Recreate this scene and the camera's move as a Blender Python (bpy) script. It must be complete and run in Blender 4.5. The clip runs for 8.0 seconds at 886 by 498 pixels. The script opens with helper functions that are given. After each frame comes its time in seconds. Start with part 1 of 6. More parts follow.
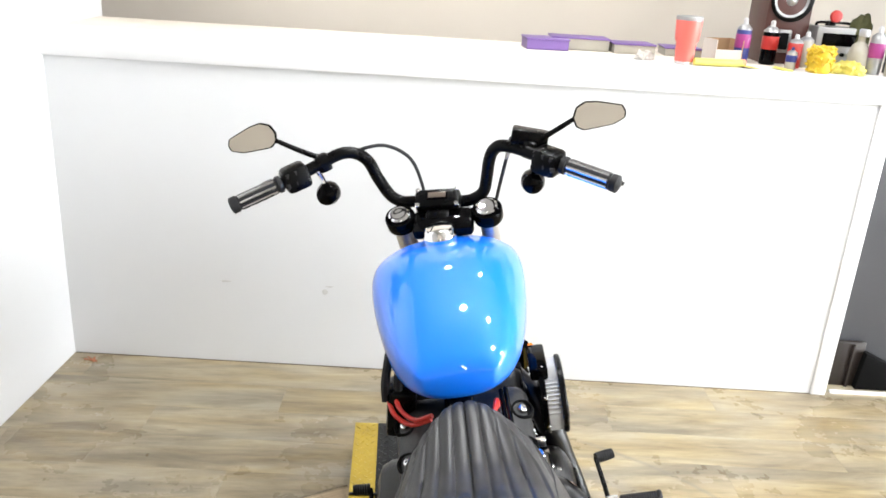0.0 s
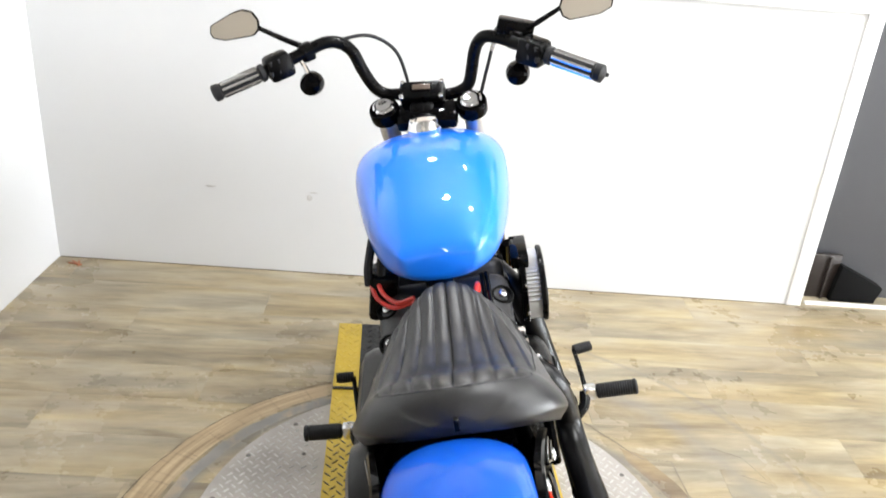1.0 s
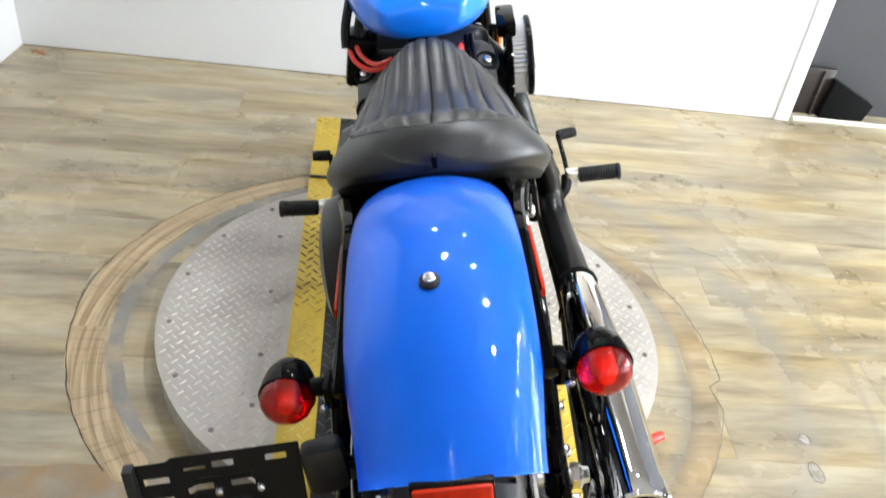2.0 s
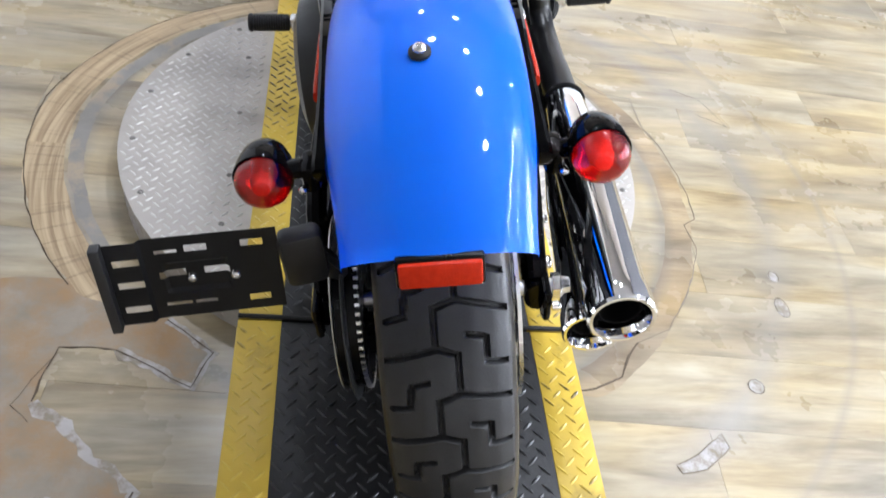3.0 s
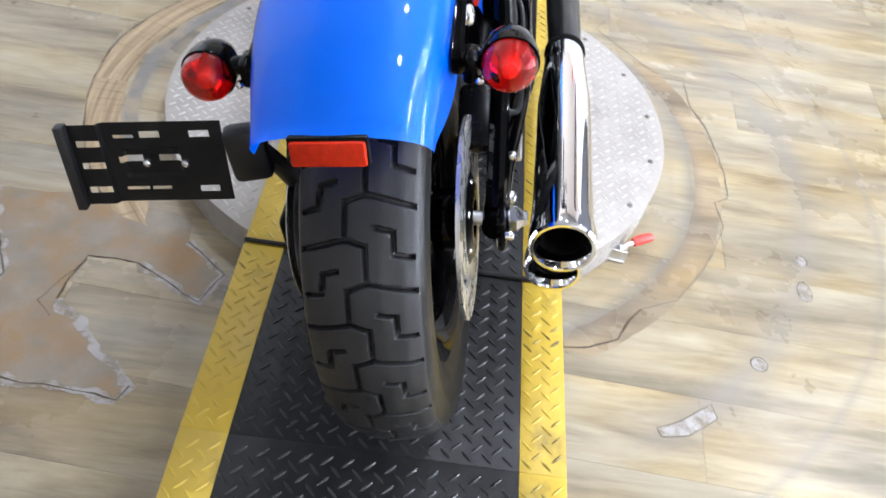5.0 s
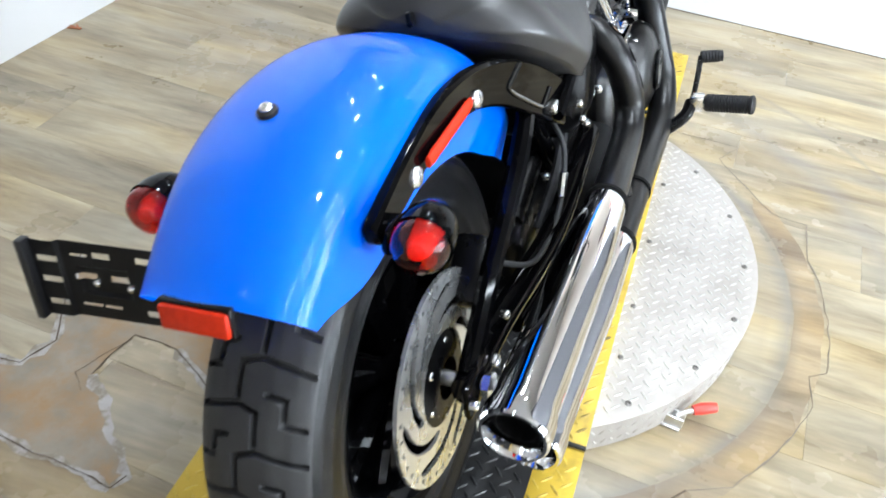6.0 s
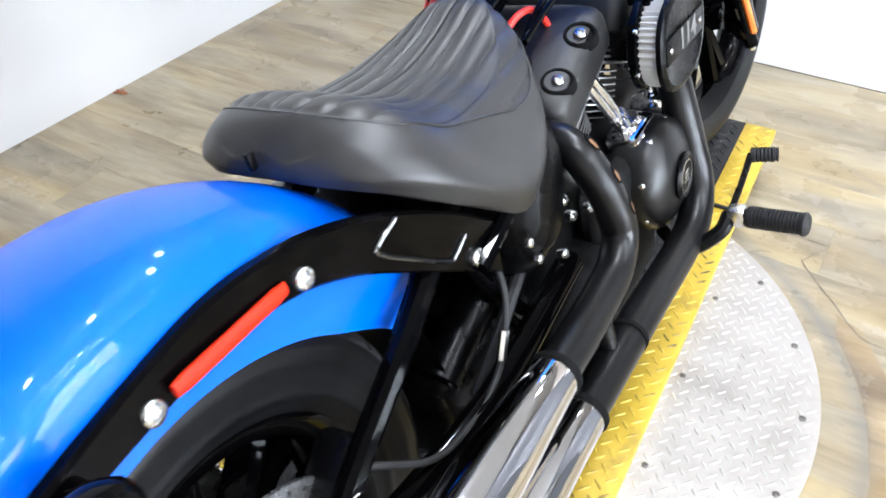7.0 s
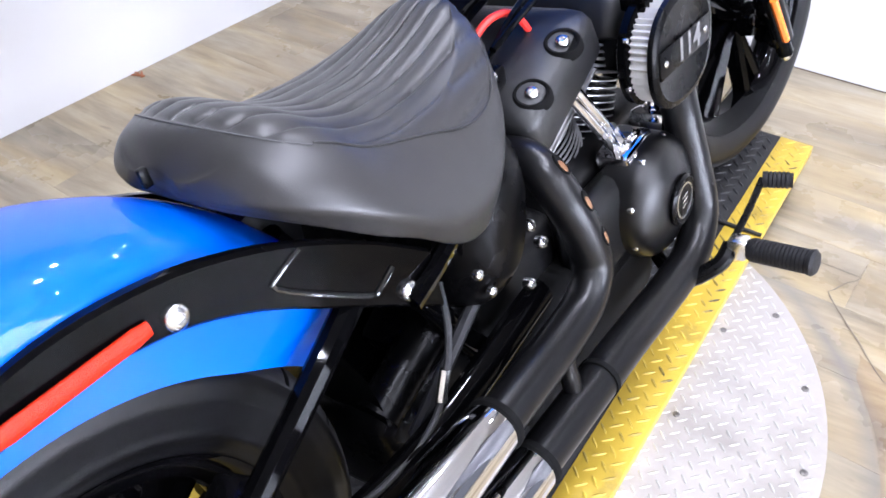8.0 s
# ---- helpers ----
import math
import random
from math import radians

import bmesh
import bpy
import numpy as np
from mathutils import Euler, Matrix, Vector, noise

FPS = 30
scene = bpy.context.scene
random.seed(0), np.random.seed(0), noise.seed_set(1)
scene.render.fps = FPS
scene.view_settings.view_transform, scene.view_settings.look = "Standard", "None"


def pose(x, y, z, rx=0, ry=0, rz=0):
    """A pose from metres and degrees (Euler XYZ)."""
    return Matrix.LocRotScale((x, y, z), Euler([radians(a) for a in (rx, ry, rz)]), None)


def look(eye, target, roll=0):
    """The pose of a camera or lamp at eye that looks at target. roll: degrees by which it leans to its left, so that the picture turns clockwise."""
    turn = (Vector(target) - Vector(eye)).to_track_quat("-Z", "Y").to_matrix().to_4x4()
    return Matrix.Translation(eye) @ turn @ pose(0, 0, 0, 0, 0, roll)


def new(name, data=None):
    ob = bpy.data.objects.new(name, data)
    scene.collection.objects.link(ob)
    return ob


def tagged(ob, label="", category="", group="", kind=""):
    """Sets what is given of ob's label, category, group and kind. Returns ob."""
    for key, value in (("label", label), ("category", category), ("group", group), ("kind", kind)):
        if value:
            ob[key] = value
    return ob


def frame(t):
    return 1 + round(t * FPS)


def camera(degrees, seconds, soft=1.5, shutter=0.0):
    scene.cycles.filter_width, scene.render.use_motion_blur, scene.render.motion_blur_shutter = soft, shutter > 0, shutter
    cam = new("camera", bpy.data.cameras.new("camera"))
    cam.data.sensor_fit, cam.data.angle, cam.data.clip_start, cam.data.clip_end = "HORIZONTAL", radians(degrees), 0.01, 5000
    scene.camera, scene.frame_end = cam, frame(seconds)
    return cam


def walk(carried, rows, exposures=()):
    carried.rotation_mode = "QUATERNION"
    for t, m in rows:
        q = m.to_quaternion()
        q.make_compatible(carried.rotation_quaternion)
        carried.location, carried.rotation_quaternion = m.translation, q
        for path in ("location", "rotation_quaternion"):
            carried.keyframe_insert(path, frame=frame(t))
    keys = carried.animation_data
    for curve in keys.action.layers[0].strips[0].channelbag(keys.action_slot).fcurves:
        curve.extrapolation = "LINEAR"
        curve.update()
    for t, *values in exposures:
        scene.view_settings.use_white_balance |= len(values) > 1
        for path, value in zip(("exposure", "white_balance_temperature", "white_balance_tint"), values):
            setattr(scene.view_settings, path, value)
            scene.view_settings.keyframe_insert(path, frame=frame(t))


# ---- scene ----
cam = camera(57.3, 8.0, 1.6, 0.25)
PATH = [
    (0, (-0.202, -0.846, 1.61), (-0.073, 1.025, 0.916), 3.6),
    (0.5, (-0.194, -0.872, 1.579), (-0.065, 0.98, 0.833), 4.3),
    (1, (-0.192, -0.895, 1.527), (-0.022, 0.91, 0.681), 4.8),
    (1.2, (-0.192, -0.913, 1.495), (-0.001, 0.864, 0.597), 5.5),
    (1.3, (-0.183, -0.916, 1.481), (0.012, 0.837, 0.539), 5.5),
    (1.5, (-0.181, -0.915, 1.451), (0.017, 0.801, 0.444), 5.4),
    (2, (-0.174, -0.922, 1.365), (0.058, 0.683, 0.194), 7.8),
    (2.2, (-0.173, -0.918, 1.335), (0.073, 0.646, 0.112), 8.6),
    (3.3, (-0.187, -0.949, 1.246), (0.164, 0.367, -0.218), 14.0),
    (3.5, (-0.167, -0.956, 1.234), (0.182, 0.324, -0.262), 13.9),
    (4, (-0.17, -0.972, 1.212), (0.199, 0.252, -0.326), 14.6),
    (4.2, (-0.173, -0.974, 1.212), (0.206, 0.233, -0.337), 14.4),
    (5.3, (0.134, -1.065, 1.292), (-0.068, 0.332, -0.125), 3.6),
    (5.5, (0.187, -1.044, 1.313), (-0.16, 0.329, -0.1), -0.3),
    (6, (0.273, -0.86, 1.3), (-0.134, 0.554, -0.055), 5.1),
    (6.5, (0.331, -0.663, 1.301), (-0.22, 0.7, -0.055), -0.9),
    (7, (0.445, -0.437, 1.274), (-0.312, 0.86, -0.047), -2.0),
    (7.5, (0.516, -0.297, 1.266), (-0.315, 0.951, -0.057), -2.6),
    (8, (0.507, -0.276, 1.243), (-0.361, 0.926, -0.1), -2.6),
]
walk(cam, [(t, look(eye, target, roll)) for t, eye, target, roll in PATH], ((0, -0.20, 6500, 11), (1, -0.22, 6550, 11), (2.2, -0.15, 6250, 8), (3.3, -0.13, 5850, 15), (5.5, -0.10, 5850, 13), (6.0, -0.03, 5880, 8), (6.5, 0.0, 5980, 7), (7.2, -0.02, 5950, 15), (8, 0.03, 5800, 21)))

# ---- light ----
world = bpy.data.worlds.new("world")
scene.world = world
world.use_nodes = True
world.node_tree.nodes["Background"].inputs[0].default_value = (0.9, 0.95, 1.0, 1)
world.node_tree.nodes["Background"].inputs[1].default_value = 0.25

ROOM = pose(-1.452, 2.136, 0, 0, 0, -3.2)      # corner of the half wall and the west wall
CEIL = 2.85


def area_lamp(name, m, size_x, size_y, watts, colour=(1, 1, 1), shape="RECTANGLE"):
    lamp = bpy.data.lights.new(name, "AREA")
    lamp.shape, lamp.size, lamp.size_y, lamp.energy, lamp.color = shape, size_x, size_y, watts, colour
    ob = new(name, lamp)
    ob.matrix_world = m
    return ob


# ---- materials ----
def mat(name, colour, rough=0.5, metal=0.0, coat=0.0, vary=0.0, scale=8.0, bump=0.0, bump_scale=200.0, rough_vary=0.0, coat_rough=0.03, spec=0.5, trans=0.0, emit=0.0, stain=None):
    m = bpy.data.materials.new(name)
    m.use_nodes = True
    nt = m.node_tree
    b = nt.nodes["Principled BSDF"]
    b.inputs["Base Color"].default_value = (*colour, 1)
    b.inputs["Roughness"].default_value = rough
    b.inputs["Metallic"].default_value = metal
    b.inputs["Coat Weight"].default_value = coat
    b.inputs["Coat Roughness"].default_value = coat_rough
    b.inputs["Specular IOR Level"].default_value = spec
    b.inputs["Transmission Weight"].default_value = trans
    if emit:
        b.inputs["Emission Color"].default_value = (*colour, 1)
        b.inputs["Emission Strength"].default_value = emit
    tc = nt.nodes.new("ShaderNodeTexCoord")
    if vary or rough_vary:
        n1 = nt.nodes.new("ShaderNodeTexNoise")
        n1.inputs["Scale"].default_value = scale
        n1.inputs["Detail"].default_value = 6
        nt.links.new(tc.outputs["Object"], n1.inputs["Vector"])
        if vary:
            mx = nt.nodes.new("ShaderNodeMix")
            mx.data_type = "RGBA"
            mx.inputs[6].default_value = (*[c * (1 - vary) for c in colour], 1)
            mx.inputs[7].default_value = (*[min(1, c * (1 + vary)) for c in colour], 1)
            nt.links.new(n1.outputs["Fac"], mx.inputs[0])
            nt.links.new(mx.outputs[2], b.inputs["Base Color"])
        if rough_vary:
            mr = nt.nodes.new("ShaderNodeMapRange")
            mr.inputs[3].default_value = max(0, rough - rough_vary)
            mr.inputs[4].default_value = min(1, rough + rough_vary)
            nt.links.new(n1.outputs["Fac"], mr.inputs[0])
            nt.links.new(mr.outputs[0], b.inputs["Roughness"])
    if stain:
        # stain: colour, scale, where it begins and is full
        n3 = nt.nodes.new("ShaderNodeTexNoise")
        n3.inputs["Scale"].default_value, n3.inputs["Detail"].default_value, n3.inputs["Roughness"].default_value = stain[1], 8, 0.68
        nt.links.new(tc.outputs["Object"], n3.inputs["Vector"])
        mr3 = nt.nodes.new("ShaderNodeMapRange")
        mr3.inputs[1].default_value, mr3.inputs[2].default_value = stain[2], stain[3]
        nt.links.new(n3.outputs["Fac"], mr3.inputs[0])
        mx3 = nt.nodes.new("ShaderNodeMix")
        mx3.data_type = "RGBA"
        mx3.inputs[6].default_value = (*colour, 1)
        if vary:
            nt.links.new(mx.outputs[2], mx3.inputs[6])
        mx3.inputs[7].default_value = (*stain[0], 1)
        nt.links.new(mr3.outputs[0], mx3.inputs[0])
        nt.links.new(mx3.outputs[2], b.inputs["Base Color"])
    if bump:
        n2 = nt.nodes.new("ShaderNodeTexNoise")
        n2.inputs["Scale"].default_value = bump_scale
        n2.inputs["Detail"].default_value = 4
        nt.links.new(tc.outputs["Object"], n2.inputs["Vector"])
        bp = nt.nodes.new("ShaderNodeBump")
        bp.inputs["Strength"].default_value = bump
        bp.inputs["Distance"].default_value = 0.002
        nt.links.new(n2.outputs["Fac"], bp.inputs["Height"])
        nt.links.new(bp.outputs["Normal"], b.inputs["Normal"])
    return m


M_WALL = mat("wall_paint", (0.635, 0.64, 0.645), 0.55, vary=0.03, scale=3, bump=0.15, bump_scale=90)
M_TRIM = mat("trim_paint", (0.78, 0.78, 0.78), 0.4, vary=0.02, scale=5, bump=0.05, bump_scale=60)
M_BEIGE = mat("beige_paint", (0.74, 0.67, 0.58), 0.6, vary=0.04, scale=3, bump=0.1, bump_scale=90)
M_GREY = mat("grey_paint", (0.042, 0.043, 0.048), 0.5, vary=0.06, scale=3, bump=0.1, bump_scale=90)
M_TAUPE = mat("glare_cut_taupe", (0.27, 0.262, 0.250), 0.6, vary=0.05, scale=3, bump=0.1, bump_scale=90)
M_CEIL = mat("ceiling_paint", (0.38, 0.375, 0.36), 0.8, vary=0.08, scale=2, bump=0.2, bump_scale=60)
M_BLUE = mat("blue_paint", (0.0030, 0.178, 0.88), 0.42, metal=0.06, coat=0.9, vary=0.02, scale=300, coat_rough=0.012, spec=0.2)
M_BLUE.node_tree.nodes["Principled BSDF"].inputs["Coat IOR"].default_value = 1.6
M_ROTOR = mat("polished_rotor", (0.74, 0.74, 0.73), 0.28, metal=0.95, vary=0.08, scale=30, rough_vary=0.08)
M_GLOSS = mat("gloss_black", (0.0010, 0.0010, 0.0012), 0.045, coat=0.0, rough_vary=0.02, scale=20, spec=0.085)
M_SATIN = mat("satin_black", (0.0016, 0.0016, 0.0018), 0.28, vary=0.2, scale=30, bump=0.05, bump_scale=700, rough_vary=0.06, spec=0.13)
M_WRINKLE = mat("wrinkle_black", (0.0022, 0.0022, 0.0024), 0.30, vary=0.2, scale=40, bump=0.18, bump_scale=900, spec=0.46)
M_ROCKER = mat("wrinkle_rocker", (0.0085, 0.0085, 0.0088), 0.40, vary=0.25, scale=40, bump=0.22, bump_scale=900, spec=0.50)
M_PIPE = mat("satin_pipe", (0.003, 0.003, 0.0034), 0.29, vary=0.1, scale=20, rough_vary=0.015, spec=0.34)
M_CHROME = mat("chrome", (0.80, 0.80, 0.82), 0.05, metal=1.0, rough_vary=0.03, scale=12)
M_STEEL = mat("brushed_steel", (0.66, 0.66, 0.65), 0.38, metal=1.0, vary=0.12, scale=40, rough_vary=0.1)
M_BOLT = mat("zinc_bolt", (0.7, 0.7, 0.7), 0.22, metal=1.0, vary=0.15, scale=150)
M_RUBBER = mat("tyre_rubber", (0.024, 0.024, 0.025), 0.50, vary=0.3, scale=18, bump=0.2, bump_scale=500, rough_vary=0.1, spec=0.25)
# Tyre rubber again, glossier and darkened: sidewall shade is put into the colour
M_SIDEWALL = mat("shaded_sidewall", (0.0032, 0.0032, 0.0036), 0.34, vary=0.3, scale=18, bump=0.1, bump_scale=500, rough_vary=0.08, spec=0.2)
M_RIMLINE = mat("polished_black_lip", (0.002, 0.002, 0.002), 0.08, coat=1.0, spec=0.6, vary=0.1, scale=40)
M_GRIP = mat("grip_rubber", (0.011, 0.011, 0.012), 0.55, vary=0.2, scale=60, bump=0.3, bump_scale=900, spec=0.28)
M_VINYL = mat("seat_vinyl", (0.0190, 0.0187, 0.0188), 0.38, vary=0.12, scale=25, bump=0.10, bump_scale=650, rough_vary=0.05, spec=0.5)
M_STITCH = mat("grey_thread", (0.07, 0.07, 0.072), 0.8)
M_REDLENS = mat("red_lens", (0.84, 0.012, 0.006), 0.02, trans=1.0, spec=0.4)
M_BOWL = mat("lamp_bowl", (0.66, 0.56, 0.46), 0.20, metal=0.9, vary=0.2, scale=60)
M_BRACKET = mat("bracket_black", (0.010, 0.010, 0.011), 0.50, vary=0.25, scale=25, bump=0.08, bump_scale=500, spec=0.38)
M_SCREW = mat("dark_screw", (0.14, 0.13, 0.12), 0.4, metal=0.6, vary=0.3, scale=90)
M_BULB = mat("amber_bulb", (0.98, 0.66, 0.34), 0.10, coat=1.0, vary=0.1, scale=80)
M_REDREF = mat("red_reflector", (0.41, 0.018, 0.003), 0.25, vary=0.3, scale=160, bump=0.4, bump_scale=700, spec=0.15)
M_AMBER = mat("amber_reflector", (0.85, 0.20, 0.02), 0.2, coat=0.8, vary=0.1, scale=120)
M_REDHOSE = mat("red_hose", (0.60, 0.03, 0.02), 0.35, vary=0.15, scale=50)
M_MIRROR = mat("mirror_glass", (0.64, 0.63, 0.60), 0.01, metal=1.0)
M_YELLOW = mat("yellow_paint", (0.455, 0.315, 0.034), 0.42, vary=0.2, scale=9, bump=0.2, bump_scale=150, rough_vary=0.1, stain=((0.10, 0.075, 0.025), 8.0, 0.56, 0.80), spec=0.3)
M_PLATE = mat("black_rubber_mat", (0.0085, 0.0085, 0.009), 0.48, vary=0.35, scale=14, bump=0.2, bump_scale=200, rough_vary=0.12, stain=((0.026, 0.0255, 0.025), 9.0, 0.54, 0.80), spec=0.3)
M_TREAD = mat("worn_black_tread", (0.014, 0.014, 0.015), 0.30, vary=0.4, scale=20, rough_vary=0.1, stain=((0.07, 0.069, 0.067), 16.0, 0.57, 0.78))
M_YTREAD = mat("worn_yellow_tread", (0.50, 0.355, 0.05), 0.36, vary=0.2, scale=12, rough_vary=0.1, stain=((0.05, 0.040, 0.018), 3.5, 0.50, 0.60), spec=0.3)
M_ALU = mat("aluminium_plate", (0.335, 0.310, 0.280), 0.50, metal=0.25, vary=0.12, scale=5, bump=0.1, bump_scale=120, rough_vary=0.1, stain=((0.22, 0.20, 0.175), 6.0, 0.48, 0.80))
M_ALUTOP = mat("worn_aluminium_tread", (0.44, 0.42, 0.395), 0.40, metal=0.25, vary=0.15, scale=9, rough_vary=0.1)
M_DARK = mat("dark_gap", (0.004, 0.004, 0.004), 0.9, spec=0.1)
M_COPPER = mat("heat_copper", (0.30, 0.15, 0.07), 0.4, metal=0.7, vary=0.35, scale=60)
M_FILTER = mat("filter_paper", (0.54, 0.535, 0.52), 0.6, vary=0.15, scale=40)
M_CALSTICK = mat("beige_sticker", (0.50, 0.40, 0.31), 0.5, vary=0.1, scale=60)
M_BROWNGAP = mat("dirty_joint", (0.07, 0.045, 0.03), 0.9, vary=0.5, scale=9)
M_FIN = mat("fin_edge", (0.50, 0.50, 0.50), 0.35, metal=0.8, vary=0.1, scale=40)


# ---- mesh tools ----
def finish(ob, angle=35):
    me = ob.data
    for p in me.polygons:
        p.use_smooth = True
    me.set_sharp_from_angle(angle=radians(angle))
    return ob


def part(name, bm, material, parent=None, label="", m=None, angle=35):
    """One bmesh as one mesh object under a thing or part."""
    if m is not None:
        bmesh.ops.transform(bm, matrix=m, verts=bm.verts)
    bmesh.ops.recalc_face_normals(bm, faces=bm.faces)
    me = bpy.data.meshes.new(name)
    bm.to_mesh(me)
    bm.free()
    me.materials.append(material)
    ob = new(name, me)
    if parent is not None:
        ob.parent = parent
    if label:
        ob["label"] = label
    return finish(ob, angle)


def solid(name, verts, faces, material, parent=None, label="", angle=35):
    me = bpy.data.meshes.new(name)
    me.from_pydata([tuple(map(float, v)) for v in verts], [], [tuple(map(int, f)) for f in faces])
    me.materials.append(material)
    ob = new(name, me)
    if parent is not None:
        ob.parent = parent
    if label:
        ob["label"] = label
    return finish(ob, angle)


def thing(name, label, category, m=None, group="", kind=""):
    ob = new(name)
    ob.empty_display_size = 0.1
    if m is not None:
        ob.matrix_world = m
    return tagged(ob, label, category, group, kind)


def box(bm, size, centre=(0, 0, 0), bevel=0.0, rot=None, segs=2):
    m = Matrix.Translation(centre) @ (rot if rot is not None else Matrix()) @ Matrix.Diagonal((*size, 1))
    r = bmesh.ops.create_cube(bm, size=1.0, matrix=m)
    if bevel:
        es = list({e for v in r["verts"] for e in v.link_edges})
        bmesh.ops.bevel(bm, geom=es, offset=bevel, segments=segs, affect="EDGES", profile=0.5)
    return bm


def boxed(size, centre=(0, 0, 0), bevel=0.0, rot=None, segs=2):
    return box(bmesh.new(), size, centre, bevel, rot, segs)


def axis_matrix(p, d):
    return Matrix.Translation(p) @ Vector(d).to_track_quat("Z", "Y").to_matrix().to_4x4()


def lathe(bm, profile, segs=32, m=None, close=False):
    """Profile of (radius, height) turned round the local z."""
    m = m if m is not None else Matrix()
    rings = []
    for r, h in profile:
        if r < 1e-6:
            rings.append([bm.verts.new(m @ Vector((0, 0, h)))])
        else:
            rings.append([bm.verts.new(m @ Vector((r * math.cos(2 * math.pi * i / segs), r * math.sin(2 * math.pi * i / segs), h))) for i in range(segs)])
    pairs = list(zip(rings, rings[1:]))
    if close:
        pairs.append((rings[-1], rings[0]))
    for a, b in pairs:
        for i in range(segs):
            j = (i + 1) % segs
            if len(a) == 1 and len(b) == 1:
                continue
            if len(a) == 1:
                bm.faces.new((a[0], b[i], b[j]))
            elif len(b) == 1:
                bm.faces.new((a[i], b[0], a[j]))
            else:
                bm.faces.new((a[i], b[i], b[j], a[j]))
    return bm


def smooth_path(pts, n=8):
    """Catmull-Rom through the points."""
    P = [Vector(p) for p in pts]
    P = [P[0] * 2 - P[1]] + P + [P[-1] * 2 - P[-2]]
    out = []
    for i in range(1, len(P) - 2):
        a, b, c, d = P[i - 1:i + 3]
        for k in range(n):
            t = k / n
            out.append(0.5 * (2 * b + (c - a) * t + (2 * a - 5 * b + 4 * c - d) * t * t + (3 * b - a - 3 * c + d) * t ** 3))
    out.append(P[-2])
    return out


def tube(bm, pts, radius, segs=12, n=6, caps=True, flat=1.0, up=(0, 0, 1)):
    """A tube along a smooth path; radius a number or a function of 0..1; flat squeezes it along up."""
    P = smooth_path(pts, n) if n > 1 else [Vector(p) for p in pts]
    rings = []
    side = None
    for i, p in enumerate(P):
        t = (P[min(i + 1, len(P) - 1)] - P[max(i - 1, 0)]).normalized()
        if side is None:
            side = t.cross(Vector(up))
            if side.length < 1e-4:
                side = t.cross(Vector((1, 0, 0)))
        side = (side - t * side.dot(t)).normalized()
        u = side.cross(t)
        r = radius(i / (len(P) - 1)) if callable(radius) else radius
        rings.append([bm.verts.new(p + side * (r * math.cos(2 * math.pi * k / segs)) + u * (r * flat * math.sin(2 * math.pi * k / segs))) for k in range(segs)])
    for a, b in zip(rings, rings[1:]):
        for k in range(segs):
            bm.faces.new((a[k], a[(k + 1) % segs], b[(k + 1) % segs], b[k]))
    if caps:
        bm.faces.new(rings[0])
        bm.faces.new(list(reversed(rings[-1])))
    return bm


def tubed(pts, radius, segs=12, n=6, caps=True, flat=1.0, up=(0, 0, 1)):
    return tube(bmesh.new(), pts, radius, segs, n, caps, flat, up)


def loft(bm, loops, cap=True, closed=True):
    rings = [[bm.verts.new(p) for p in lp] for lp in loops]
    n = len(rings[0])
    for a, b in zip(rings, rings[1:]):
        for k in range(n if closed else n - 1):
            bm.faces.new((a[k], a[(k + 1) % n], b[(k + 1) % n], b[k]))
    if cap and closed:
        bm.faces.new(rings[0])
        bm.faces.new(list(reversed(rings[-1])))
    return bm


def prism(bm, outline, m, thick, bevel=0.0):
    """A flat outline (x, y) raised by thick along z, placed by m."""
    vs = [bm.verts.new((x, y, 0)) for x, y in outline]
    f = bm.faces.new(vs)
    r = bmesh.ops.extrude_face_region(bm, geom=[f])
    top = [v for v in r["geom"] if isinstance(v, bmesh.types.BMVert)]
    bmesh.ops.translate(bm, verts=top, vec=(0, 0, thick))
    if bevel:
        es = [e for e in {e for v in vs + top for e in v.link_edges}]
        bmesh.ops.bevel(bm, geom=es, offset=bevel, segments=2, affect="EDGES", profile=0.5)
    bmesh.ops.transform(bm, matrix=m, verts=bm.verts)
    return bm


def bolt(p, d, r=0.008, h=0.006, parent=None, name="bolt", material=None, m=None):
    bm = bmesh.new()
    a = axis_matrix(p, d)
    lathe(bm, [(0, -0.004), (r, -0.004), (r, h * 0.20), (r * 0.94, h * 0.48), (r * 0.75, h * 0.70), (r * 0.45, h * 0.80), (r * 0.38, h * 0.35), (0, h * 0.35)], 16, a)
    return part(name, bm, material or M_BOLT, parent, m=m)


def lerp(a, b, t):
    return a + (b - a) * t


def ease(a, b, x):
    t = min(1, max(0, (x - a) / (b - a)))
    return t * t * (3 - 2 * t)


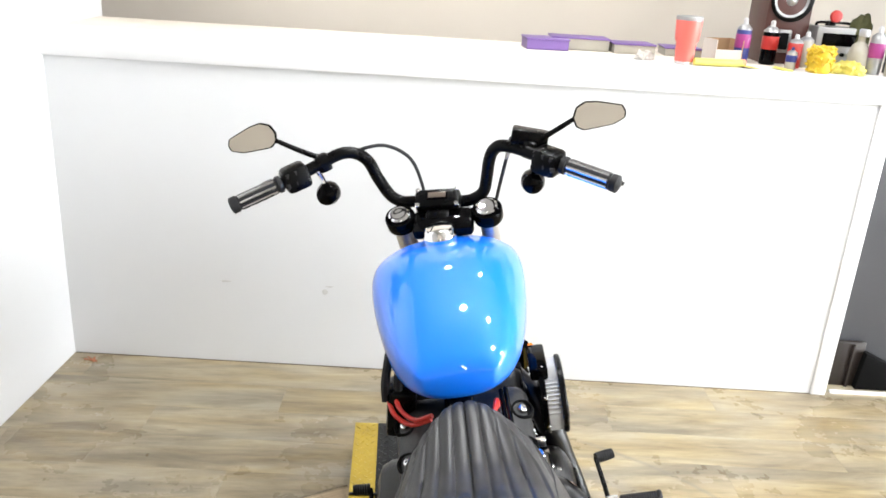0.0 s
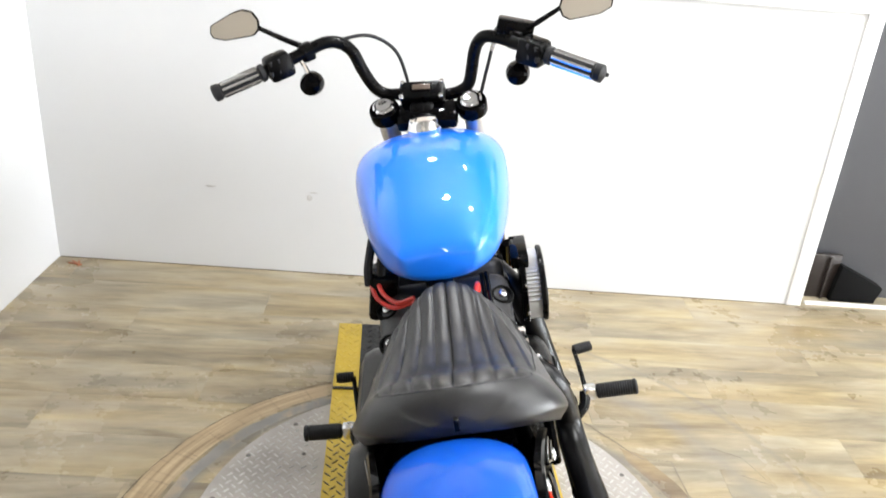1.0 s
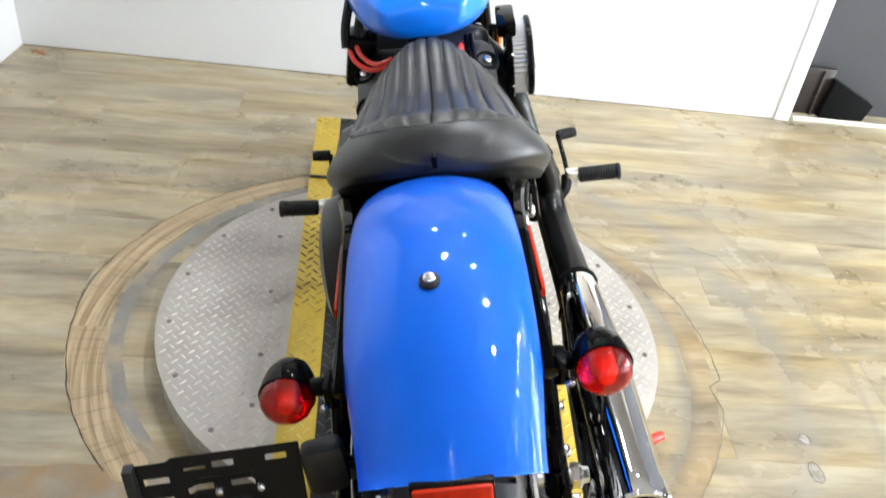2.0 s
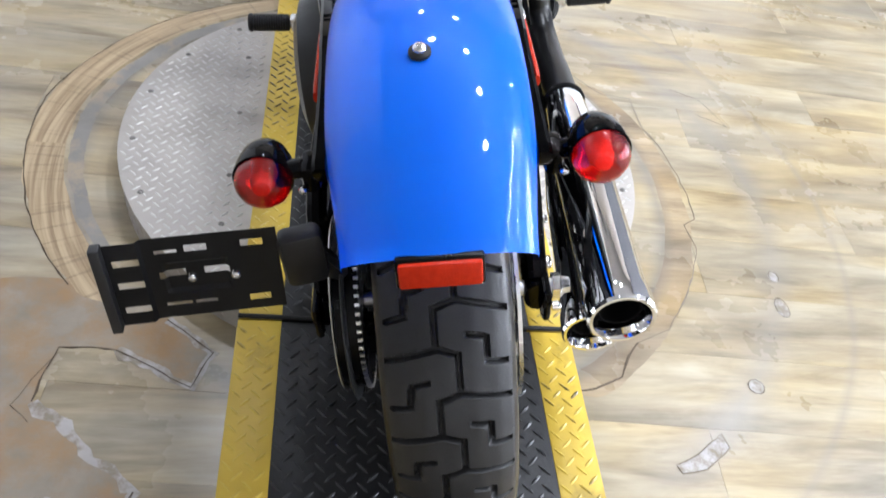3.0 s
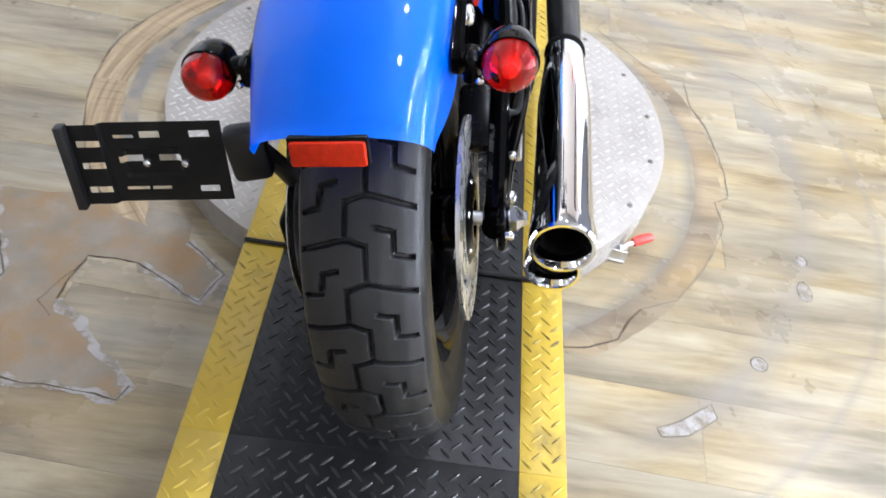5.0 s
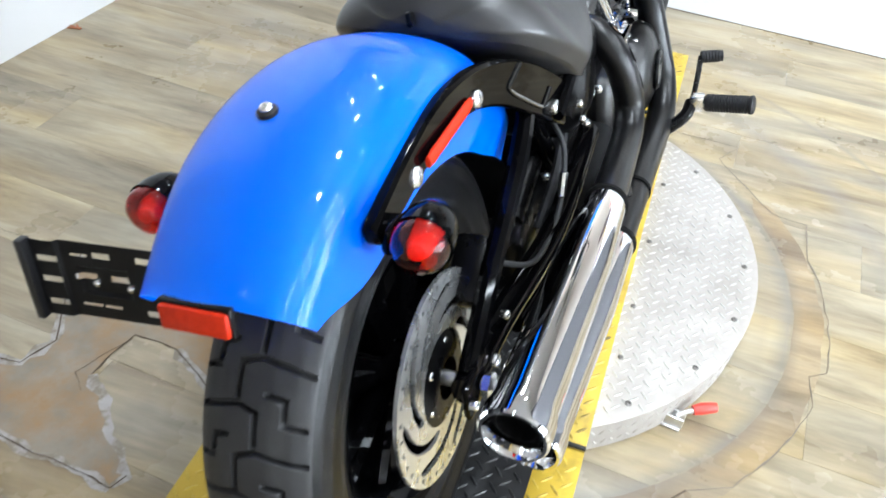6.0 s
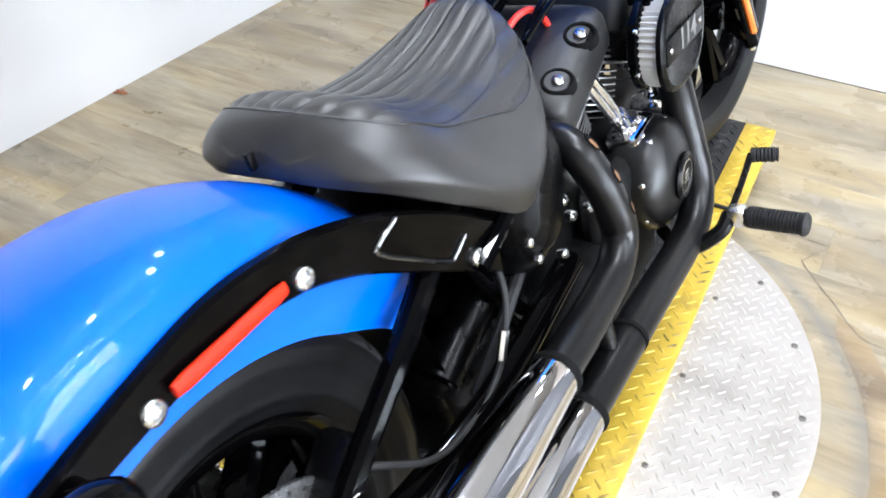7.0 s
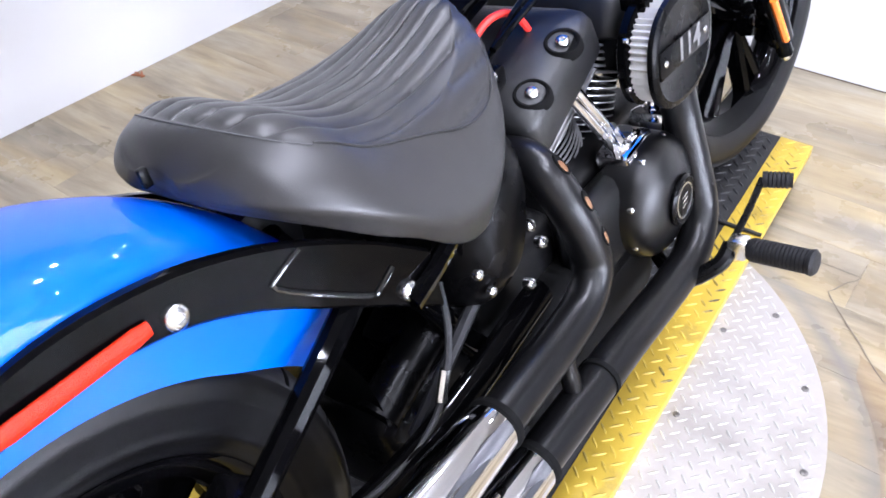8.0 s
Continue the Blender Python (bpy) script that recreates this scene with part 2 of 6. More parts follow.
def table(keys, x):
    """Smooth reading of rows (x, values...): a cubic through the rows."""
    if x <= keys[0][0]:
        return keys[0][1:]
    if x >= keys[-1][0]:
        return keys[-1][1:]
    i = max(k for k in range(len(keys) - 1) if keys[k][0] <= x)
    a, b = keys[i], keys[i + 1]
    p, q = keys[max(i - 1, 0)], keys[min(i + 2, len(keys) - 1)]
    h = b[0] - a[0]
    t = (x - a[0]) / h
    out = []
    for c in range(1, len(a)):
        d = (b[c] - a[c]) / h
        d0 = (b[c] - p[c]) / (b[0] - p[0])
        d1 = (q[c] - a[c]) / (q[0] - a[0])
        d0, d1 = (max(-3 * abs(d), min(3 * abs(d), e)) if abs(d) > 1e-9 else 0.0 for e in (d0, d1))
        out.append((2 * t ** 3 - 3 * t * t + 1) * a[c] + (t ** 3 - 2 * t * t + t) * h * d0 + (3 * t * t - 2 * t ** 3) * b[c] + (t ** 3 - t * t) * h * d1)
    return tuple(out)


# ---- the room ----
def slab(name, size, centre, material, m=ROOM, label="", kind="structure", category=""):
    ob = part(name, boxed(size, centre), material, None)
    ob.matrix_world = m
    return tagged(ob, label, category or name.split("_")[0], "", kind)


H_WALL = 1.272
floor_base = slab("floor", (9.0, 9.0, 0.10), (2.6, -2.0, -0.054), M_DARK, label="wood-look vinyl plank floor, scuffed and cracked round a turntable", category="floor")
wall_n = slab("wall_north", (3.04, 0.12, H_WALL), (1.52, 0.06, H_WALL / 2), M_WALL, label="white painted half wall with faint scuffs", category="wall")
part("cap_board", boxed((3.04, 0.018, 0.092), (1.52, -0.009, H_WALL - 0.046), 0.003), M_TRIM, wall_n)
part("end_post", boxed((0.062, 0.008, H_WALL - 0.092), (3.009, -0.004, (H_WALL - 0.092) / 2), 0.003), M_TRIM, wall_n)
part("base_gap", boxed((2.97, 0.003, 0.0022), (1.49, -0.0010, 0.0012)), M_BROWNGAP, wall_n, "dark gap along the foot of the wall")
WEST = pose(-1.452, 2.136, 0, 0, 0, -5.2)
slab("wall_west", (0.12, 2.55, CEIL), (-0.06, -0.775, CEIL / 2), M_WALL, WEST, "white painted wall meeting the floor", category="wall")
# Added out of view, darker than wall_west to keep glare off the floor
slab("wall_southwest", (0.12, 6.45, CEIL), (-0.06, -5.275, CEIL / 2), M_TAUPE, WEST, "unseen plain wall, darkened to cut floor glare", category="wall")
part("shelf", boxed((3.05, 0.36, 0.02), (1.525, 0.30, H_WALL - 0.010), 0.002), M_BEIGE, wall_n)
slab("wall_back", (6.0, 0.1, CEIL), (1.4, 1.35, CEIL / 2), M_BEIGE, ROOM, "beige painted wall above a white half wall", category="wall")
slab("wall_alcove", (1.6, 0.08, CEIL), (3.86, 0.16, CEIL / 2), M_GREY, ROOM, "dark grey painted wall beyond the half wall", category="wall")
# east wall with four tall shop windows
wall_e = slab("wall_east", (0.1, 9.0, 0.06), (6.6, -4.0, 0.03), M_GREY, ROOM, "dark grey showroom wall with four tall windows", category="wall")
part("lintel", boxed((0.1, 9.0, CEIL - 2.30), (6.6, -4.0, (CEIL + 2.30) / 2)), M_GREY, wall_e)
WINDOWS = ((-6.6, -5.3, 45), (-4.9, -3.6, 75), (-3.2, -1.9, 150), (-1.5, -0.2, 180))
for a, z in ((-8.5, -6.6), (-5.3, -4.9), (-3.6, -3.2), (-1.9, -1.5), (-0.2, 0.5)):
    part("pier", boxed((0.1, z - a, 2.24), (6.6, (a + z) / 2, 1.18)), M_GREY, wall_e)
M_GLASS = mat("window_glass", (0.95, 0.97, 0.97), 0.0, trans=1.0)
for i, (a, z, watts) in enumerate(WINDOWS):
    win = thing("window_%d" % (i + 1), "tall shop window with dark frame and daylight behind", "window", ROOM @ pose(6.6, (a + z) / 2, 0.06), "shop windows", "structure")
    w = z - a
    for y in (-w / 2 + 0.025, w / 2 - 0.025):
        part("window_frame", boxed((0.06, 0.05, 2.24), (0, y, 1.12), 0.004), M_SATIN, win)
    for h in (0.025, 2.215):
        part("window_frame", boxed((0.06, w - 0.1, 0.05), (0, 0, h), 0.004), M_SATIN, win)
    pane = part("pane", boxed((0.006, w - 0.1, 2.14), (0, 0, 1.12)), M_GLASS, win)
    pane.visible_shadow = False
    area_lamp("window_daylight", ROOM @ Matrix.Translation((6.66, (a + z) / 2, 1.18)) @ pose(0, 0, 0, 0, 90, 0), 2.14, w - 0.1, watts, (0.93, 0.97, 1.0))
slab("wall_south", (9.0, 0.1, CEIL), (2.6, -6.3, CEIL / 2), M_BEIGE, ROOM, "beige painted wall of the showroom", category="wall")
slab("wall_closing", (9.0, 0.1, CEIL), (2.6, 2.4, CEIL / 2), M_WALL, ROOM, "white painted wall of the showroom", category="wall")
slab("ceiling", (9.0, 9.6, 0.1), (2.6, -2.0, CEIL + 0.05), M_CEIL, ROOM, "pale grey showroom ceiling with strip lights", category="ceiling")

# ---- turntable and track ----
DISC_C, DISC_R, DISC_Z = (-0.010, 0.565), 0.593, 0.082
TRACK_X, TRACK_Z, TRACK_W, YELLOW_W = 0.009, 0.11, 0.61, 0.076


def treads(points, length, width, height, z):
    """Raised diamond bars, each (x, y, turn), as verts and faces."""
    V, F = [], []
    base = [(-0.5, 0), (-0.22, -0.5), (0.22, -0.5), (0.5, 0), (0.22, 0.5), (-0.22, 0.5)]
    for x, y, a in points:
        c, s = math.cos(a), math.sin(a)
        k = len(V)
        for bx, by in base:
            px, py = bx * length, by * width
            V.append((x + px * c - py * s, y + px * s + py * c, z - 0.0004))
        for bx in (-0.26, 0.26):
            V.append((x + bx * length * c, y + bx * length * s, z + height))
        F += [(k, k + 1, k + 6), (k + 1, k + 2, k + 7, k + 6), (k + 2, k + 3, k + 7), (k + 3, k + 4, k + 7), (k + 4, k + 5, k + 6, k + 7), (k + 5, k, k + 6)]
    return V, F


def tread_grid(x0, x1, y0, y1, pitch, keep):
    """Herringbone: rows of bars leaning one way, then the other, half a step aside."""
    out = []
    row = pitch / math.sqrt(2)
    for j in range(int((y1 - y0) / row) + 1):
        for i in range(int((x1 - x0) / (2 * row)) + 2):
            x, y = x0 + (2 * i + j % 2) * row, y0 + j * row
            if x <= x1 and keep(x, y):
                out.append((x, y, radians(45 if j % 2 else -45)))
    return out


turntable = thing("turntable", "round aluminium diamond-plate turntable, dusty, with screwed edge", "turntable", Matrix.Translation((DISC_C[0], DISC_C[1], 0)))
bm = bmesh.new()
lathe(bm, [(0, 0.002), (DISC_R - 0.004, 0.002), (DISC_R - 0.004, DISC_Z - 0.004), (DISC_R - 0.006, DISC_Z - 0.004)], 96)
part("skirt", bm, M_ALU, turntable)
bm = bmesh.new()
lathe(bm, [(0, DISC_Z - 0.006), (DISC_R, DISC_Z - 0.006), (DISC_R, DISC_Z - 0.001), (DISC_R - 0.002, DISC_Z), (0, DISC_Z)], 96)
part("deck", bm, M_ALU, turntable)
pts = tread_grid(-0.6, 0.6, -0.6, 0.6, 0.0215, lambda x, y: math.hypot(x, y) < DISC_R - 0.012 and abs(x + DISC_C[0]) > TRACK_W / 2 + 0.012)
V, F = treads(pts, 0.0240, 0.0062, 0.0013, DISC_Z)
tagged(solid("deck_treads", V, F, M_ALUTOP, turntable), kind="stuff")
pts = []
for i in range(210):
    for j in range(2):
        a = 2 * math.pi * (i + 0.5 * j) / 210
        pts.append((a, 0.022 + 0.030 * j, radians(45 if (i + j) % 2 else -45)))
V, F = treads([(p[0] * DISC_R, p[1], p[2]) for p in pts], 0.017, 0.005, 0.0016, 0)
V = [((DISC_R - 0.004 + z) * math.cos(x / DISC_R), (DISC_R - 0.004 + z) * math.sin(x / DISC_R), y) for x, y, z in V]
tagged(solid("skirt_treads", V, F, M_ALU, turntable), kind="stuff")
for i in range(20):
    a = 2 * math.pi * (i + 0.35) / 20
    if abs(DISC_C[0] + 0.563 * math.cos(a)) > TRACK_W / 2 + 0.02:
        bolt((0.563 * math.cos(a), 0.563 * math.sin(a), DISC_Z), (0, 0, 1), 0.0065, 0.003, turntable, "screw", M_SCREW)
for sx in (-1, 1):
    for y in (-0.31, -0.16, 0.06, 0.29):
        bolt((sx * 0.345, y, DISC_Z), (0, 0, 1), 0.006, 0.003, turntable, "screw", M_SCREW)


def track_section(y0, y1, label, tilt=0.0):
    """A track plate with herringbone treads and yellow side bands; tilt lowers its near end."""
    m = Matrix.Translation((TRACK_X, y1, 0)) @ Matrix.Translation((0, 0, TRACK_Z)) @ pose(0, 0, 0, tilt, 0, 0) @ Matrix.Translation((0, y0 - y1, -TRACK_Z))
    th = thing("track_section", label, "track", m, "track sections")
    n = y1 - y0
    part("plate", boxed((TRACK_W - 2 * YELLOW_W, n, 0.026), (0, n / 2, TRACK_Z - 0.013), 0.001), M_PLATE, th)
    keep = lambda x, y: True
    half = TRACK_W / 2 - YELLOW_W - 0.010
    pts = tread_grid(-half, half, 0.014, n - 0.010, 0.0233, keep)
    V, F = treads(pts, 0.0285, 0.0064, 0.0019, TRACK_Z)
    tagged(solid("plate_treads", V, F, M_TREAD, th), kind="stuff")
    for sx in (-1, 1):
        part("yellow_band", boxed((YELLOW_W, n, 0.0265), (sx * (TRACK_W - YELLOW_W) / 2, n / 2, TRACK_Z - 0.0130), 0.001), M_YELLOW, th, "worn yellow painted band")
        mid = sx * (TRACK_W - YELLOW_W) / 2
        pts = tread_grid(mid - 0.027, mid + 0.028, 0.014, n - 0.010, 0.0233, keep)
        V, F = treads(pts, 0.0285, 0.0064, 0.0018, TRACK_Z + 0.0003)
        tagged(solid("band_treads", V, F, M_YTREAD, th), kind="stuff")
        if not tilt and (y0 < -0.01 or y0 > 1.0):
            part("side_rail", boxed((0.03, n, TRACK_Z - 0.028), (sx * (TRACK_W / 2 - 0.03), n / 2, (TRACK_Z - 0.028) / 2 + 0.001)), M_PLATE, th)
    return th


track_section(-1.75, -0.410, "black diamond-tread ramp with worn yellow edge bands", 3.4)
track_section(-0.410, -0.010, "black diamond-tread track with worn yellow edge bands")
track_section(0.004, 1.114, "black diamond-tread track lying over the turntable, yellow edges")
track_section(1.126, 1.500, "short black diamond-tread track end with yellow edges")
for y in (-0.003, 1.120):
    hinge = thing("hinge_rod", "dark steel hinge rod across the track joint", "hinge", Matrix.Translation((TRACK_X, y, TRACK_Z + 0.003)), "hinge rods")
    part("rod", tubed([(-0.305, 0, 0), (0, 0, 0), (0.305, 0, 0)], 0.0045, 8, 1), M_PLATE, hinge)


# ---- motorcycle ----
BIKE = pose(0.073, -0.20, 0.11, 0, -12.0, -1.0)
bike = thing("motorcycle", "bright blue cruiser motorcycle, black engine, chrome mufflers, leaning on kickstand", "motorcycle", BIKE)
AXLE_R, WR, WB, FR = 0.318, 0.318, 1.55, 0.330
RAKE, TRAIL, STEER = radians(28), 0.157, radians(-10)
steer_dir = Vector((0, -math.sin(RAKE), math.cos(RAKE)))
steer_pt = Vector((0, WB + TRAIL, 0))
head_pt = Vector((0, 1.30, 0.92))
STEERED = Matrix.Translation(steer_pt) @ Matrix.Rotation(STEER, 4, steer_dir) @ Matrix.Translation(-steer_pt)
TURNED = Matrix.Translation(head_pt + Vector((0.015, 0, 0))) @ Matrix.Rotation(radians(-4.0), 4, "Y") @ Matrix.Translation(-head_pt) @ STEERED
BARS = Matrix.Translation(head_pt + Vector((-0.012, 0, 0.004))) @ Matrix.Rotation(radians(-1.8), 4, "Y") @ Matrix.Translation(-head_pt) @ STEERED
XAX = pose(0, 0, 0, 0, 90, 0)          # local z turned to the bike's x


def tyre(name, centre, radius, prof, groove_pitch, grooves, m, parent, label, nv=92, steps=60, phase=0.0, tread_r=0.0):
    """A tyre with real tread grooves: prof is (x, r) across, turned round the axle."""
    xs = np.array([p[0] for p in prof])
    rs = np.array([p[1] for p in prof])
    d = np.r_[0, np.cumsum(np.hypot(np.diff(xs), np.diff(rs)))]
    s = np.linspace(0, d[-1], nv)
    X, R = np.interp(s, d, xs), np.interp(s, d, rs)
    for _ in range(3):
        X[1:-1] = (X[:-2] + 2 * X[1:-1] + X[2:]) / 4
        R[1:-1] = (R[:-2] + 2 * R[1:-1] + R[2:]) / 4
    S = s - d[-1] / 2
    count = round(2 * math.pi * radius / groove_pitch)
    nu = count * steps
    U = np.arange(nu) / nu * 2 * math.pi
    uu = ((U * count / (2 * math.pi) - phase) % 1.0) * groove_pitch
    UU, SS = np.meshgrid(uu, S, indexing="ij")
    dist = np.full(UU.shape, 9.0)
    for a, b in grooves:
        for k in (-1, 0, 1):
            ax, ay, bx, by = a[0], a[1] + k * groove_pitch, b[0], b[1] + k * groove_pitch
            dx, dy = bx - ax, by - ay
            t = np.clip(((SS - ax) * dx + (UU - ay) * dy) / (dx * dx + dy * dy), 0, 1)
            dist = np.minimum(dist, np.hypot(SS - ax - t * dx, UU - ay - t * dy))
    depth = 0.009 * np.clip((0.0036 - dist) / 0.0012, 0, 1)
    R2 = R[None, :] - depth
    A = U[:, None]
    V = np.stack([np.broadcast_to(X[None, :], R2.shape), -R2 * np.sin(A), R2 * np.cos(A)], -1).reshape(-1, 3)
    idx = np.arange(nu * nv).reshape(nu, nv)
    nxt = np.roll(idx, -1, 0)
    F = np.stack([idx[:, :-1], idx[:, 1:], nxt[:, 1:], nxt[:, :-1]], -1).reshape(-1, 4)
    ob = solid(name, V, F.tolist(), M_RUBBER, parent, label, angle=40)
    # faces below tread_r take the darkened rubber
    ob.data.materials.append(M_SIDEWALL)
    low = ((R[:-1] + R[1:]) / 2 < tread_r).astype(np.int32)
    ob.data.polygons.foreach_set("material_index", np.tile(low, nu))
    ob.data.transform(m @ Matrix.Translation(centre))
    return ob


def mirrored(p):
    return (-p[0], *p[1:])


REAR_PROF = [(-0.052, 0.203), (-0.060, 0.206), (-0.066, 0.222), (-0.0705, 0.2275), (-0.0705, 0.2315), (-0.0695, 0.234), (-0.0735, 0.258), (-0.0752, 0.2635), (-0.0752, 0.2675), (-0.0738, 0.271), (-0.073, 0.283), (-0.066, 0.297), (-0.052, 0.307), (-0.028, 0.3155), (0, WR)]
REAR_PROF += [mirrored(p) for p in reversed(REAR_PROF[:-1])]
PITCH = 0.0999
Z_TREAD = [((0.011, 0.0), (0.068, 0.013)), ((0.011, 0.0), (-0.011, 0.008)), ((-0.011, 0.008), (-0.011, 0.5 * PITCH)), ((-0.011, 0.5 * PITCH), (-0.068, 0.5 * PITCH + 0.014)),
           ((-0.011, 0.5 * PITCH), (0.011, 0.5 * PITCH + 0.008)), ((0.011, 0.5 * PITCH + 0.008), (0.011, PITCH)),
           ((0.022, 0.37 * PITCH), (0.041, 0.41 * PITCH)), ((0.041, 0.41 * PITCH), (0.043, 0.68 * PITCH)), ((0.043, 0.68 * PITCH), (0.065, 0.72 * PITCH)),
           ((-0.022, 0.86 * PITCH), (-0.040, 0.91 * PITCH)), ((-0.040, 0.91 * PITCH), (-0.042, 1.15 * PITCH)), ((-0.042, 1.15 * PITCH), (-0.064, 1.20 * PITCH))]
rear_wheel = part("rear_wheel", lathe(bmesh.new(), [(0.018, -0.085), (0.045, -0.085), (0.05, -0.06), (0.035, -0.04), (0.035, 0.04), (0.05, 0.06), (0.045, 0.085), (0.018, 0.085)], 32, Matrix.Translation((0, 0, AXLE_R)) @ XAX, close=True), M_GLOSS, bike, "gloss black cast rear wheel")
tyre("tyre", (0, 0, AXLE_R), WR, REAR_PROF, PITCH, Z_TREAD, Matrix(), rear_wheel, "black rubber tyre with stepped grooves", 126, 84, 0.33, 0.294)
bm = bmesh.new()
lathe(bm, [(0.203, -0.060), (0.208, -0.062), (0.206, -0.052), (0.190, -0.046), (0.178, -0.02), (0.178, 0.02), (0.190, 0.046), (0.206, 0.052), (0.208, 0.062), (0.203, 0.060), (0.183, 0.050), (0.168, 0.024), (0.168, -0.024), (0.183, -0.050)], 72, Matrix.Translation((0, 0, AXLE_R)) @ XAX, close=True)
part("rim", bm, M_GLOSS, rear_wheel)


def spokes(count, r0, r1, centre, parent, m=None, split=0.10, w=0.011, x0=0.03, x1=0.012):
    for i in range(count):
        for sg in (-1, 1):
            a0 = 2 * math.pi * i / count + sg * split * 0.35
            a1 = 2 * math.pi * i / count + sg * split * 1.25
            p = Vector((0, math.sin(a0) * r0, math.cos(a0) * r0)) + Vector(centre)
            q = Vector((0, math.sin(a1) * r1, math.cos(a1) * r1)) + Vector(centre)
            d = (q - p).normalized()
            side = Vector((1, 0, 0)).cross(d)
            loops = []
            for t in (0, 0.5, 1):
                c = p.lerp(q, t)
                hx, hw = lerp(x0, x1 + 0.01, t), lerp(w, w * 1.25, t)
                loops.append([c + Vector((1, 0, 0)) * sx * hx * (1 if abs(sw) < 0.5 else 0.75) + side * sw * hw for sx, sw in ((-1, -1), (-1, 0), (-1, 1), (1, 1), (1, 0), (1, -1))])
            part("spoke", loft(bmesh.new(), loops), M_GLOSS, parent, m=m)


spokes(7, 0.04, 0.178, (0, 0, AXLE_R), rear_wheel)


def rotor(r0, r1, x, centre, parent, m=None):
    """A slotted brake disc."""
    bm = bmesh.new()
    nt, nr = 432, 36
    grid = [[bm.verts.new((x, centre[1] + lerp(r0, r1, j / nr) * math.sin(2 * math.pi * i / nt), centre[2] + lerp(r0, r1, j / nr) * math.cos(2 * math.pi * i / nt))) for j in range(nr + 1)] for i in range(nt)]
    for i in range(nt):
        for j in range(nr):
            a, rr = i / nt * 7, (j + 0.5) / nr
            slot = any(abs(rr - (0.13 + 0.40 * (a % 1.0 + k))) < 0.085 * min(1.0, 8 * (a % 1.0 + k - 0.08), 8 * (1.62 - k - a % 1.0)) for k in (0, 1))
            hole = 30 <= j <= 32 and i % 12 < 3
            if not slot and not hole:
                bm.faces.new((grid[i][j], grid[i][j + 1], grid[(i + 1) % nt][j + 1], grid[(i + 1) % nt][j]))
    bmesh.ops.delete(bm, geom=[v for v in bm.verts if not v.link_faces], context="VERTS")
    r = bmesh.ops.solidify(bm, geom=bm.faces[:], thickness=0.005)
    ob = part("brake_disc", bm, M_ROTOR, parent, "slotted steel brake disc", m=m)
    part("disc_carrier", lathe(bmesh.new(), [(0.03, x - 0.002), (r0 + 0.006, x - 0.002), (r0 + 0.008, x + 0.004), (0.05, x + 0.012), (0.03, x + 0.012)], 36, Matrix.Translation(centre) @ XAX, close=True), M_SATIN, ob, m=m)
    for i in range(6):
        a = 2 * math.pi * (i + 0.3) / 6
        p = Vector((x + 0.006, math.sin(a) * (r0 - 0.008), math.cos(a) * (r0 - 0.008))) + Vector(centre)
        bolt(p, (1, 0, 0), 0.007, 0.006, ob, m=m)
    return ob


rotor(0.062, 0.148, 0.090, (0, 0, AXLE_R), rear_wheel)
bm = bmesh.new()
lathe(bm, [(0.02, -0.134), (0.108, -0.136), (0.112, -0.140), (0.119, -0.140), (0.119, -0.106), (0.112, -0.108), (0.02, -0.108)], 64, Matrix.Translation((0, 0, AXLE_R)) @ XAX, close=True)
pulley = part("belt_pulley", bm, M_SATIN, rear_wheel, "black toothed drive pulley")
part("pulley_lip", lathe(bmesh.new(), [(0.1165, -0.1405), (0.1215, -0.1420), (0.1235, -0.1400), (0.1190, -0.1385)], 72, Matrix.Translation((0, 0, AXLE_R)) @ XAX, close=True), M_FIN, pulley, "bright machined pulley edge")
bm = bmesh.new()
for k in range(66):
    a = 2 * math.pi * k / 66
    box(bm, (0.006, 0.0040, 0.005), (-0.1075, 0.1195 * math.sin(a), AXLE_R + 0.1195 * math.cos(a)), 0, pose(0, 0, 0, -math.degrees(a), 0, 0))
tagged(part("pulley_teeth", bm, M_STEEL, pulley), kind="stuff")
belt = [(-0.125, 0.124 * math.sin(a), AXLE_R + 0.124 * math.cos(a)) for a in np.linspace(math.pi * 1.02, math.pi * 2.0, 16)]
belt = [(-0.125, 0.60, 0.275)] + belt + [(-0.125, 0.60, 0.36)]
bm = bmesh.new()
tube(bm, belt, 0.0135, 8, 2, True, 0.22, (1, 0, 0))
part("drive_belt", bm, M_RUBBER, bike)
part("axle", tubed([(-0.178, 0, AXLE_R), (0, 0, AXLE_R), (0.155, 0, AXLE_R)], 0.011, 12, 1), M_STEEL, bike)
bm = bmesh.new()
lathe(bm, [(0, 0.153), (0.019, 0.153), (0.019, 0.163), (0.012, 0.170), (0.011, 0.178), (0, 0.178)], 6, Matrix.Translation((0, 0, AXLE_R)) @ XAX)
part("axle_nut", bm, M_BOLT, bike, "zinc axle nut")
for sx, ax in ((-1, 0.163), (1, 0.132)):
    arm = part("swingarm", tubed([(sx * ax, -0.02, AXLE_R), (sx * ax * 1.02, 0.12, 0.315), (sx * 0.155, 0.35, 0.31), (sx * 0.15, 0.62, 0.33)], 0.020, 12, 5, True, 1.25), M_GLOSS, bike)
    part("swingarm_strut", tubed([(sx * ax, 0.0, 0.335), (sx * ax * 1.02, 0.12, 0.42), (sx * 0.135, 0.27, 0.505), (sx * 0.11, 0.42, 0.56)], 0.015, 10, 5), M_GLOSS, bike)
    part("axle_plate", boxed((0.014, 0.085, 0.060), (sx * (ax + 0.009), 0.0, AXLE_R), 0.008), M_GLOSS, arm)
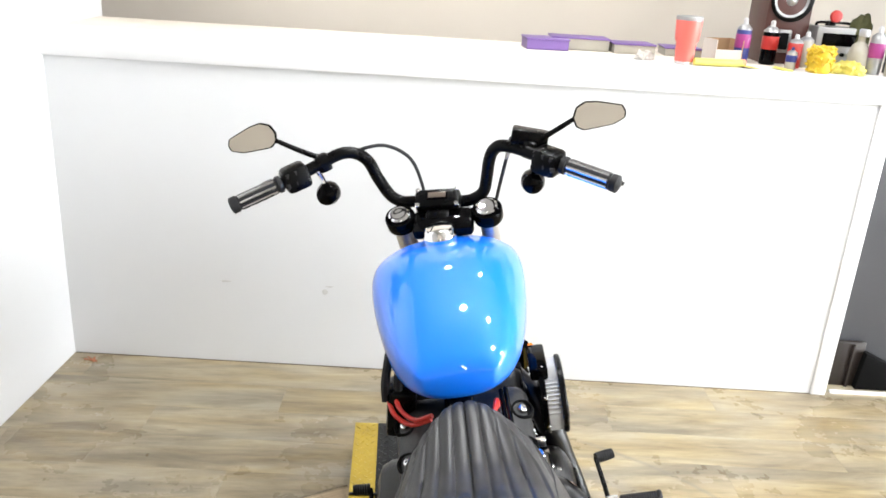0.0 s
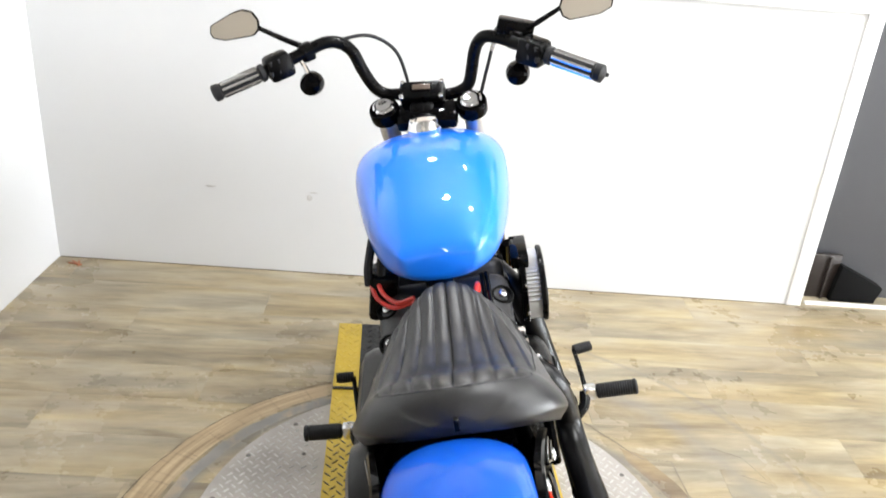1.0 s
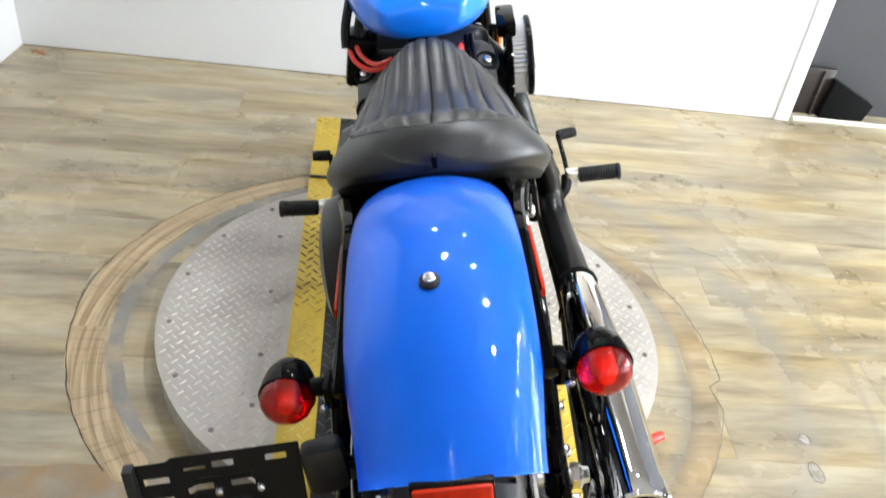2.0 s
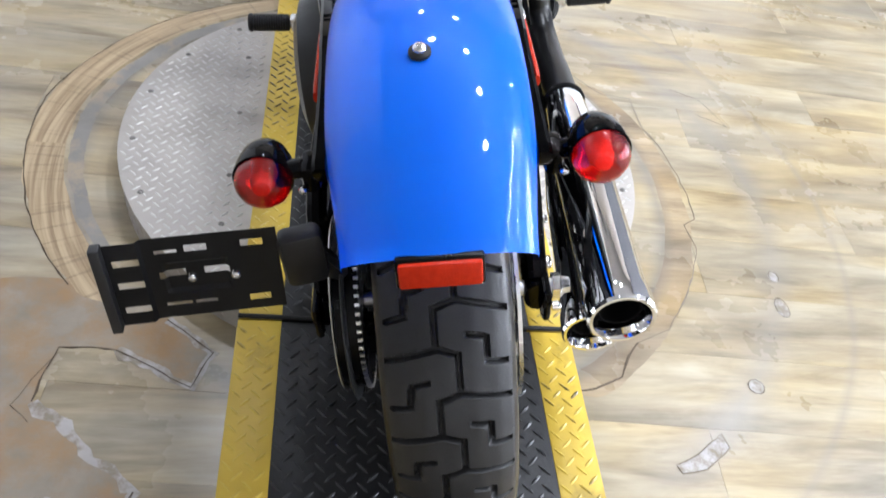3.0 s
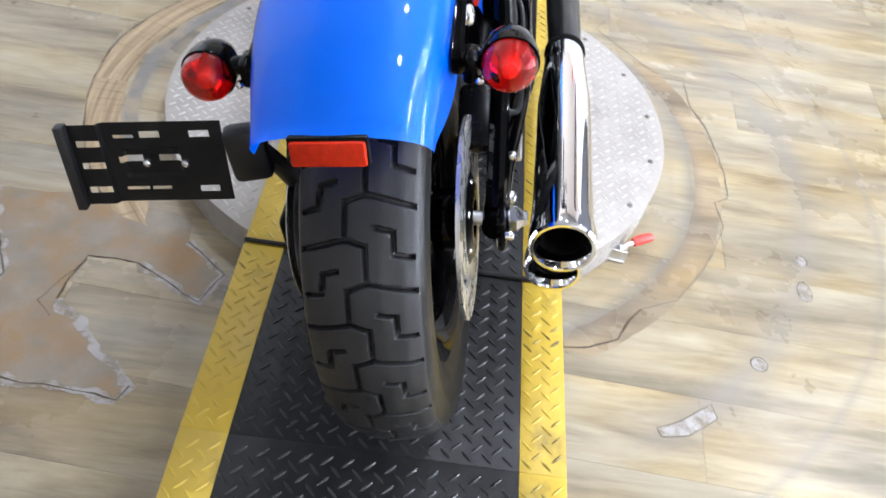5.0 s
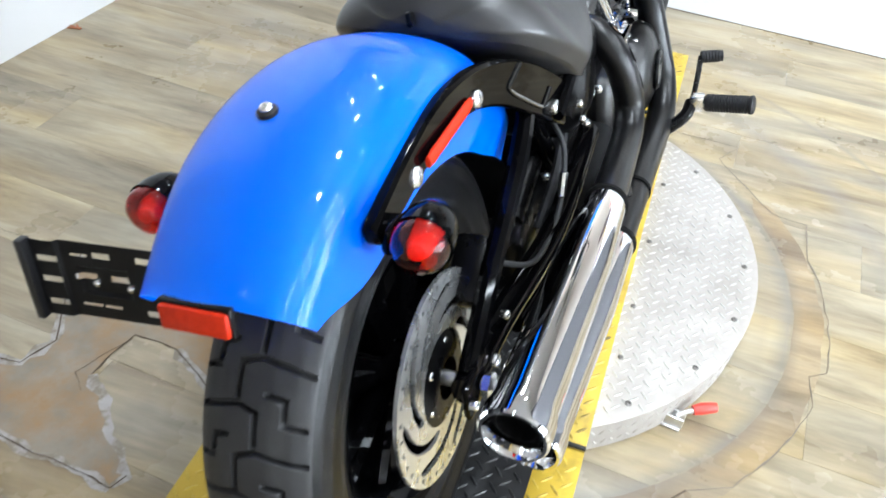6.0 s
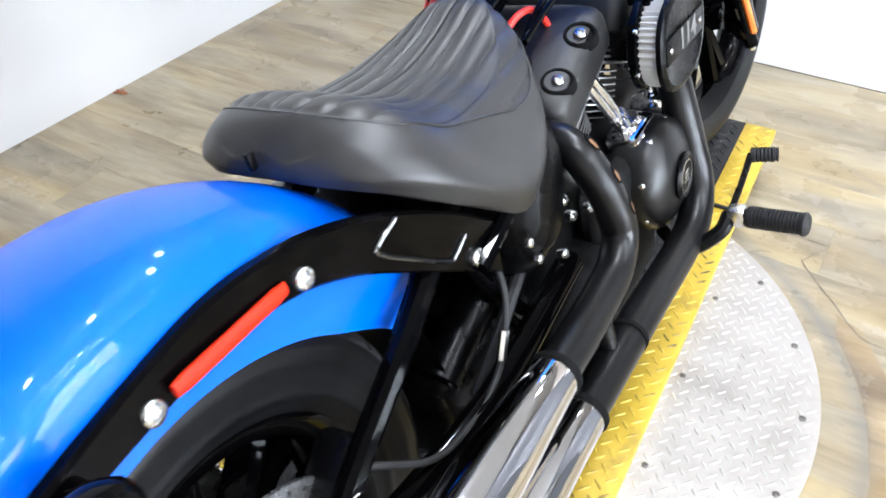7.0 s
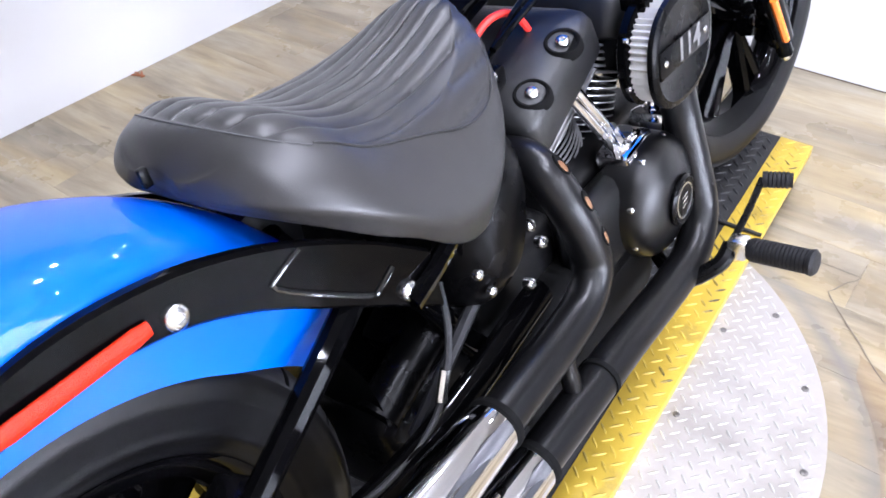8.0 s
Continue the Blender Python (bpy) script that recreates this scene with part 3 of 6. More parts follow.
part("brake_caliper", boxed((0.05, 0.10, 0.055), (0.100, 0.125, 0.40), 0.012, pose(0, 0, 0, 35, 0, 0)), M_SATIN, bike)
part("caliper_bracket", boxed((0.014, 0.060, 0.026), (0.150, 0.333, 0.188), 0.006, pose(0, 0, 0, 30, 0, 0)), M_STEEL, bike, "cast alloy caliper bracket")
part("caliper_sticker", boxed((0.004, 0.022, 0.018), (0.1265, 0.125, 0.405), 0.001, pose(0, 0, 0, 35, 0, 0)), M_CALSTICK, bike, "small beige sticker on the caliper")
for y, z, r in ((0.045, 0.318, 0.010), (-0.040, 0.322, 0.007), (0.10, 0.352, 0.007), (0.23, 0.300, 0.008)):
    bolt((0.152, y, z), (1, 0, 0.1), r, 0.010, bike, "adjuster_bolt")
part("brake_hose", tubed([(0.125, 0.15, 0.40), (0.155, 0.22, 0.345), (0.160, 0.30, 0.328), (0.160, 0.36, 0.335), (0.160, 0.395, 0.365), (0.155, 0.43, 0.42), (0.12, 0.47, 0.45)], 0.0045, 8, 6), M_RUBBER, bike)
part("hose_fitting", tubed([(0.160, 0.385, 0.352), (0.160, 0.405, 0.385)], 0.007, 8, 1), M_BOLT, bike)
# inner mud guard between wheel and frame
bm = bmesh.new()
loops = []
for a in np.linspace(radians(-20), radians(-105), 10):
    r = 0.355
    loops.append([(x, -r * math.sin(a), AXLE_R + (r - (abs(x) / 0.09) ** 3 * 0.03) * math.cos(a)) for x in np.linspace(-0.09, 0.09, 9)])
loft(bm, loops, False, False)
bmesh.ops.solidify(bm, geom=bm.faces[:], thickness=0.003)
part("inner_mudguard", bm, M_WRINKLE, bike)

part("frame_box", boxed((0.19, 0.27, 0.17), (0.005, 0.475, 0.235), 0.03, None, 3), M_SATIN, bike, "black frame section under the seat")
part("lower_link", tubed([(0.128, 0.20, 0.235), (0.140, 0.36, 0.215), (0.140, 0.56, 0.200)], 0.018, 12, 5), M_GLOSS, bike)
part("lower_link", tubed([(-0.128, 0.20, 0.235), (-0.140, 0.36, 0.215), (-0.140, 0.56, 0.200)], 0.018, 12, 5), M_GLOSS, bike)
part("shock_body", tubed([(0.07, 0.36, 0.31), (0.075, 0.50, 0.37), (0.07, 0.60, 0.40)], 0.030, 16, 4), M_SATIN, bike)
part("wiring_loom", tubed([(0.125, 0.36, 0.30), (0.140, 0.42, 0.36), (0.138, 0.48, 0.39), (0.125, 0.56, 0.41)], 0.009, 8, 5), M_GRIP, bike)
for y, z in ((0.40, 0.29), (0.53, 0.27), (0.46, 0.335)):
    bolt((0.112, y, z), (1, 0, 0.3), 0.008, 0.009, bike, "frame_bolt")

# rear fender
FEN_EDGE = [(-58, 0.320), (-40, 0.301), (17, 0.302), (25, 0.310), (30, 0.330), (33.5, 0.353), (38, 0.378)]
FEN_R = [(-70, 0.425), (-40, 0.440), (-20, 0.443), (0, 0.442), (12, 0.440), (25, 0.435), (38, 0.431)]


def fender_loop(phi, half=0.104):
    """Cross-section at phi degrees back of straight up."""
    half -= 0.010 * ease(14, 37, phi)
    rc = table(FEN_R, phi)[0]
    rb = table(FEN_EDGE, phi)[0]
    out = []
    n = 13
    for i in range(-n, n + 1):
        t = i / n
        a = abs(t)
        if a < 0.7:
            x = half * (a / 0.7) * 0.985
            q = (a / 0.7)
            r = rc - 0.040 * q ** 2.6
            x = half * math.sin(q * math.pi / 2 * 0.96)
            r = rc - 0.055 * (1 - math.cos(q * math.pi / 2) ** 0.8)
        else:
            q = (a - 0.7) / 0.3
            x = half * (0.998 + 0.010 * q * ease(30, 10, phi))
            r = lerp(rc - 0.055, rb, q)
        out.append((math.copysign(x, t), r))
    p = radians(phi)
    return [(x, -r * math.sin(p), AXLE_R + r * math.cos(p)) for x, r in out]


bm = bmesh.new()
loft(bm, [fender_loop(p) for p in np.linspace(-58, 36.4, 46)], False, False)
bmesh.ops.solidify(bm, geom=bm.faces[:], thickness=0.0035)
fender = part("rear_fender", bm, M_BLUE, bike, "glossy bright blue rear fender", angle=50)
ph = radians(9.3)
fb = Vector((-0.004, -0.441 * math.sin(ph), AXLE_R + 0.441 * math.cos(ph)))
fd = (0, -math.sin(ph), math.cos(ph))
bm = bmesh.new()
lathe(bm, [(0, -0.004), (0.0110, -0.004), (0.0110, 0.003), (0.008, 0.005), (0, 0.006)], 20, axis_matrix(fb, fd))
part("grommet", bm, M_GRIP, fender)
bolt(fb + Vector(fd) * 0.005, fd, 0.0070, 0.006, fender, "fender_screw")
# rear reflector
ph = radians(35.5)
rm = Matrix.Translation((0.000, -0.262, 0.6500)) @ pose(0, 0, 0, -12, 0, 0)
refl = part("rear_reflector", boxed((0.075, 0.010, 0.026), (0, 0, 0), 0.003), M_REDREF, bike, "red rectangular reflector", m=rm)
part("reflector_frame", boxed((0.080, 0.009, 0.032), (0, 0.004, 0.001), 0.003), M_SATIN, refl, m=rm)


# fender struts, side markers and turn signals
def strut(sx):
    keys = [(-0.124, 0.658, 0.014, 0.120), (-0.118, 0.657, 0.030, 0.120), (-0.104, 0.656, 0.040, 0.119), (-0.014, 0.667, 0.052, 0.116), (0.075, 0.675, 0.056, 0.117), (0.167, 0.662, 0.062, 0.121), (0.235, 0.638, 0.074, 0.130), (0.30, 0.602, 0.090, 0.140), (0.37, 0.555, 0.095, 0.150), (0.43, 0.508, 0.090, 0.160)]
    loops = []
    for y in np.r_[np.linspace(-0.124, -0.10, 7), np.linspace(-0.085, 0.43, 28)]:
        z, h, x = table(keys, y)
        z0, z1 = z - h * 0.55, z + h * 0.34
        b = 0.004
        loops.append([(sx * a, y, c) for a, c in ((x - 0.014, z0), (x - b, z0), (x, z0 + b), (x, z1 - b), (x - b, z1), (x - 0.014, z1))])
    st = part("fender_strut", loft(bmesh.new(), loops), M_GLOSS, bike, "gloss black fender strut")
    for y, z, x, r in ((0.167, 0.645, 0.121, 0.0125), (-0.014, 0.651, 0.115, 0.0125), (0.39, 0.512, 0.155, 0.012)):
        bolt((sx * x, y, z), (sx, 0, 0), r, 0.008, st)
    rim = [(0.290, 0.632), (0.262, 0.620), (0.256, 0.610), (0.300, 0.572), (0.345, 0.537), (0.356, 0.535), (0.380, 0.550)]
    part("strut_rim", tubed([(sx * (table(keys, y)[2] + 0.0005), y, z) for y, z in rim], 0.0034, 10, 3), M_RIMLINE, st)
    pts = [(sx * 0.1235, y, lerp(0.6575, 0.6535, y / 0.145)) for y in (0.006, 0.075, 0.143)]
    tube_bm = tubed(pts, lambda t: 0.0090 * min(1, 0.8 + 4 * min(t, 1 - t)), 10, 5, True, 1.0)
    for v in tube_bm.verts:
        v.co.x = sx * (0.1205 + (abs(v.co.x) - 0.1235) * 0.45 + 0.002)
    part("side_marker", tube_bm, M_REDREF, st, "long red side marker")
    # turn signal
    c = Vector((0.167, -0.119, 0.657)) if sx > 0 else Vector((-0.1755, -0.093, 0.634))
    back = Vector((sx * 0.03, -1, -0.02)).normalized()
    bm = bmesh.new()
    lathe(bm, [(0, -0.052), (0.014, -0.050), (0.024, -0.040), (0.031, -0.026), (0.0345, -0.008), (0.0355, 0.006), (0.033, 0.006)], 32, axis_matrix(c, back) @ Matrix.Scale(0.89, 4))
    sg = part("turn_signal", bm, M_GLOSS, bike, "gloss black bullet turn signal with red lens")
    bm = bmesh.new()
    lathe(bm, [(0.031, 0.004), (0.033, 0.004), (0.033, 0.012), (0.031, 0.021), (0.025, 0.029), (0.014, 0.034), (0, 0.036), (0, 0.034), (0.013, 0.032), (0.0235, 0.027), (0.029, 0.019), (0.031, 0.011), (0.031, 0.004)], 36, axis_matrix(c, back) @ Matrix.Scale(0.89, 4))
    lens = part("lens", bm, M_REDLENS, sg, "clear red domed lens")
    lens.visible_shadow = False
    bm = bmesh.new()
    lathe(bm, [(0, -0.014), (0.006, -0.012), (0.006, 0.000), (0.0085, 0.007), (0.0070, 0.014), (0, 0.016)], 16, axis_matrix(c, back) @ Matrix.Scale(0.89, 4))
    part("bulb", bm, M_BULB, sg, "amber bulb behind the lens")
    bm = bmesh.new()
    lathe(bm, [(0.033, 0.004), (0.030, 0.003), (0.027, -0.003), (0.018, -0.012), (0.008, -0.015), (0, -0.0155), (0, -0.018), (0.020, -0.016), (0.031, -0.004)], 32, axis_matrix(c, back) @ Matrix.Scale(0.89, 4))
    part("reflector_bowl", bm, M_BOWL, sg)
    part("stalk", tubed([(sx * 0.112, -0.098, 0.640), (sx * 0.135, -0.098, 0.645), c + Vector((-sx * 0.010, 0.008, -0.004))], 0.011, 12, 3), M_GLOSS, sg)
    part("stalk_clamp", boxed((0.020, 0.036, 0.034), (sx * 0.124, -0.098, 0.640), 0.007), M_GLOSS, sg)
    bolt((sx * 0.134, -0.118, 0.632), (sx * 0.3, -1, 0), 0.0045, 0.004, sg)


strut(1)
strut(-1)

# side-mounted plate bracket
PB = Matrix.Translation((-0.263, -0.142, 0.538)) @ pose(0, 0, 0, -9, 4, 6) @ Matrix.Diagonal((0.955, 1, 0.875, 1))
bm = bmesh.new()
W2, H2 = 0.094, 0.062
nx, nz = 46, 26
slots = [(-0.072, 0.035), (-0.072, 0.0), (-0.072, -0.037), (-0.028, 0.041), (0.004, 0.043), (-0.026, 0.004), (0.022, 0.005), (-0.026, -0.041), (0.004, -0.041), (0.066, 0.044), (0.066, -0.043)]
vs = {}
for i in range(nx + 1):
    for j in range(nz + 1):
        x, z = -W2 + 2 * W2 * i / nx, -H2 + 2 * H2 * j / nz
        vs[i, j] = bm.verts.new((x, 0.006 * ease(-0.058, -0.052, x) + (0.004 if abs(x - 0.0) < 0.036 and abs(z) < 0.022 else 0), z))
for i in range(nx):
    for j in range(nz):
        x, z = -W2 + 2 * W2 * (i + 0.5) / nx, -H2 + 2 * H2 * (j + 0.5) / nz
        if not any(abs(x - a) < 0.0135 and abs(z - b) < 0.0042 for a, b in slots):
            bm.faces.new((vs[i, j], vs[i + 1, j], vs[i + 1, j + 1], vs[i, j + 1]))
bmesh.ops.solidify(bm, geom=bm.faces[:], thickness=0.003)
pb = part("plate_bracket", bm, M_BRACKET, bike, "black slotted side-mount plate bracket, empty", m=PB)
part("bracket_flange", boxed((0.012, 0.016, 0.128), (-0.098, -0.004, 0), 0.002), M_BRACKET, pb, m=PB)
for a, b in ((-0.004, 0.004), (0.044, 0.002)):
    bolt(PB @ Vector((a, -0.002, b)), (0, -1, 0), 0.005, 0.004, pb)
part("bracket_arm", boxed((0.05, 0.03, 0.075), (-0.150, -0.115, 0.535), 0.010, pose(0, 0, 0, 0, 0, 12)), M_BRACKET, bike)
part("bracket_post", tubed([(-0.145, -0.10, 0.53), (-0.135, -0.06, 0.46), (-0.130, -0.02, 0.38), (-0.128, 0.0, AXLE_R)], 0.017, 10, 4, True, 0.7), M_BRACKET, bike)
part("bracket_mount", boxed((0.05, 0.05, 0.045), (-0.118, -0.02, 0.27), 0.008), M_SATIN, bike)

# seat
SEAT = [(0.256, 0.704, 0.030, 0.700, 0.686), (0.263, 0.722, 0.056, 0.706, 0.678), (0.276, 0.738, 0.078, 0.714, 0.669), (0.297, 0.746, 0.098, 0.718, 0.655), (0.325, 0.746, 0.114, 0.715, 0.634), (0.360, 0.731, 0.126, 0.701, 0.606), (0.402, 0.704, 0.132, 0.676, 0.576), (0.450, 0.684, 0.130, 0.664, 0.536), (0.490, 0.679, 0.125, 0.660, 0.515), (0.530, 0.677, 0.119, 0.657, 0.512), (0.570, 0.682, 0.108, 0.660, 0.530), (0.610, 0.691, 0.090, 0.670, 0.562), (0.640, 0.701, 0.071, 0.684, 0.600), (0.662, 0.708, 0.054, 0.697, 0.628), (0.680, 0.711, 0.038, 0.705, 0.655), (0.692, 0.710, 0.024, 0.705, 0.670)]
SEAT_FOOT = [(0.256, 0.036), (0.263, 0.072), (0.276, 0.108), (0.297, 0.140), (0.325, 0.162), (0.360, 0.176), (0.402, 0.183), (0.450, 0.184), (0.530, 0.174), (0.570, 0.162), (0.610, 0.143), (0.640, 0.120), (0.662, 0.096), (0.680, 0.068), (0.692, 0.042)]
SEAT_AT = Matrix.Translation((0.010, 0, 0))


def crest_at(x):
    return 0.296 + 0.040 * (x / 0.120) ** 2 + 0.020 * (x / 0.130) ** 8


def seam_at(y):
    """How far down the side the pleated cover reaches, 0 at the top edge."""
    return table([(0.38, 0.0), (0.45, 0.06), (0.50, 0.14), (0.56, 0.28), (0.62, 0.44), (0.692, 0.60)], y)[0]


def side_at(y, q):
    """A point of the seat's flared side, q from the top edge to the foot."""
    zt, w, ze, zb = table(SEAT, y)
    wf = table(SEAT_FOOT, y)[0]
    x = lerp(w * 0.985, wf, math.sin(min(1.0, q * 1.18) * math.pi / 2) ** 0.9) - 0.016 * max(0.0, q - 0.75) / 0.25
    return x, lerp(seat_height(w * 0.985, y), zb, q)


def seat_height(x, y):
    w, ze = table(SEAT, y)[1:3]
    q = min(1, abs(x) / w)
    zt = table(SEAT, y - 0.020 * q * q * ease(0.5, 0.3, y))[0]
    return lerp(zt, ze, q ** 2.6)


bm = bmesh.new()
loops = []
for y in np.r_[np.linspace(0.256, 0.30, 16), np.linspace(0.305, 0.66, 66), np.linspace(0.664, 0.692, 8)]:
    zt, w, ze, zb = table(SEAT, y)
    wf = table(SEAT_FOOT, y)[0]
    loop = []
    N = 110
    for i in range(N + 1):
        t = -1 + 2 * i / N
        x = t * w * 0.985
        z = seat_height(x, y)
        crest = crest_at(x)
        on = ease(crest - 0.004, crest + 0.010, y) * ease(1.0, 0.93, abs(t))
        pitch = 0.0320 * lerp(1.0, 0.80, ease(0.36, 0.68, y))
        f = abs(((x / pitch) + 0.5) % 1.0 - 0.5) * 2
        z -= on * 0.0070 * (1 - math.sqrt(max(0, 1 - (1 - f) ** 2.4)))
        z -= 0.0028 * math.exp(-((y - crest) / 0.0040) ** 2) * ease(1.0, 0.9, abs(t))
        loop.append((x, y, z))
    ze = loop[-1][2]
    nside = 36
    side_pts = []
    seam = seam_at(y)
    reach = wf - w + (ze - zb) * 0.6
    for k in range(1, nside + 1):
        q = k / nside
        x, z = side_at(y, q)
        f = abs((((w * 0.985 + q * reach) / pitch) + 0.5) % 1.0 - 0.5) * 2
        dip = 0.0060 * (1 - math.sqrt(max(0, 1 - (1 - f) ** 2.4))) * ease(seam + 0.03, seam - 0.06, q) * ease(0.40, 0.46, y)
        side_pts.append((x - dip * 0.8, y, z - dip * 0.5))
    loop += side_pts + [(-x, yy, z) for x, yy, z in reversed(side_pts)]
    loops.append(loop)
loft(bm, loops)
plain = [v for v in bm.verts if (abs(v.co.x) <= table(SEAT, v.co.y)[1] * 0.97 and v.co.y < crest_at(v.co.x) - 0.008) or (abs(v.co.x) > table(SEAT, v.co.y)[1] * 0.97 and (v.co.y < 0.40 or v.co.z < side_at(v.co.y, seam_at(v.co.y))[1] - 0.006))]
plain = [v for v in plain if v.co.z > table(SEAT, v.co.y)[3] + 0.004]
for _ in range(14):
    bmesh.ops.smooth_vert(bm, verts=plain, factor=0.5, use_axis_x=True, use_axis_y=True, use_axis_z=True)
seat = part("seat", bm, M_VINYL, bike, "black pleated vinyl solo seat", angle=80, m=SEAT_AT)
for dy, rr, mt, nm in ((-0.006, 0.0007, M_STITCH, "stitching"),):
    pts = []
    for x in np.linspace(-0.126, 0.126, 21):
        y = crest_at(x) + dy
        pts.append((x, y, seat_height(x, y) + rr * 0.3))
    part(nm, tubed(pts, rr, 6, 3), mt, seat, m=SEAT_AT)
for sx in (-1, 1):
    pts = []
    for y in np.linspace(0.350, 0.680, 18):
        x, z = side_at(y, seam_at(y))
        pts.append((sx * x, y, z + 0.0003))
    part("side_piping", tubed(pts, 0.0014, 6, 3), M_VINYL, seat, m=SEAT_AT)
part("seat_tab", boxed((0.008, 0.010, 0.020), (0.008, 0.250, 0.708), 0.002), M_SATIN, bike)

# fuel tank
TANK = [(0.712, 0.752, 0.066, 0.722, 0.752), (0.717, 0.764, 0.078, 0.708, 0.756), (0.732, 0.782, 0.090, 0.694, 0.759), (0.77, 0.807, 0.115, 0.678, 0.761), (0.83, 0.834, 0.137, 0.665, 0.762), (0.92, 0.862, 0.158, 0.660, 0.763), (1.02, 0.880, 0.174, 0.662, 0.770), (1.097, 0.879, 0.180, 0.670, 0.779), (1.167, 0.865, 0.177, 0.685, 0.783), (1.212, 0.858, 0.146, 0.705, 0.782), (1.239, 0.838, 0.114, 0.735, 0.781), (1.250, 0.809, 0.067, 0.765, 0.778)]
bm = bmesh.new()
loops = []
for y in np.r_[np.linspace(0.712, 0.742, 8), np.linspace(0.757, 1.16, 26), np.linspace(1.172, 1.250, 10)]:
    zt, w, zb, zm = table(TANK, y)
    loop = []
    for k in range(56):
        a = 2 * math.pi * k / 56
        c, s = math.cos(a), math.sin(a)
        e = 0.80 if s > 0 else 0.6
        x = 0.006 + w * math.copysign(abs(c) ** 0.79, c)
        z = zm + (zt - zm if s > 0 else zm - zb) * math.copysign(abs(s) ** e, s)
        loop.append((x, y, z))
    loops.append(loop)
loft(bm, loops)
bm.verts.ensure_lookup_table()
for _ in range(3):
    bmesh.ops.smooth_vert(bm, verts=bm.verts, factor=0.4, use_axis_x=True, use_axis_y=True, use_axis_z=True)
tank = part("fuel_tank", bm, M_BLUE, bike, "glossy bright blue teardrop fuel tank", angle=80)
capm = Matrix.Translation((0.004, 1.150, 0.882)) @ pose(0, 0, 0, 3, 0, 0)
bm = bmesh.new()
lathe(bm, [(0, -0.012), (0.040, -0.012), (0.041, 0.004), (0.037, 0.010), (0.036, 0.019), (0.031, 0.025), (0.012, 0.028), (0, 0.028)], 40, capm)
part("fuel_cap", bm, M_CHROME, tank, "polished chrome fuel cap")
part("tank_strap", boxed((0.05, 0.10, 0.02), (0, 0.72, 0.668), 0.006), M_SATIN, bike)
part("tank_mount", boxed((0.05, 0.05, 0.032), (0.062, 0.695, 0.596), 0.008), M_SATIN, bike)
bolt((0.082, 0.690, 0.604), (1, -0.4, 0.5), 0.008, 0.007, bike, "mount_bolt")

# frame
for sx in (-1, 1):
    part("frame_tube", tubed([(sx * 0.10, 0.42, 0.50), (sx * 0.115, 0.52, 0.30), (sx * 0.12, 0.62, 0.17), (sx * 0.12, 0.95, 0.13), (sx * 0.10, 1.22, 0.20), (sx * 0.05, 1.36, 0.50), (sx * 0.02, 1.33, 0.72)], 0.017, 12, 6), M_GLOSS, bike)
part("backbone", tubed([(0, 0.42, 0.56), (0, 0.70, 0.66), (0, 1.0, 0.72), (0, 1.31, 0.80)], 0.030, 12, 4), M_GLOSS, bike)
part("steering_head", tubed([(0, 1.375, 0.70), (0, 1.325, 0.86)], 0.034, 20, 1), M_GLOSS, bike)

# oil tank and side covers behind the engine
bm = bmesh.new()
loops = []
for x in np.r_[np.linspace(-0.15, 0.11, 10), 0.135, 0.150, 0.160, 0.167, 0.171, 0.173]:
    s = 1 - 0.45 * (max(0.0, x - 0.10) / 0.073) ** 3.2 - 0.2 * (max(0.0, -0.10 - x) / 0.05) ** 2
    loop = []
    for k in range(28):
        a = 2 * math.pi * k / 28
        yy = math.copysign(abs(math.cos(a)) ** 0.75, math.cos(a)) * 0.068 * s
        zz = math.copysign(abs(math.sin(a)) ** 0.75, math.sin(a)) * 0.118 * s
        loop.append((x, 0.555 + yy * 0.95 + zz * 0.25, 0.490 + zz * 0.95 - yy * 0.15))
    loops.append(loop)
loft(bm, loops)
oil = part("oil_tank", bm, M_SATIN, bike, "satin black oil tank", angle=60)
for y, z in ((0.485, 0.466), (0.502, 0.428)):
    bolt((0.170, y, z), (1, 0, 0), 0.007, 0.006, oil)
part("side_frame", tubed([(0.160, 0.385, 0.500), (0.162, 0.445, 0.522), (0.160, 0.495, 0.548), (0.150, 0.545, 0.600)], 0.010, 8, 4, True, 1.3), M_GLOSS, bike)
bolt((0.172, 0.480, 0.540), (1, 0, 0), 0.012, 0.009, bike, "frame_bolt")
for y, z in ((0.455, 0.522), (0.525, 0.578)):
    bolt((0.166, y, z), (1, 0, 0), 0.006, 0.006, bike, "frame_bolt")
part("shock_linkage", boxed((0.10, 0.12, 0.05), (0.03, 0.50, 0.35), 0.012, pose(0, 0, 0, 25, 0, 0)), M_SATIN, bike)

# engine
engine = part("crankcase", boxed((0.24, 0.36, 0.22), (0.0, 0.92, 0.29), 0.035, segs=3), M_WRINKLE, bike, "black V-twin engine")


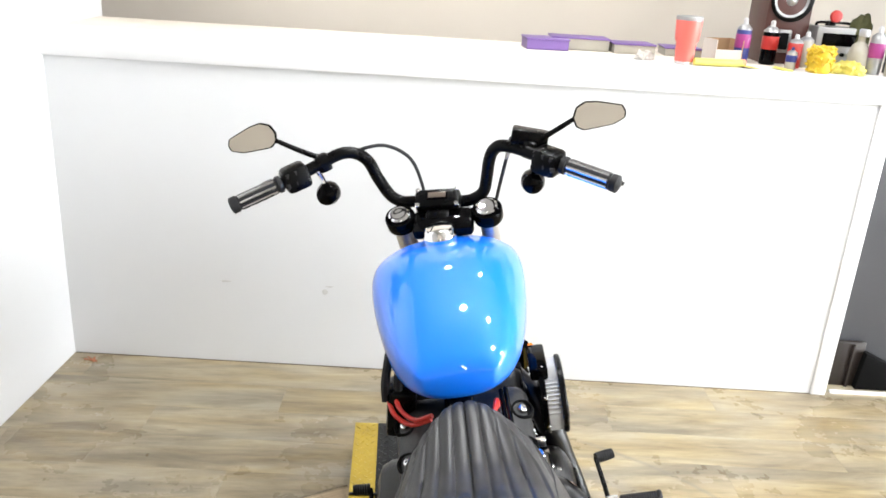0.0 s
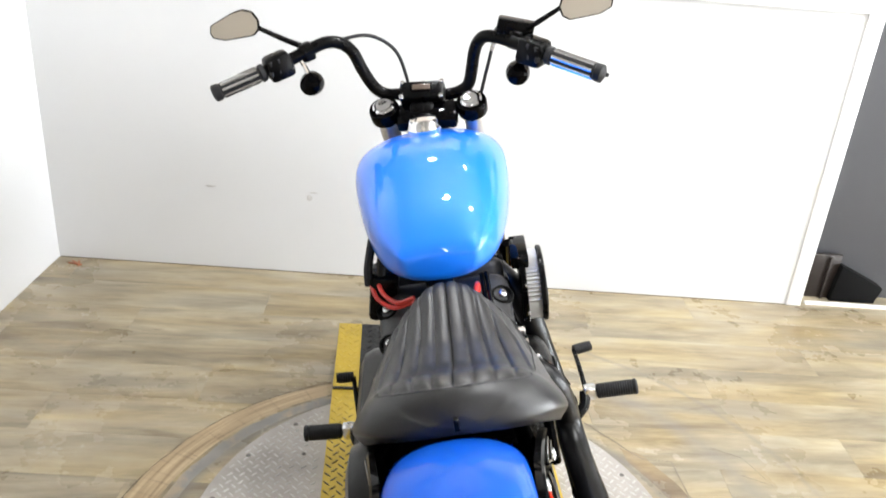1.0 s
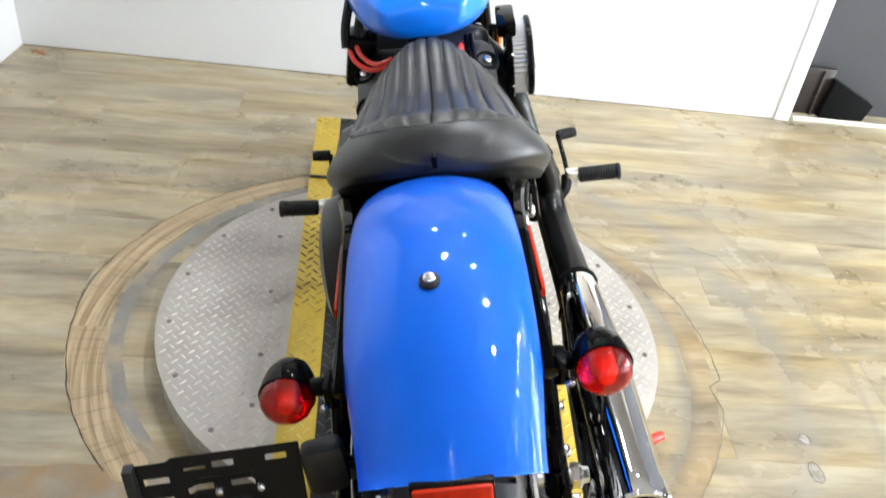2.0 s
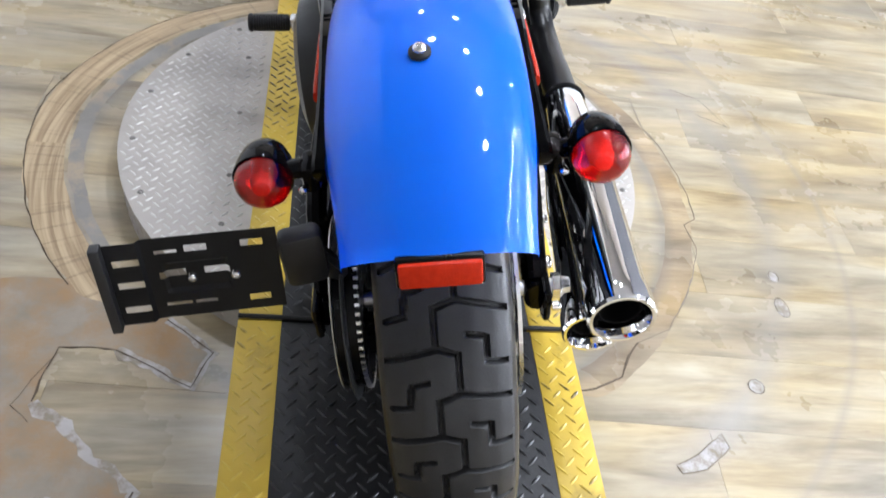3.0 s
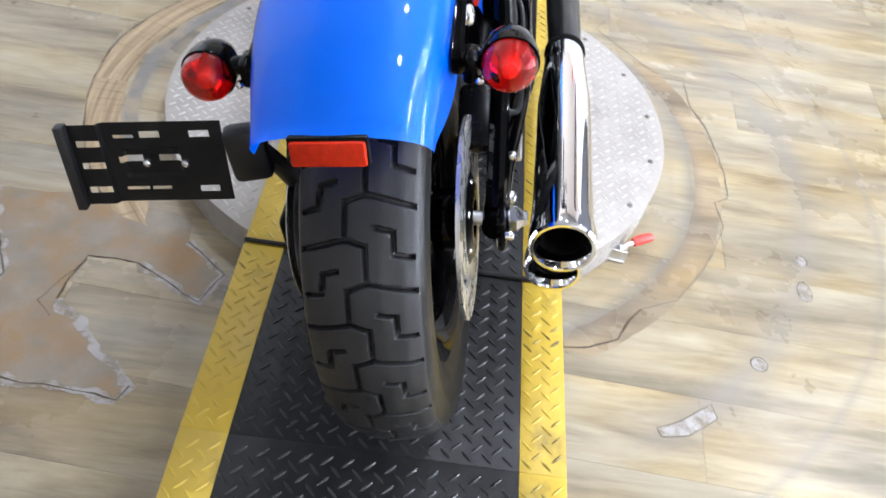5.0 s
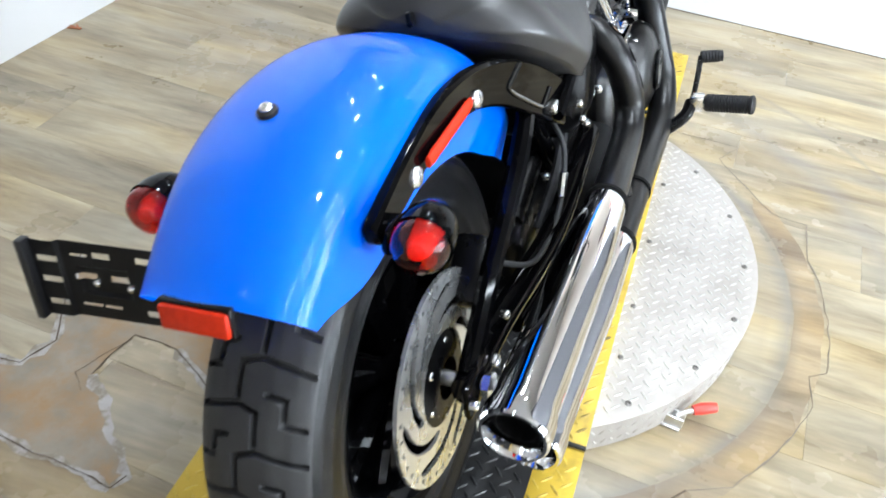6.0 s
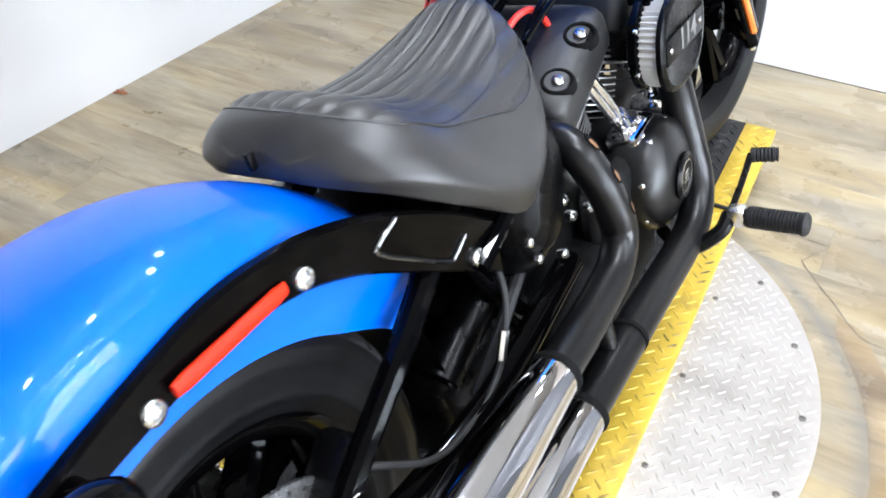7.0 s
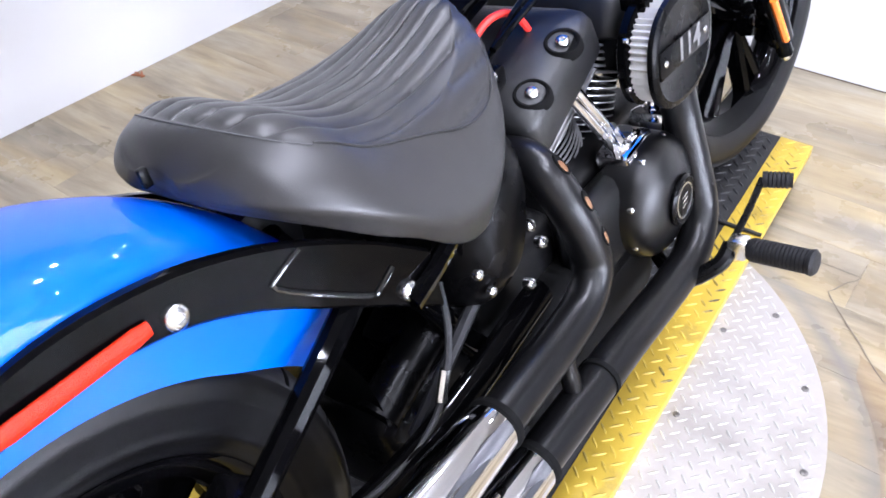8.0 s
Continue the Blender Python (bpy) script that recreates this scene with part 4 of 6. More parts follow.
def cylinder_bank(cy, cz, tilt, front):
    m = Matrix.Translation((0.0, cy, cz)) @ pose(0, 0, 0, tilt, 0, 0)
    bm = bmesh.new()
    prof = [(0.03, 0.06)]
    for i in range(9):
        h = 0.07 + i * 0.0110
        prof += [(0.064, h), (0.088, h + 0.0008), (0.089, h + 0.002), (0.088, h + 0.0032), (0.064, h + 0.0042)]
    prof += [(0.03, 0.175)]
    lathe(bm, prof, 48, m, close=True)
    cyl = part("cylinder", bm, M_SATIN, engine, "finned black cylinder with machined fin edges", m=None)
    bm = bmesh.new()
    for i in range(9):
        h = 0.07 + i * 0.0110
        lathe(bm, [(0.0875, h + 0.0004), (0.0905, h + 0.0008), (0.0905, h + 0.0028), (0.0875, h + 0.0030)], 48, m, close=True)
    part("fin_edges", bm, M_FIN, cyl)
    head = part("cylinder_head", boxed((0.17, 0.165, 0.07), (0, 0, 0.205), 0.012), M_WRINKLE, engine, m=m)
    for i in range(5):
        part("head_fin", boxed((0.226, 0.190, 0.0036), (0, 0, 0.1760 + 0.0098 * i), 0.001), M_FIN, head, "machined fin edge", m=m)
    # rocker cover: broad lip, chamfered shoulders, narrow crown, bolts sunk in pockets
    bm = bmesh.new()
    loops = []
    for z, sx, sy, r, dx in ((0.222, 0.262, 0.192, 0.022, 0), (0.226, 0.276, 0.206, 0.026, 0), (0.232, 0.280, 0.210, 0.028, 0), (0.272, 0.282, 0.212, 0.030, 0), (0.282, 0.278, 0.208, 0.032, 0), (0.290, 0.262, 0.196, 0.032, 0), (0.299, 0.214, 0.170, 0.030, 0), (0.306, 0.170, 0.142, 0.028, 0), (0.310, 0.130, 0.110, 0.026, 0), (0.312, 0.100, 0.080, 0.022, 0)):
        loop = []
        for q, (ex, ey) in enumerate(((1, 1), (-1, 1), (-1, -1), (1, -1))):
            for k in range(5):
                a = math.pi / 2 * (q + k / 4)
                loop.append((dx + ex * (sx / 2 - r) + r * math.cos(a), ey * (sy / 2 - r) + r * math.sin(a), z))
        loops.append(loop)
    loft(bm, loops)
    rk = part("rocker_cover", bm, M_ROCKER, engine, "wrinkle black rocker cover with chamfered crown", m=m)
    for x, y in ((0.124, 0.036), (0.120, -0.052), (-0.122, 0.036), (-0.120, -0.052)):
        q, d = m @ Vector((x, y, 0.294)), m.to_3x3() @ Vector((0.3 if x > 0 else -0.3, 0, 1))
        bm = bmesh.new()
        lathe(bm, [(0.0, -0.003), (0.0150, -0.003), (0.0165, 0.0025), (0.0190, 0.0030), (0.0215, -0.002), (0.0230, -0.012)], 24, axis_matrix(q, d) @ Matrix.Diagonal((1.22, 1.12, 1, 1)))
        # the shade inside the pocket is put into the cup's near-black colour
        part("bolt_boss", bm, M_DARK, rk, "bolt pocket coloured near-black for its shade")
        bolt(q, d, 0.0098, 0.008, rk)
    return m


mr = cylinder_bank(0.880, 0.322, 23, False)
cylinder_bank(0.915, 0.315, -24, True)
# push rod tubes and lifter blocks
for y0, y1, z1 in ((0.876, 0.790, 0.535), (0.893, 0.808, 0.537), (0.985, 1.035, 0.55), (1.003, 1.053, 0.545)):
    bm = bmesh.new()
    tube(bm, [(0.148, y0, 0.40), (0.126, y1, z1)], 0.0080, 12, 1)
    tube(bm, [(0.150, y0, 0.395), (0.144, lerp(y0, y1, 0.35), lerp(0.40, z1, 0.35))], 0.0105, 12, 1)
    part("pushrod_tube", bm, M_CHROME, engine, "chrome pushrod tube")
for y in (0.892, 1.000):
    blk = part("lifter_block", boxed((0.060, 0.082, 0.050), (0.150, y, 0.390), 0.010, pose(0, 0, 0, 10 if y < 0.9 else -10, 0, 0)), M_CHROME, engine, "chrome lifter block")
    for dy in (-0.022, 0.022):
        bolt((0.176, y + dy, 0.402), (1, 0, 0.4), 0.007, 0.008, blk)
        part("tube_collar", lathe(bmesh.new(), [(0, 0), (0.0165, 0), (0.0165, 0.012), (0.0135, 0.016), (0.0135, 0.024), (0, 0.024)], 16, axis_matrix((0.152, y + dy * 0.55, 0.405), (-0.12, -0.5 if y < 0.95 else 0.25, 0.9))), M_CHROME, blk)
# cam cover
bm = bmesh.new()
prof = [(0.62, -0.045), (1.0, -0.045), (1.0, 0.0), (0.94, 0.018), (0.80, 0.030), (0.55, 0.040), (0.30, 0.044), (0, 0.044)]
camm = Matrix.Translation((0.185, 0.905, 0.315)) @ XAX
lathe(bm, [(r * 0.098, h) for r, h in prof], 48, camm)
cam_cover = part("cam_cover", bm, M_WRINKLE, engine, "black cam cover with round badge")
bm = bmesh.new()
lathe(bm, [(0, 0.043), (0.040, 0.043), (0.041, 0.048), (0.036, 0.051), (0.030, 0.049), (0, 0.049)], 36, camm)
bd = part("badge", bm, M_SATIN, cam_cover)
bm = bmesh.new()
lathe(bm, [(0.0255, 0.0490), (0.0255, 0.0505), (0.0285, 0.0505), (0.0285, 0.0490)], 36, camm, close=True)
part("badge_ring", bm, M_BOLT, bd)
for zz in (-0.008, 0.0, 0.008):
    part("badge_mark", boxed((0.002, 0.020, 0.004), (0.235, 0.905, 0.315 + zz), 0.0008), M_BOLT, bd)
for i in range(8):
    a = 2 * math.pi * (i + 0.4) / 8
    bolt((0.190, 0.905 + 0.091 * math.sin(a), 0.315 + 0.091 * math.cos(a)), (1, 0, 0), 0.0065, 0.008, cam_cover)
part("gear_case", boxed((0.06, 0.30, 0.17), (0.145, 0.86, 0.30), 0.03, segs=3), M_WRINKLE, engine)
part("oil_filter_mount", boxed((0.07, 0.10, 0.08), (0.12, 0.70, 0.25), 0.02), M_WRINKLE, engine)
part("transmission", boxed((0.22, 0.22, 0.20), (0.0, 0.64, 0.28), 0.03, segs=3), M_WRINKLE, bike)
for i, (y, z) in enumerate(((0.62, 0.44), (0.64, 0.40), (0.70, 0.375), (0.60, 0.36))):
    bolt((0.150, y, z), (1, 0, 0.2), 0.009, 0.012, bike, "case_bolt")
# primary cover on the other side
bm = bmesh.new()
loops = []
for x, s in ((-0.13, 1.0), (-0.19, 1.0), (-0.212, 0.94), (-0.222, 0.80), (-0.224, 0.4)):
    loop = []
    for k in range(40):
        a = 2 * math.pi * k / 40
        cy = 0.92 if math.cos(a) > 0 else 0.58
        loop.append((x, cy + 0.128 * s * math.cos(a) - (0.92 - 0.75) * (1 - s) * (1 if math.cos(a) > 0 else -1) * 0.5, 0.30 + 0.118 * s * math.sin(a)))
    loops.append(loop)
loft(bm, loops)
part("primary_cover", bm, M_WRINKLE, bike, "satin black primary cover")
bm = bmesh.new()
lathe(bm, [(0, -0.200), (0.085, -0.198), (0.112, -0.188), (0.120, -0.165), (0.120, -0.12), (0, -0.12)], 40, Matrix.Translation((0, 0.395, 0.44)) @ XAX)
part("left_side_cover", bm, M_WRINKLE, bike, "satin black rounded side cover")

# air cleaner
AC = Matrix.Translation((0.192, 0.940, 0.546)) @ pose(0, 0, 0, 0, 0, -3) @ Matrix.Diagonal((0.66, 0.785, 0.77, 1))


def oval(k, n, a, b):
    t = 2 * math.pi * k / n
    return (a * math.copysign(abs(math.cos(t)) ** 0.85, math.cos(t)), b * math.copysign(abs(math.sin(t)) ** 0.85, math.sin(t)))


def oval_stack(rows, n=72, pleat=0.0):
    bm = bmesh.new()
    loops = []
    for x, a, b in rows:
        loop = []
        for k in range(n):
            y, z = oval(k, n, a, b)
            if pleat and k % 2:
                y, z = y * (1 - pleat), z * (1 - pleat)
            loop.append((x, y, z))
        loops.append(loop)
    return loft(bm, loops)


air = part("air_cleaner", oval_stack([(-0.030, 0.108, 0.100), (-0.026, 0.112, 0.104), (-0.010, 0.112, 0.104), (-0.006, 0.106, 0.098)]), M_GLOSS, bike, "black oval air cleaner with open pleated filter", m=AC)
part("intake_shroud", boxed((0.060, 0.150, 0.040), (-0.022, 0.020, 0.098), 0.008), M_GLOSS, air, "angular black intake shroud", m=AC)
part("filter_element", oval_stack([(-0.008, 0.103, 0.095), (0.0, 0.105, 0.097), (0.034, 0.105, 0.097), (0.042, 0.103, 0.095)], 100, 0.085), M_FILTER, air, "grey pleated filter element", m=AC, angle=10)
cover = part("cover", oval_stack([(0.038, 0.108, 0.100), (0.041, 0.113, 0.105), (0.052, 0.113, 0.105), (0.057, 0.108, 0.100), (0.058, 0.100, 0.092), (0.055, 0.096, 0.088)]), M_SATIN, air, "satin black cover plate with raised number", m=AC)
part("cover_panel", boxed((0.006, 0.190, 0.052), (0.0565, 0, 0), 0.002), M_SATIN, cover, m=AC)
for y in (-0.075, 0.075):
    bolt(AC @ Vector((0.0595, y, 0.0)), (1, 0, 0), 0.005, 0.003, cover)
for k in range(4, 72, 9):
    y, z = oval(k, 72, 0.1085, 0.1005)
    bolt(AC @ Vector((-0.008, y, z)), (1, 0, 0), 0.004, 0.003, air)
fc = bpy.data.curves.new("number", "FONT")
fc.body, fc.size, fc.extrude, fc.align_x, fc.align_y = "114", 0.060, 0.0008, "CENTER", "CENTER"
tmp = bpy.data.objects.new("tmp_text", fc)
fc.offset = 0.0012
me = bpy.data.meshes.new_from_object(tmp)
bpy.data.objects.remove(tmp)
me.transform(AC @ Matrix.Translation((0.0600, 0.012, 0)) @ Matrix(((0, 0, 1, 0), (1, 0, 0, 0), (0, 1, 0, 0), (0, 0, 0, 1))))
me.materials.append(mat("cast_grey", (0.22, 0.22, 0.22), 0.45, metal=0.6, vary=0.3, scale=90))
num = new("number", me)
num.parent = cover
num["label"] = "silver raised number 114"
part("intake", boxed((0.09, 0.06, 0.07), (0.105, 0.955, 0.535), 0.015), M_SATIN, engine)

# exhaust
up_pts = [(0.08, 0.665, 0.515), (0.135, 0.652, 0.519), (0.171, 0.643, 0.506), (0.198, 0.640, 0.470), (0.213, 0.647, 0.420), (0.220, 0.648, 0.374), (0.2245, 0.610, 0.343), (0.227, 0.54, 0.337), (0.230, 0.46, 0.341), (0.232, 0.378, 0.345)]
lo_pts = [(0.12, 1.10, 0.54), (0.165, 1.030, 0.490), (0.195, 0.990, 0.420), (0.215, 0.981, 0.335), (0.232, 0.965, 0.262), (0.240, 0.915, 0.217), (0.240, 0.836, 0.208), (0.240, 0.66, 0.222), (0.238, 0.425, 0.232)]
pu = part("header_pipe", tubed(up_pts, lambda t: 0.021 + 0.0055 * ease(0.02, 0.15, t) + 0.0015 * ease(0.5, 0.9, t), 20, 7), M_PIPE, bike, "satin black exhaust header shield")
pl = part("header_pipe", tubed(lo_pts, lambda t: 0.022 + 0.007 * ease(0.02, 0.12, t), 20, 7), M_PIPE, bike, "satin black exhaust header shield")
axis_line = smooth_path(up_pts, 7)
for k in (15, 22, 29):
    c, d = axis_line[k], (axis_line[k + 1] - axis_line[k - 1]).normalized()
    n = Vector((0.72, 0.28, 0.60))
    n = (n - d * n.dot(d)).normalized()
    bm = bmesh.new()
    face = Matrix((( *d.cross(n), 0), (*d, 0), (*n, 0), (0, 0, 0, 1))).transposed()
    lathe(bm, [(0, 0.0002), (0.0068, 0.0002), (0.0082, 0.0014), (0.0092, -0.0030)], 20, Matrix.Translation(c + n * 0.0262) @ face @ Matrix.Diagonal((1, 1.8, 1, 1)))
    slot = part("vent_slot", bm, M_DARK, pu, "oval vent in the heat shield")
    bm = bmesh.new()
    lathe(bm, [(0, 0.0008), (0.0056, 0.0008), (0.0062, 0.0001)], 18, Matrix.Translation(c + n * 0.0262 + d * 0.0028) @ face @ Matrix.Diagonal((1, 1.45, 1, 1)))
    part("vent_liner", bm, M_COPPER, slot, "heat-coloured pipe behind the vent")


def muffler(p0, p1, r0, r1):
    d = Vector(p1) - Vector(p0)
    L = d.length
    bm = bmesh.new()
    prof = [(0.030, -0.010), (r0 - 0.002, -0.010), (r0, 0.0), (r0 + 0.002, 0.05), (r1, 0.16), (r1, L - 0.045), (r1 + 0.003, L - 0.030), (r1 + 0.003, L - 0.004), (r1, L), (r1 - 0.004, L), (r1 - 0.013, L - 0.020), (r1 - 0.014, L - 0.08), (0, L - 0.08)]
    lathe(bm, prof, 44, axis_matrix(p0, d))
    ob = part("muffler", bm, M_CHROME, bike, "chrome slash-free straight muffler")
    bm = bmesh.new()
    lathe(bm, [(0, L - 0.075), (r1 - 0.0145, L - 0.075), (r1 - 0.0135, L - 0.020), (r1 - 0.0150, L - 0.020), (r1 - 0.0155, L - 0.072), (0, L - 0.072)], 32, axis_matrix(p0, d))
    part("baffle", bm, M_DARK, ob, "near-black bore lining")
    bm = bmesh.new()
    lathe(bm, [(r0 - 0.006, -0.014), (r0 + 0.0015, -0.014), (r0 + 0.0025, -0.006), (r0 - 0.002, 0.0)], 40, axis_matrix(p0, d), close=True)
    part("clamp_ring", bm, M_DARK, ob)
    return ob


muffler((0.232, 0.380, 0.345), (0.226, -0.105, 0.362), 0.033, 0.042)
muffler((0.238, 0.425, 0.232), (0.214, -0.020, 0.226), 0.033, 0.041)
part("exhaust_bracket", tubed([(0.222, 0.548, 0.330), (0.228, 0.545, 0.290), (0.236, 0.542, 0.235)], 0.013, 12, 3), M_PIPE, bike)
part("pipe_clamp", tubed([(0.240, 0.600, 0.2265), (0.240, 0.592, 0.2270)], 0.0305, 24, 1), M_DARK, pl)
# Added filler: hides the lit track, its near-black stands for shade and dark parts
part("shade_block", boxed((0.34, 0.40, 0.17), (0.005, 0.73, 0.215), 0.035, segs=3), M_DARK, bike, "added near-black block for dark parts and shade between the pipes")


# foot pegs and pedals
def peg(sx, base, tip):
    d = (Vector(tip) - Vector(base)).normalized()
    pg = part("foot_peg", tubed([base, tip], 0.010, 12, 1), M_STEEL, bike, "ribbed black rubber foot peg")
    bm = bmesh.new()
    L = (Vector(tip) - Vector(base)).length
    prof = [(0.010, 0.028), (0.017, 0.030)]
    n = 14
    for i in range(n):
        h = 0.034 + (L - 0.044) * i / n
        prof += [(0.0185, h), (0.0185, h + 0.0042), (0.0165, h + 0.0052), (0.0165, h + 0.0062)]
    prof += [(0.019, L - 0.008), (0.020, L - 0.002), (0.016, L + 0.002), (0, L + 0.003)]
    lathe(bm, prof, 20, axis_matrix(base, d))
    part("peg_rubber", bm, M_GRIP, pg)
    part("clevis", boxed((0.030, 0.028, 0.034), Vector(base) + d * 0.012, 0.005), M_BOLT, pg)
    part("peg_mount", tubed([(base[0] - sx * 0.11, base[1] - 0.02, base[2] - 0.035), (base[0] - sx * 0.06, base[1] - 0.055, base[2] - 0.045), (base[0] - sx * 0.01, base[1] - 0.03, base[2] - 0.02), Vector(base)], 0.013, 10, 4), M_SATIN, pg)
    return pg


peg(1, (0.300, 0.918, 0.238), (0.424, 0.905, 0.246))
peg(-1, (-0.262, 0.880, 0.248), (-0.378, 0.873, 0.262))


def pedal(sx, pivot, pad_in, pad_out, label):
    pd = part("pedal_lever", tubed([pivot, (Vector(pivot) + Vector(pad_in)) / 2 + Vector((sx * 0.001, 0, -0.001)), pad_in], 0.0058, 10, 4), M_SATIN, bike, label)
    d = Vector(pad_out) - Vector(pad_in)
    bm = bmesh.new()
    prof = [(0, 0.0), (0.0125, 0.0)]
    L = d.length
    for i in range(6):
        h = 0.004 + (L - 0.008) * i / 6
        prof += [(0.0135, h), (0.0135, h + 0.004), (0.0115, h + 0.005)]
    prof += [(0.0125, L), (0, L)]
    lathe(bm, prof, 14, axis_matrix(pad_in, d))
    part("pedal_pad", bm, M_GRIP, pd)
    return pd


pedal(1, (0.303, 0.925, 0.250), (0.301, 1.050, 0.276), (0.345, 1.062, 0.275), "black brake pedal with ribbed pad")
pedal(-1, (-0.245, 0.880, 0.250), (-0.258, 1.000, 0.318), (-0.300, 0.996, 0.324), "black shift lever with rubber peg")
part("kickstand", tubed([(-0.12, 0.86, 0.16), (-0.20, 0.80, 0.10), (-0.315, 0.74, -0.052)], 0.010, 10, 4), M_GLOSS, bike, "black kickstand resting on the track")

for run in ([(0.085, 0.67, 0.624), (0.085, 0.75, 0.659), (0.085, 0.78, 0.669)], [(0.095, 0.686, 0.643), (0.095, 0.747, 0.657), (0.095, 0.791, 0.665)]):
    part("control_cable", tubed(run, 0.0048, 10, 2), M_GLOSS, bike, "gloss black control cable")
# module box and red cables on the far side
part("electrics_box", boxed((0.062, 0.085, 0.105), (-0.128, 0.865, 0.615), 0.010, pose(0, 0, 0, 0, 12, 0)), M_SATIN, bike)
part("red_cable", tubed([(-0.150, 0.838, 0.652), (-0.138, 0.803, 0.633), (-0.105, 0.775, 0.622), (-0.062, 0.755, 0.640)], 0.005, 8, 6), M_REDHOSE, bike, "red battery cable")
part("red_cable", tubed([(-0.136, 0.842, 0.660), (-0.124, 0.800, 0.645), (-0.095, 0.768, 0.636), (-0.058, 0.750, 0.652)], 0.005, 8, 6), M_REDHOSE, bike, "red battery cable")
part("red_hose", tubed([(0.055, 0.690, 0.640), (0.068, 0.722, 0.664), (0.074, 0.765, 0.657), (0.074, 0.800, 0.618), (0.066, 0.815, 0.580)], 0.0052, 8, 6), M_REDHOSE, bike, "short red hose loop")
for x in (-0.155, -0.128):
    part("cable_boot", tubed([(x, 0.838, 0.648), (x + 0.004, 0.850, 0.685), (x + 0.02, 0.88, 0.735)], 0.010, 8, 4), M_GRIP, bike)

# front wheel and fork
FC = (0, WB, FR)
front_wheel = part("front_wheel", lathe(bmesh.new(), [(0.012, -0.065), (0.032, -0.065), (0.036, -0.045), (0.028, -0.03), (0.028, 0.03), (0.036, 0.045), (0.032, 0.065), (0.012, 0.065)], 28, Matrix.Translation(FC) @ XAX, close=True), M_GLOSS, bike, "gloss black cast front wheel", m=TURNED)
FRONT_PROF = [(-0.034, 0.240), (-0.040, 0.243), (-0.046, 0.262), (-0.050, 0.285), (-0.049, 0.300), (-0.042, 0.314), (-0.025, 0.325), (0, FR)]
FRONT_PROF += [mirrored(p) for p in reversed(FRONT_PROF[:-1])]
F_TREAD = [((-0.045, -0.010), (-0.010, 0.012)), ((0.045, -0.030), (0.010, -0.008)), ((-0.002, -0.02), (0.003, 0.012))]
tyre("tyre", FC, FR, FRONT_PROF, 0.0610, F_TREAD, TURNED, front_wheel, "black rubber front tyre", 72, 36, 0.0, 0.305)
bm = bmesh.new()
lathe(bm, [(0.240, -0.040), (0.245, -0.042), (0.243, -0.034), (0.228, -0.030), (0.218, -0.012), (0.218, 0.012), (0.228, 0.030), (0.243, 0.034), (0.245, 0.042), (0.240, 0.040), (0.222, 0.033), (0.208, 0.016), (0.208, -0.016), (0.222, -0.033)], 72, Matrix.Translation(FC) @ XAX, close=True)
part("rim", bm, M_GLOSS, front_wheel, m=TURNED)
spokes(7, 0.03, 0.215, FC, front_wheel, TURNED, 0.09, 0.010, 0.024, 0.010)
rotor(0.066, 0.150, -0.070, FC, front_wheel, TURNED)


def on_fork(x, s, off=0.0):
    """A point on the fork leg line, s metres up from the axle."""
    return Vector((x, WB - 0.005, FR)) + steer_dir * s + Vector((0, math.cos(RAKE), math.sin(RAKE))) * off


for sx in (-1, 1):
    leg = part("fork_slider", tubed([on_fork(sx * 0.108, -0.045), on_fork(sx * 0.108, 0.30)], lambda t: 0.027, 24, 1), M_GLOSS, bike, "gloss black fork slider", m=TURNED)
    part("fork_tube", tubed([on_fork(sx * 0.108, 0.29), on_fork(sx * 0.108, 0.650)], 0.0245, 24, 1), M_STEEL, bike, "polished fork tube", m=TURNED)
    part("axle_clamp", boxed((0.05, 0.06, 0.07), on_fork(sx * 0.100, 0.0), 0.012), M_GLOSS, leg, m=TURNED)
    foot, top = Vector((0.200, 1.486, 0.316)), Vector((0.200, 1.404, 0.428))
    if sx < 0:
        foot, top = TURNED @ on_fork(-0.150, 0.040), TURNED @ on_fork(-0.150, 0.170)
    inner = Vector((-sx * 0.016, 0.012, 0))
    part("reflector_mount", tubed([foot + inner, top + inner], 0.013, 10, 1), M_GLOSS, leg)
    part("fork_reflector", tubed([foot, foot.lerp(top, 0.5), top], 0.0075, 8, 1), M_AMBER, leg, "amber fork reflector")
    end = TURNED @ on_fork(sx * 0.150, -0.02) if sx < 0 else Vector((0.182, 1.547, 0.259))
    part("axle_spacer", tubed([TURNED @ on_fork(sx * 0.108, -0.005), end], 0.016, 14, 1), M_GLOSS, leg)
    bolt(end, TURNED.to_3x3() @ Vector((sx, 0, 0)), 0.015, 0.014, leg, "axle_nut")
    bm = bmesh.new()
    lathe(bm, [(0, -0.008), (0.027, -0.008), (0.027, 0.006), (0.022, 0.010), (0.010, 0.010), (0, 0.008)], 24, axis_matrix(on_fork(sx * 0.108, 0.662), steer_dir))
    part("fork_cap", bm, M_CHROME, bike, "chrome fork cap", m=TURNED)
part("front_axle", tubed([(-0.13, WB, FR), (0.13, WB, FR)], 0.011, 12, 1), M_STEEL, bike, m=TURNED)
part("front_caliper", boxed((0.05, 0.075, 0.10), (-0.085, WB - 0.115, FR + 0.06), 0.014), M_SATIN, bike, m=TURNED)
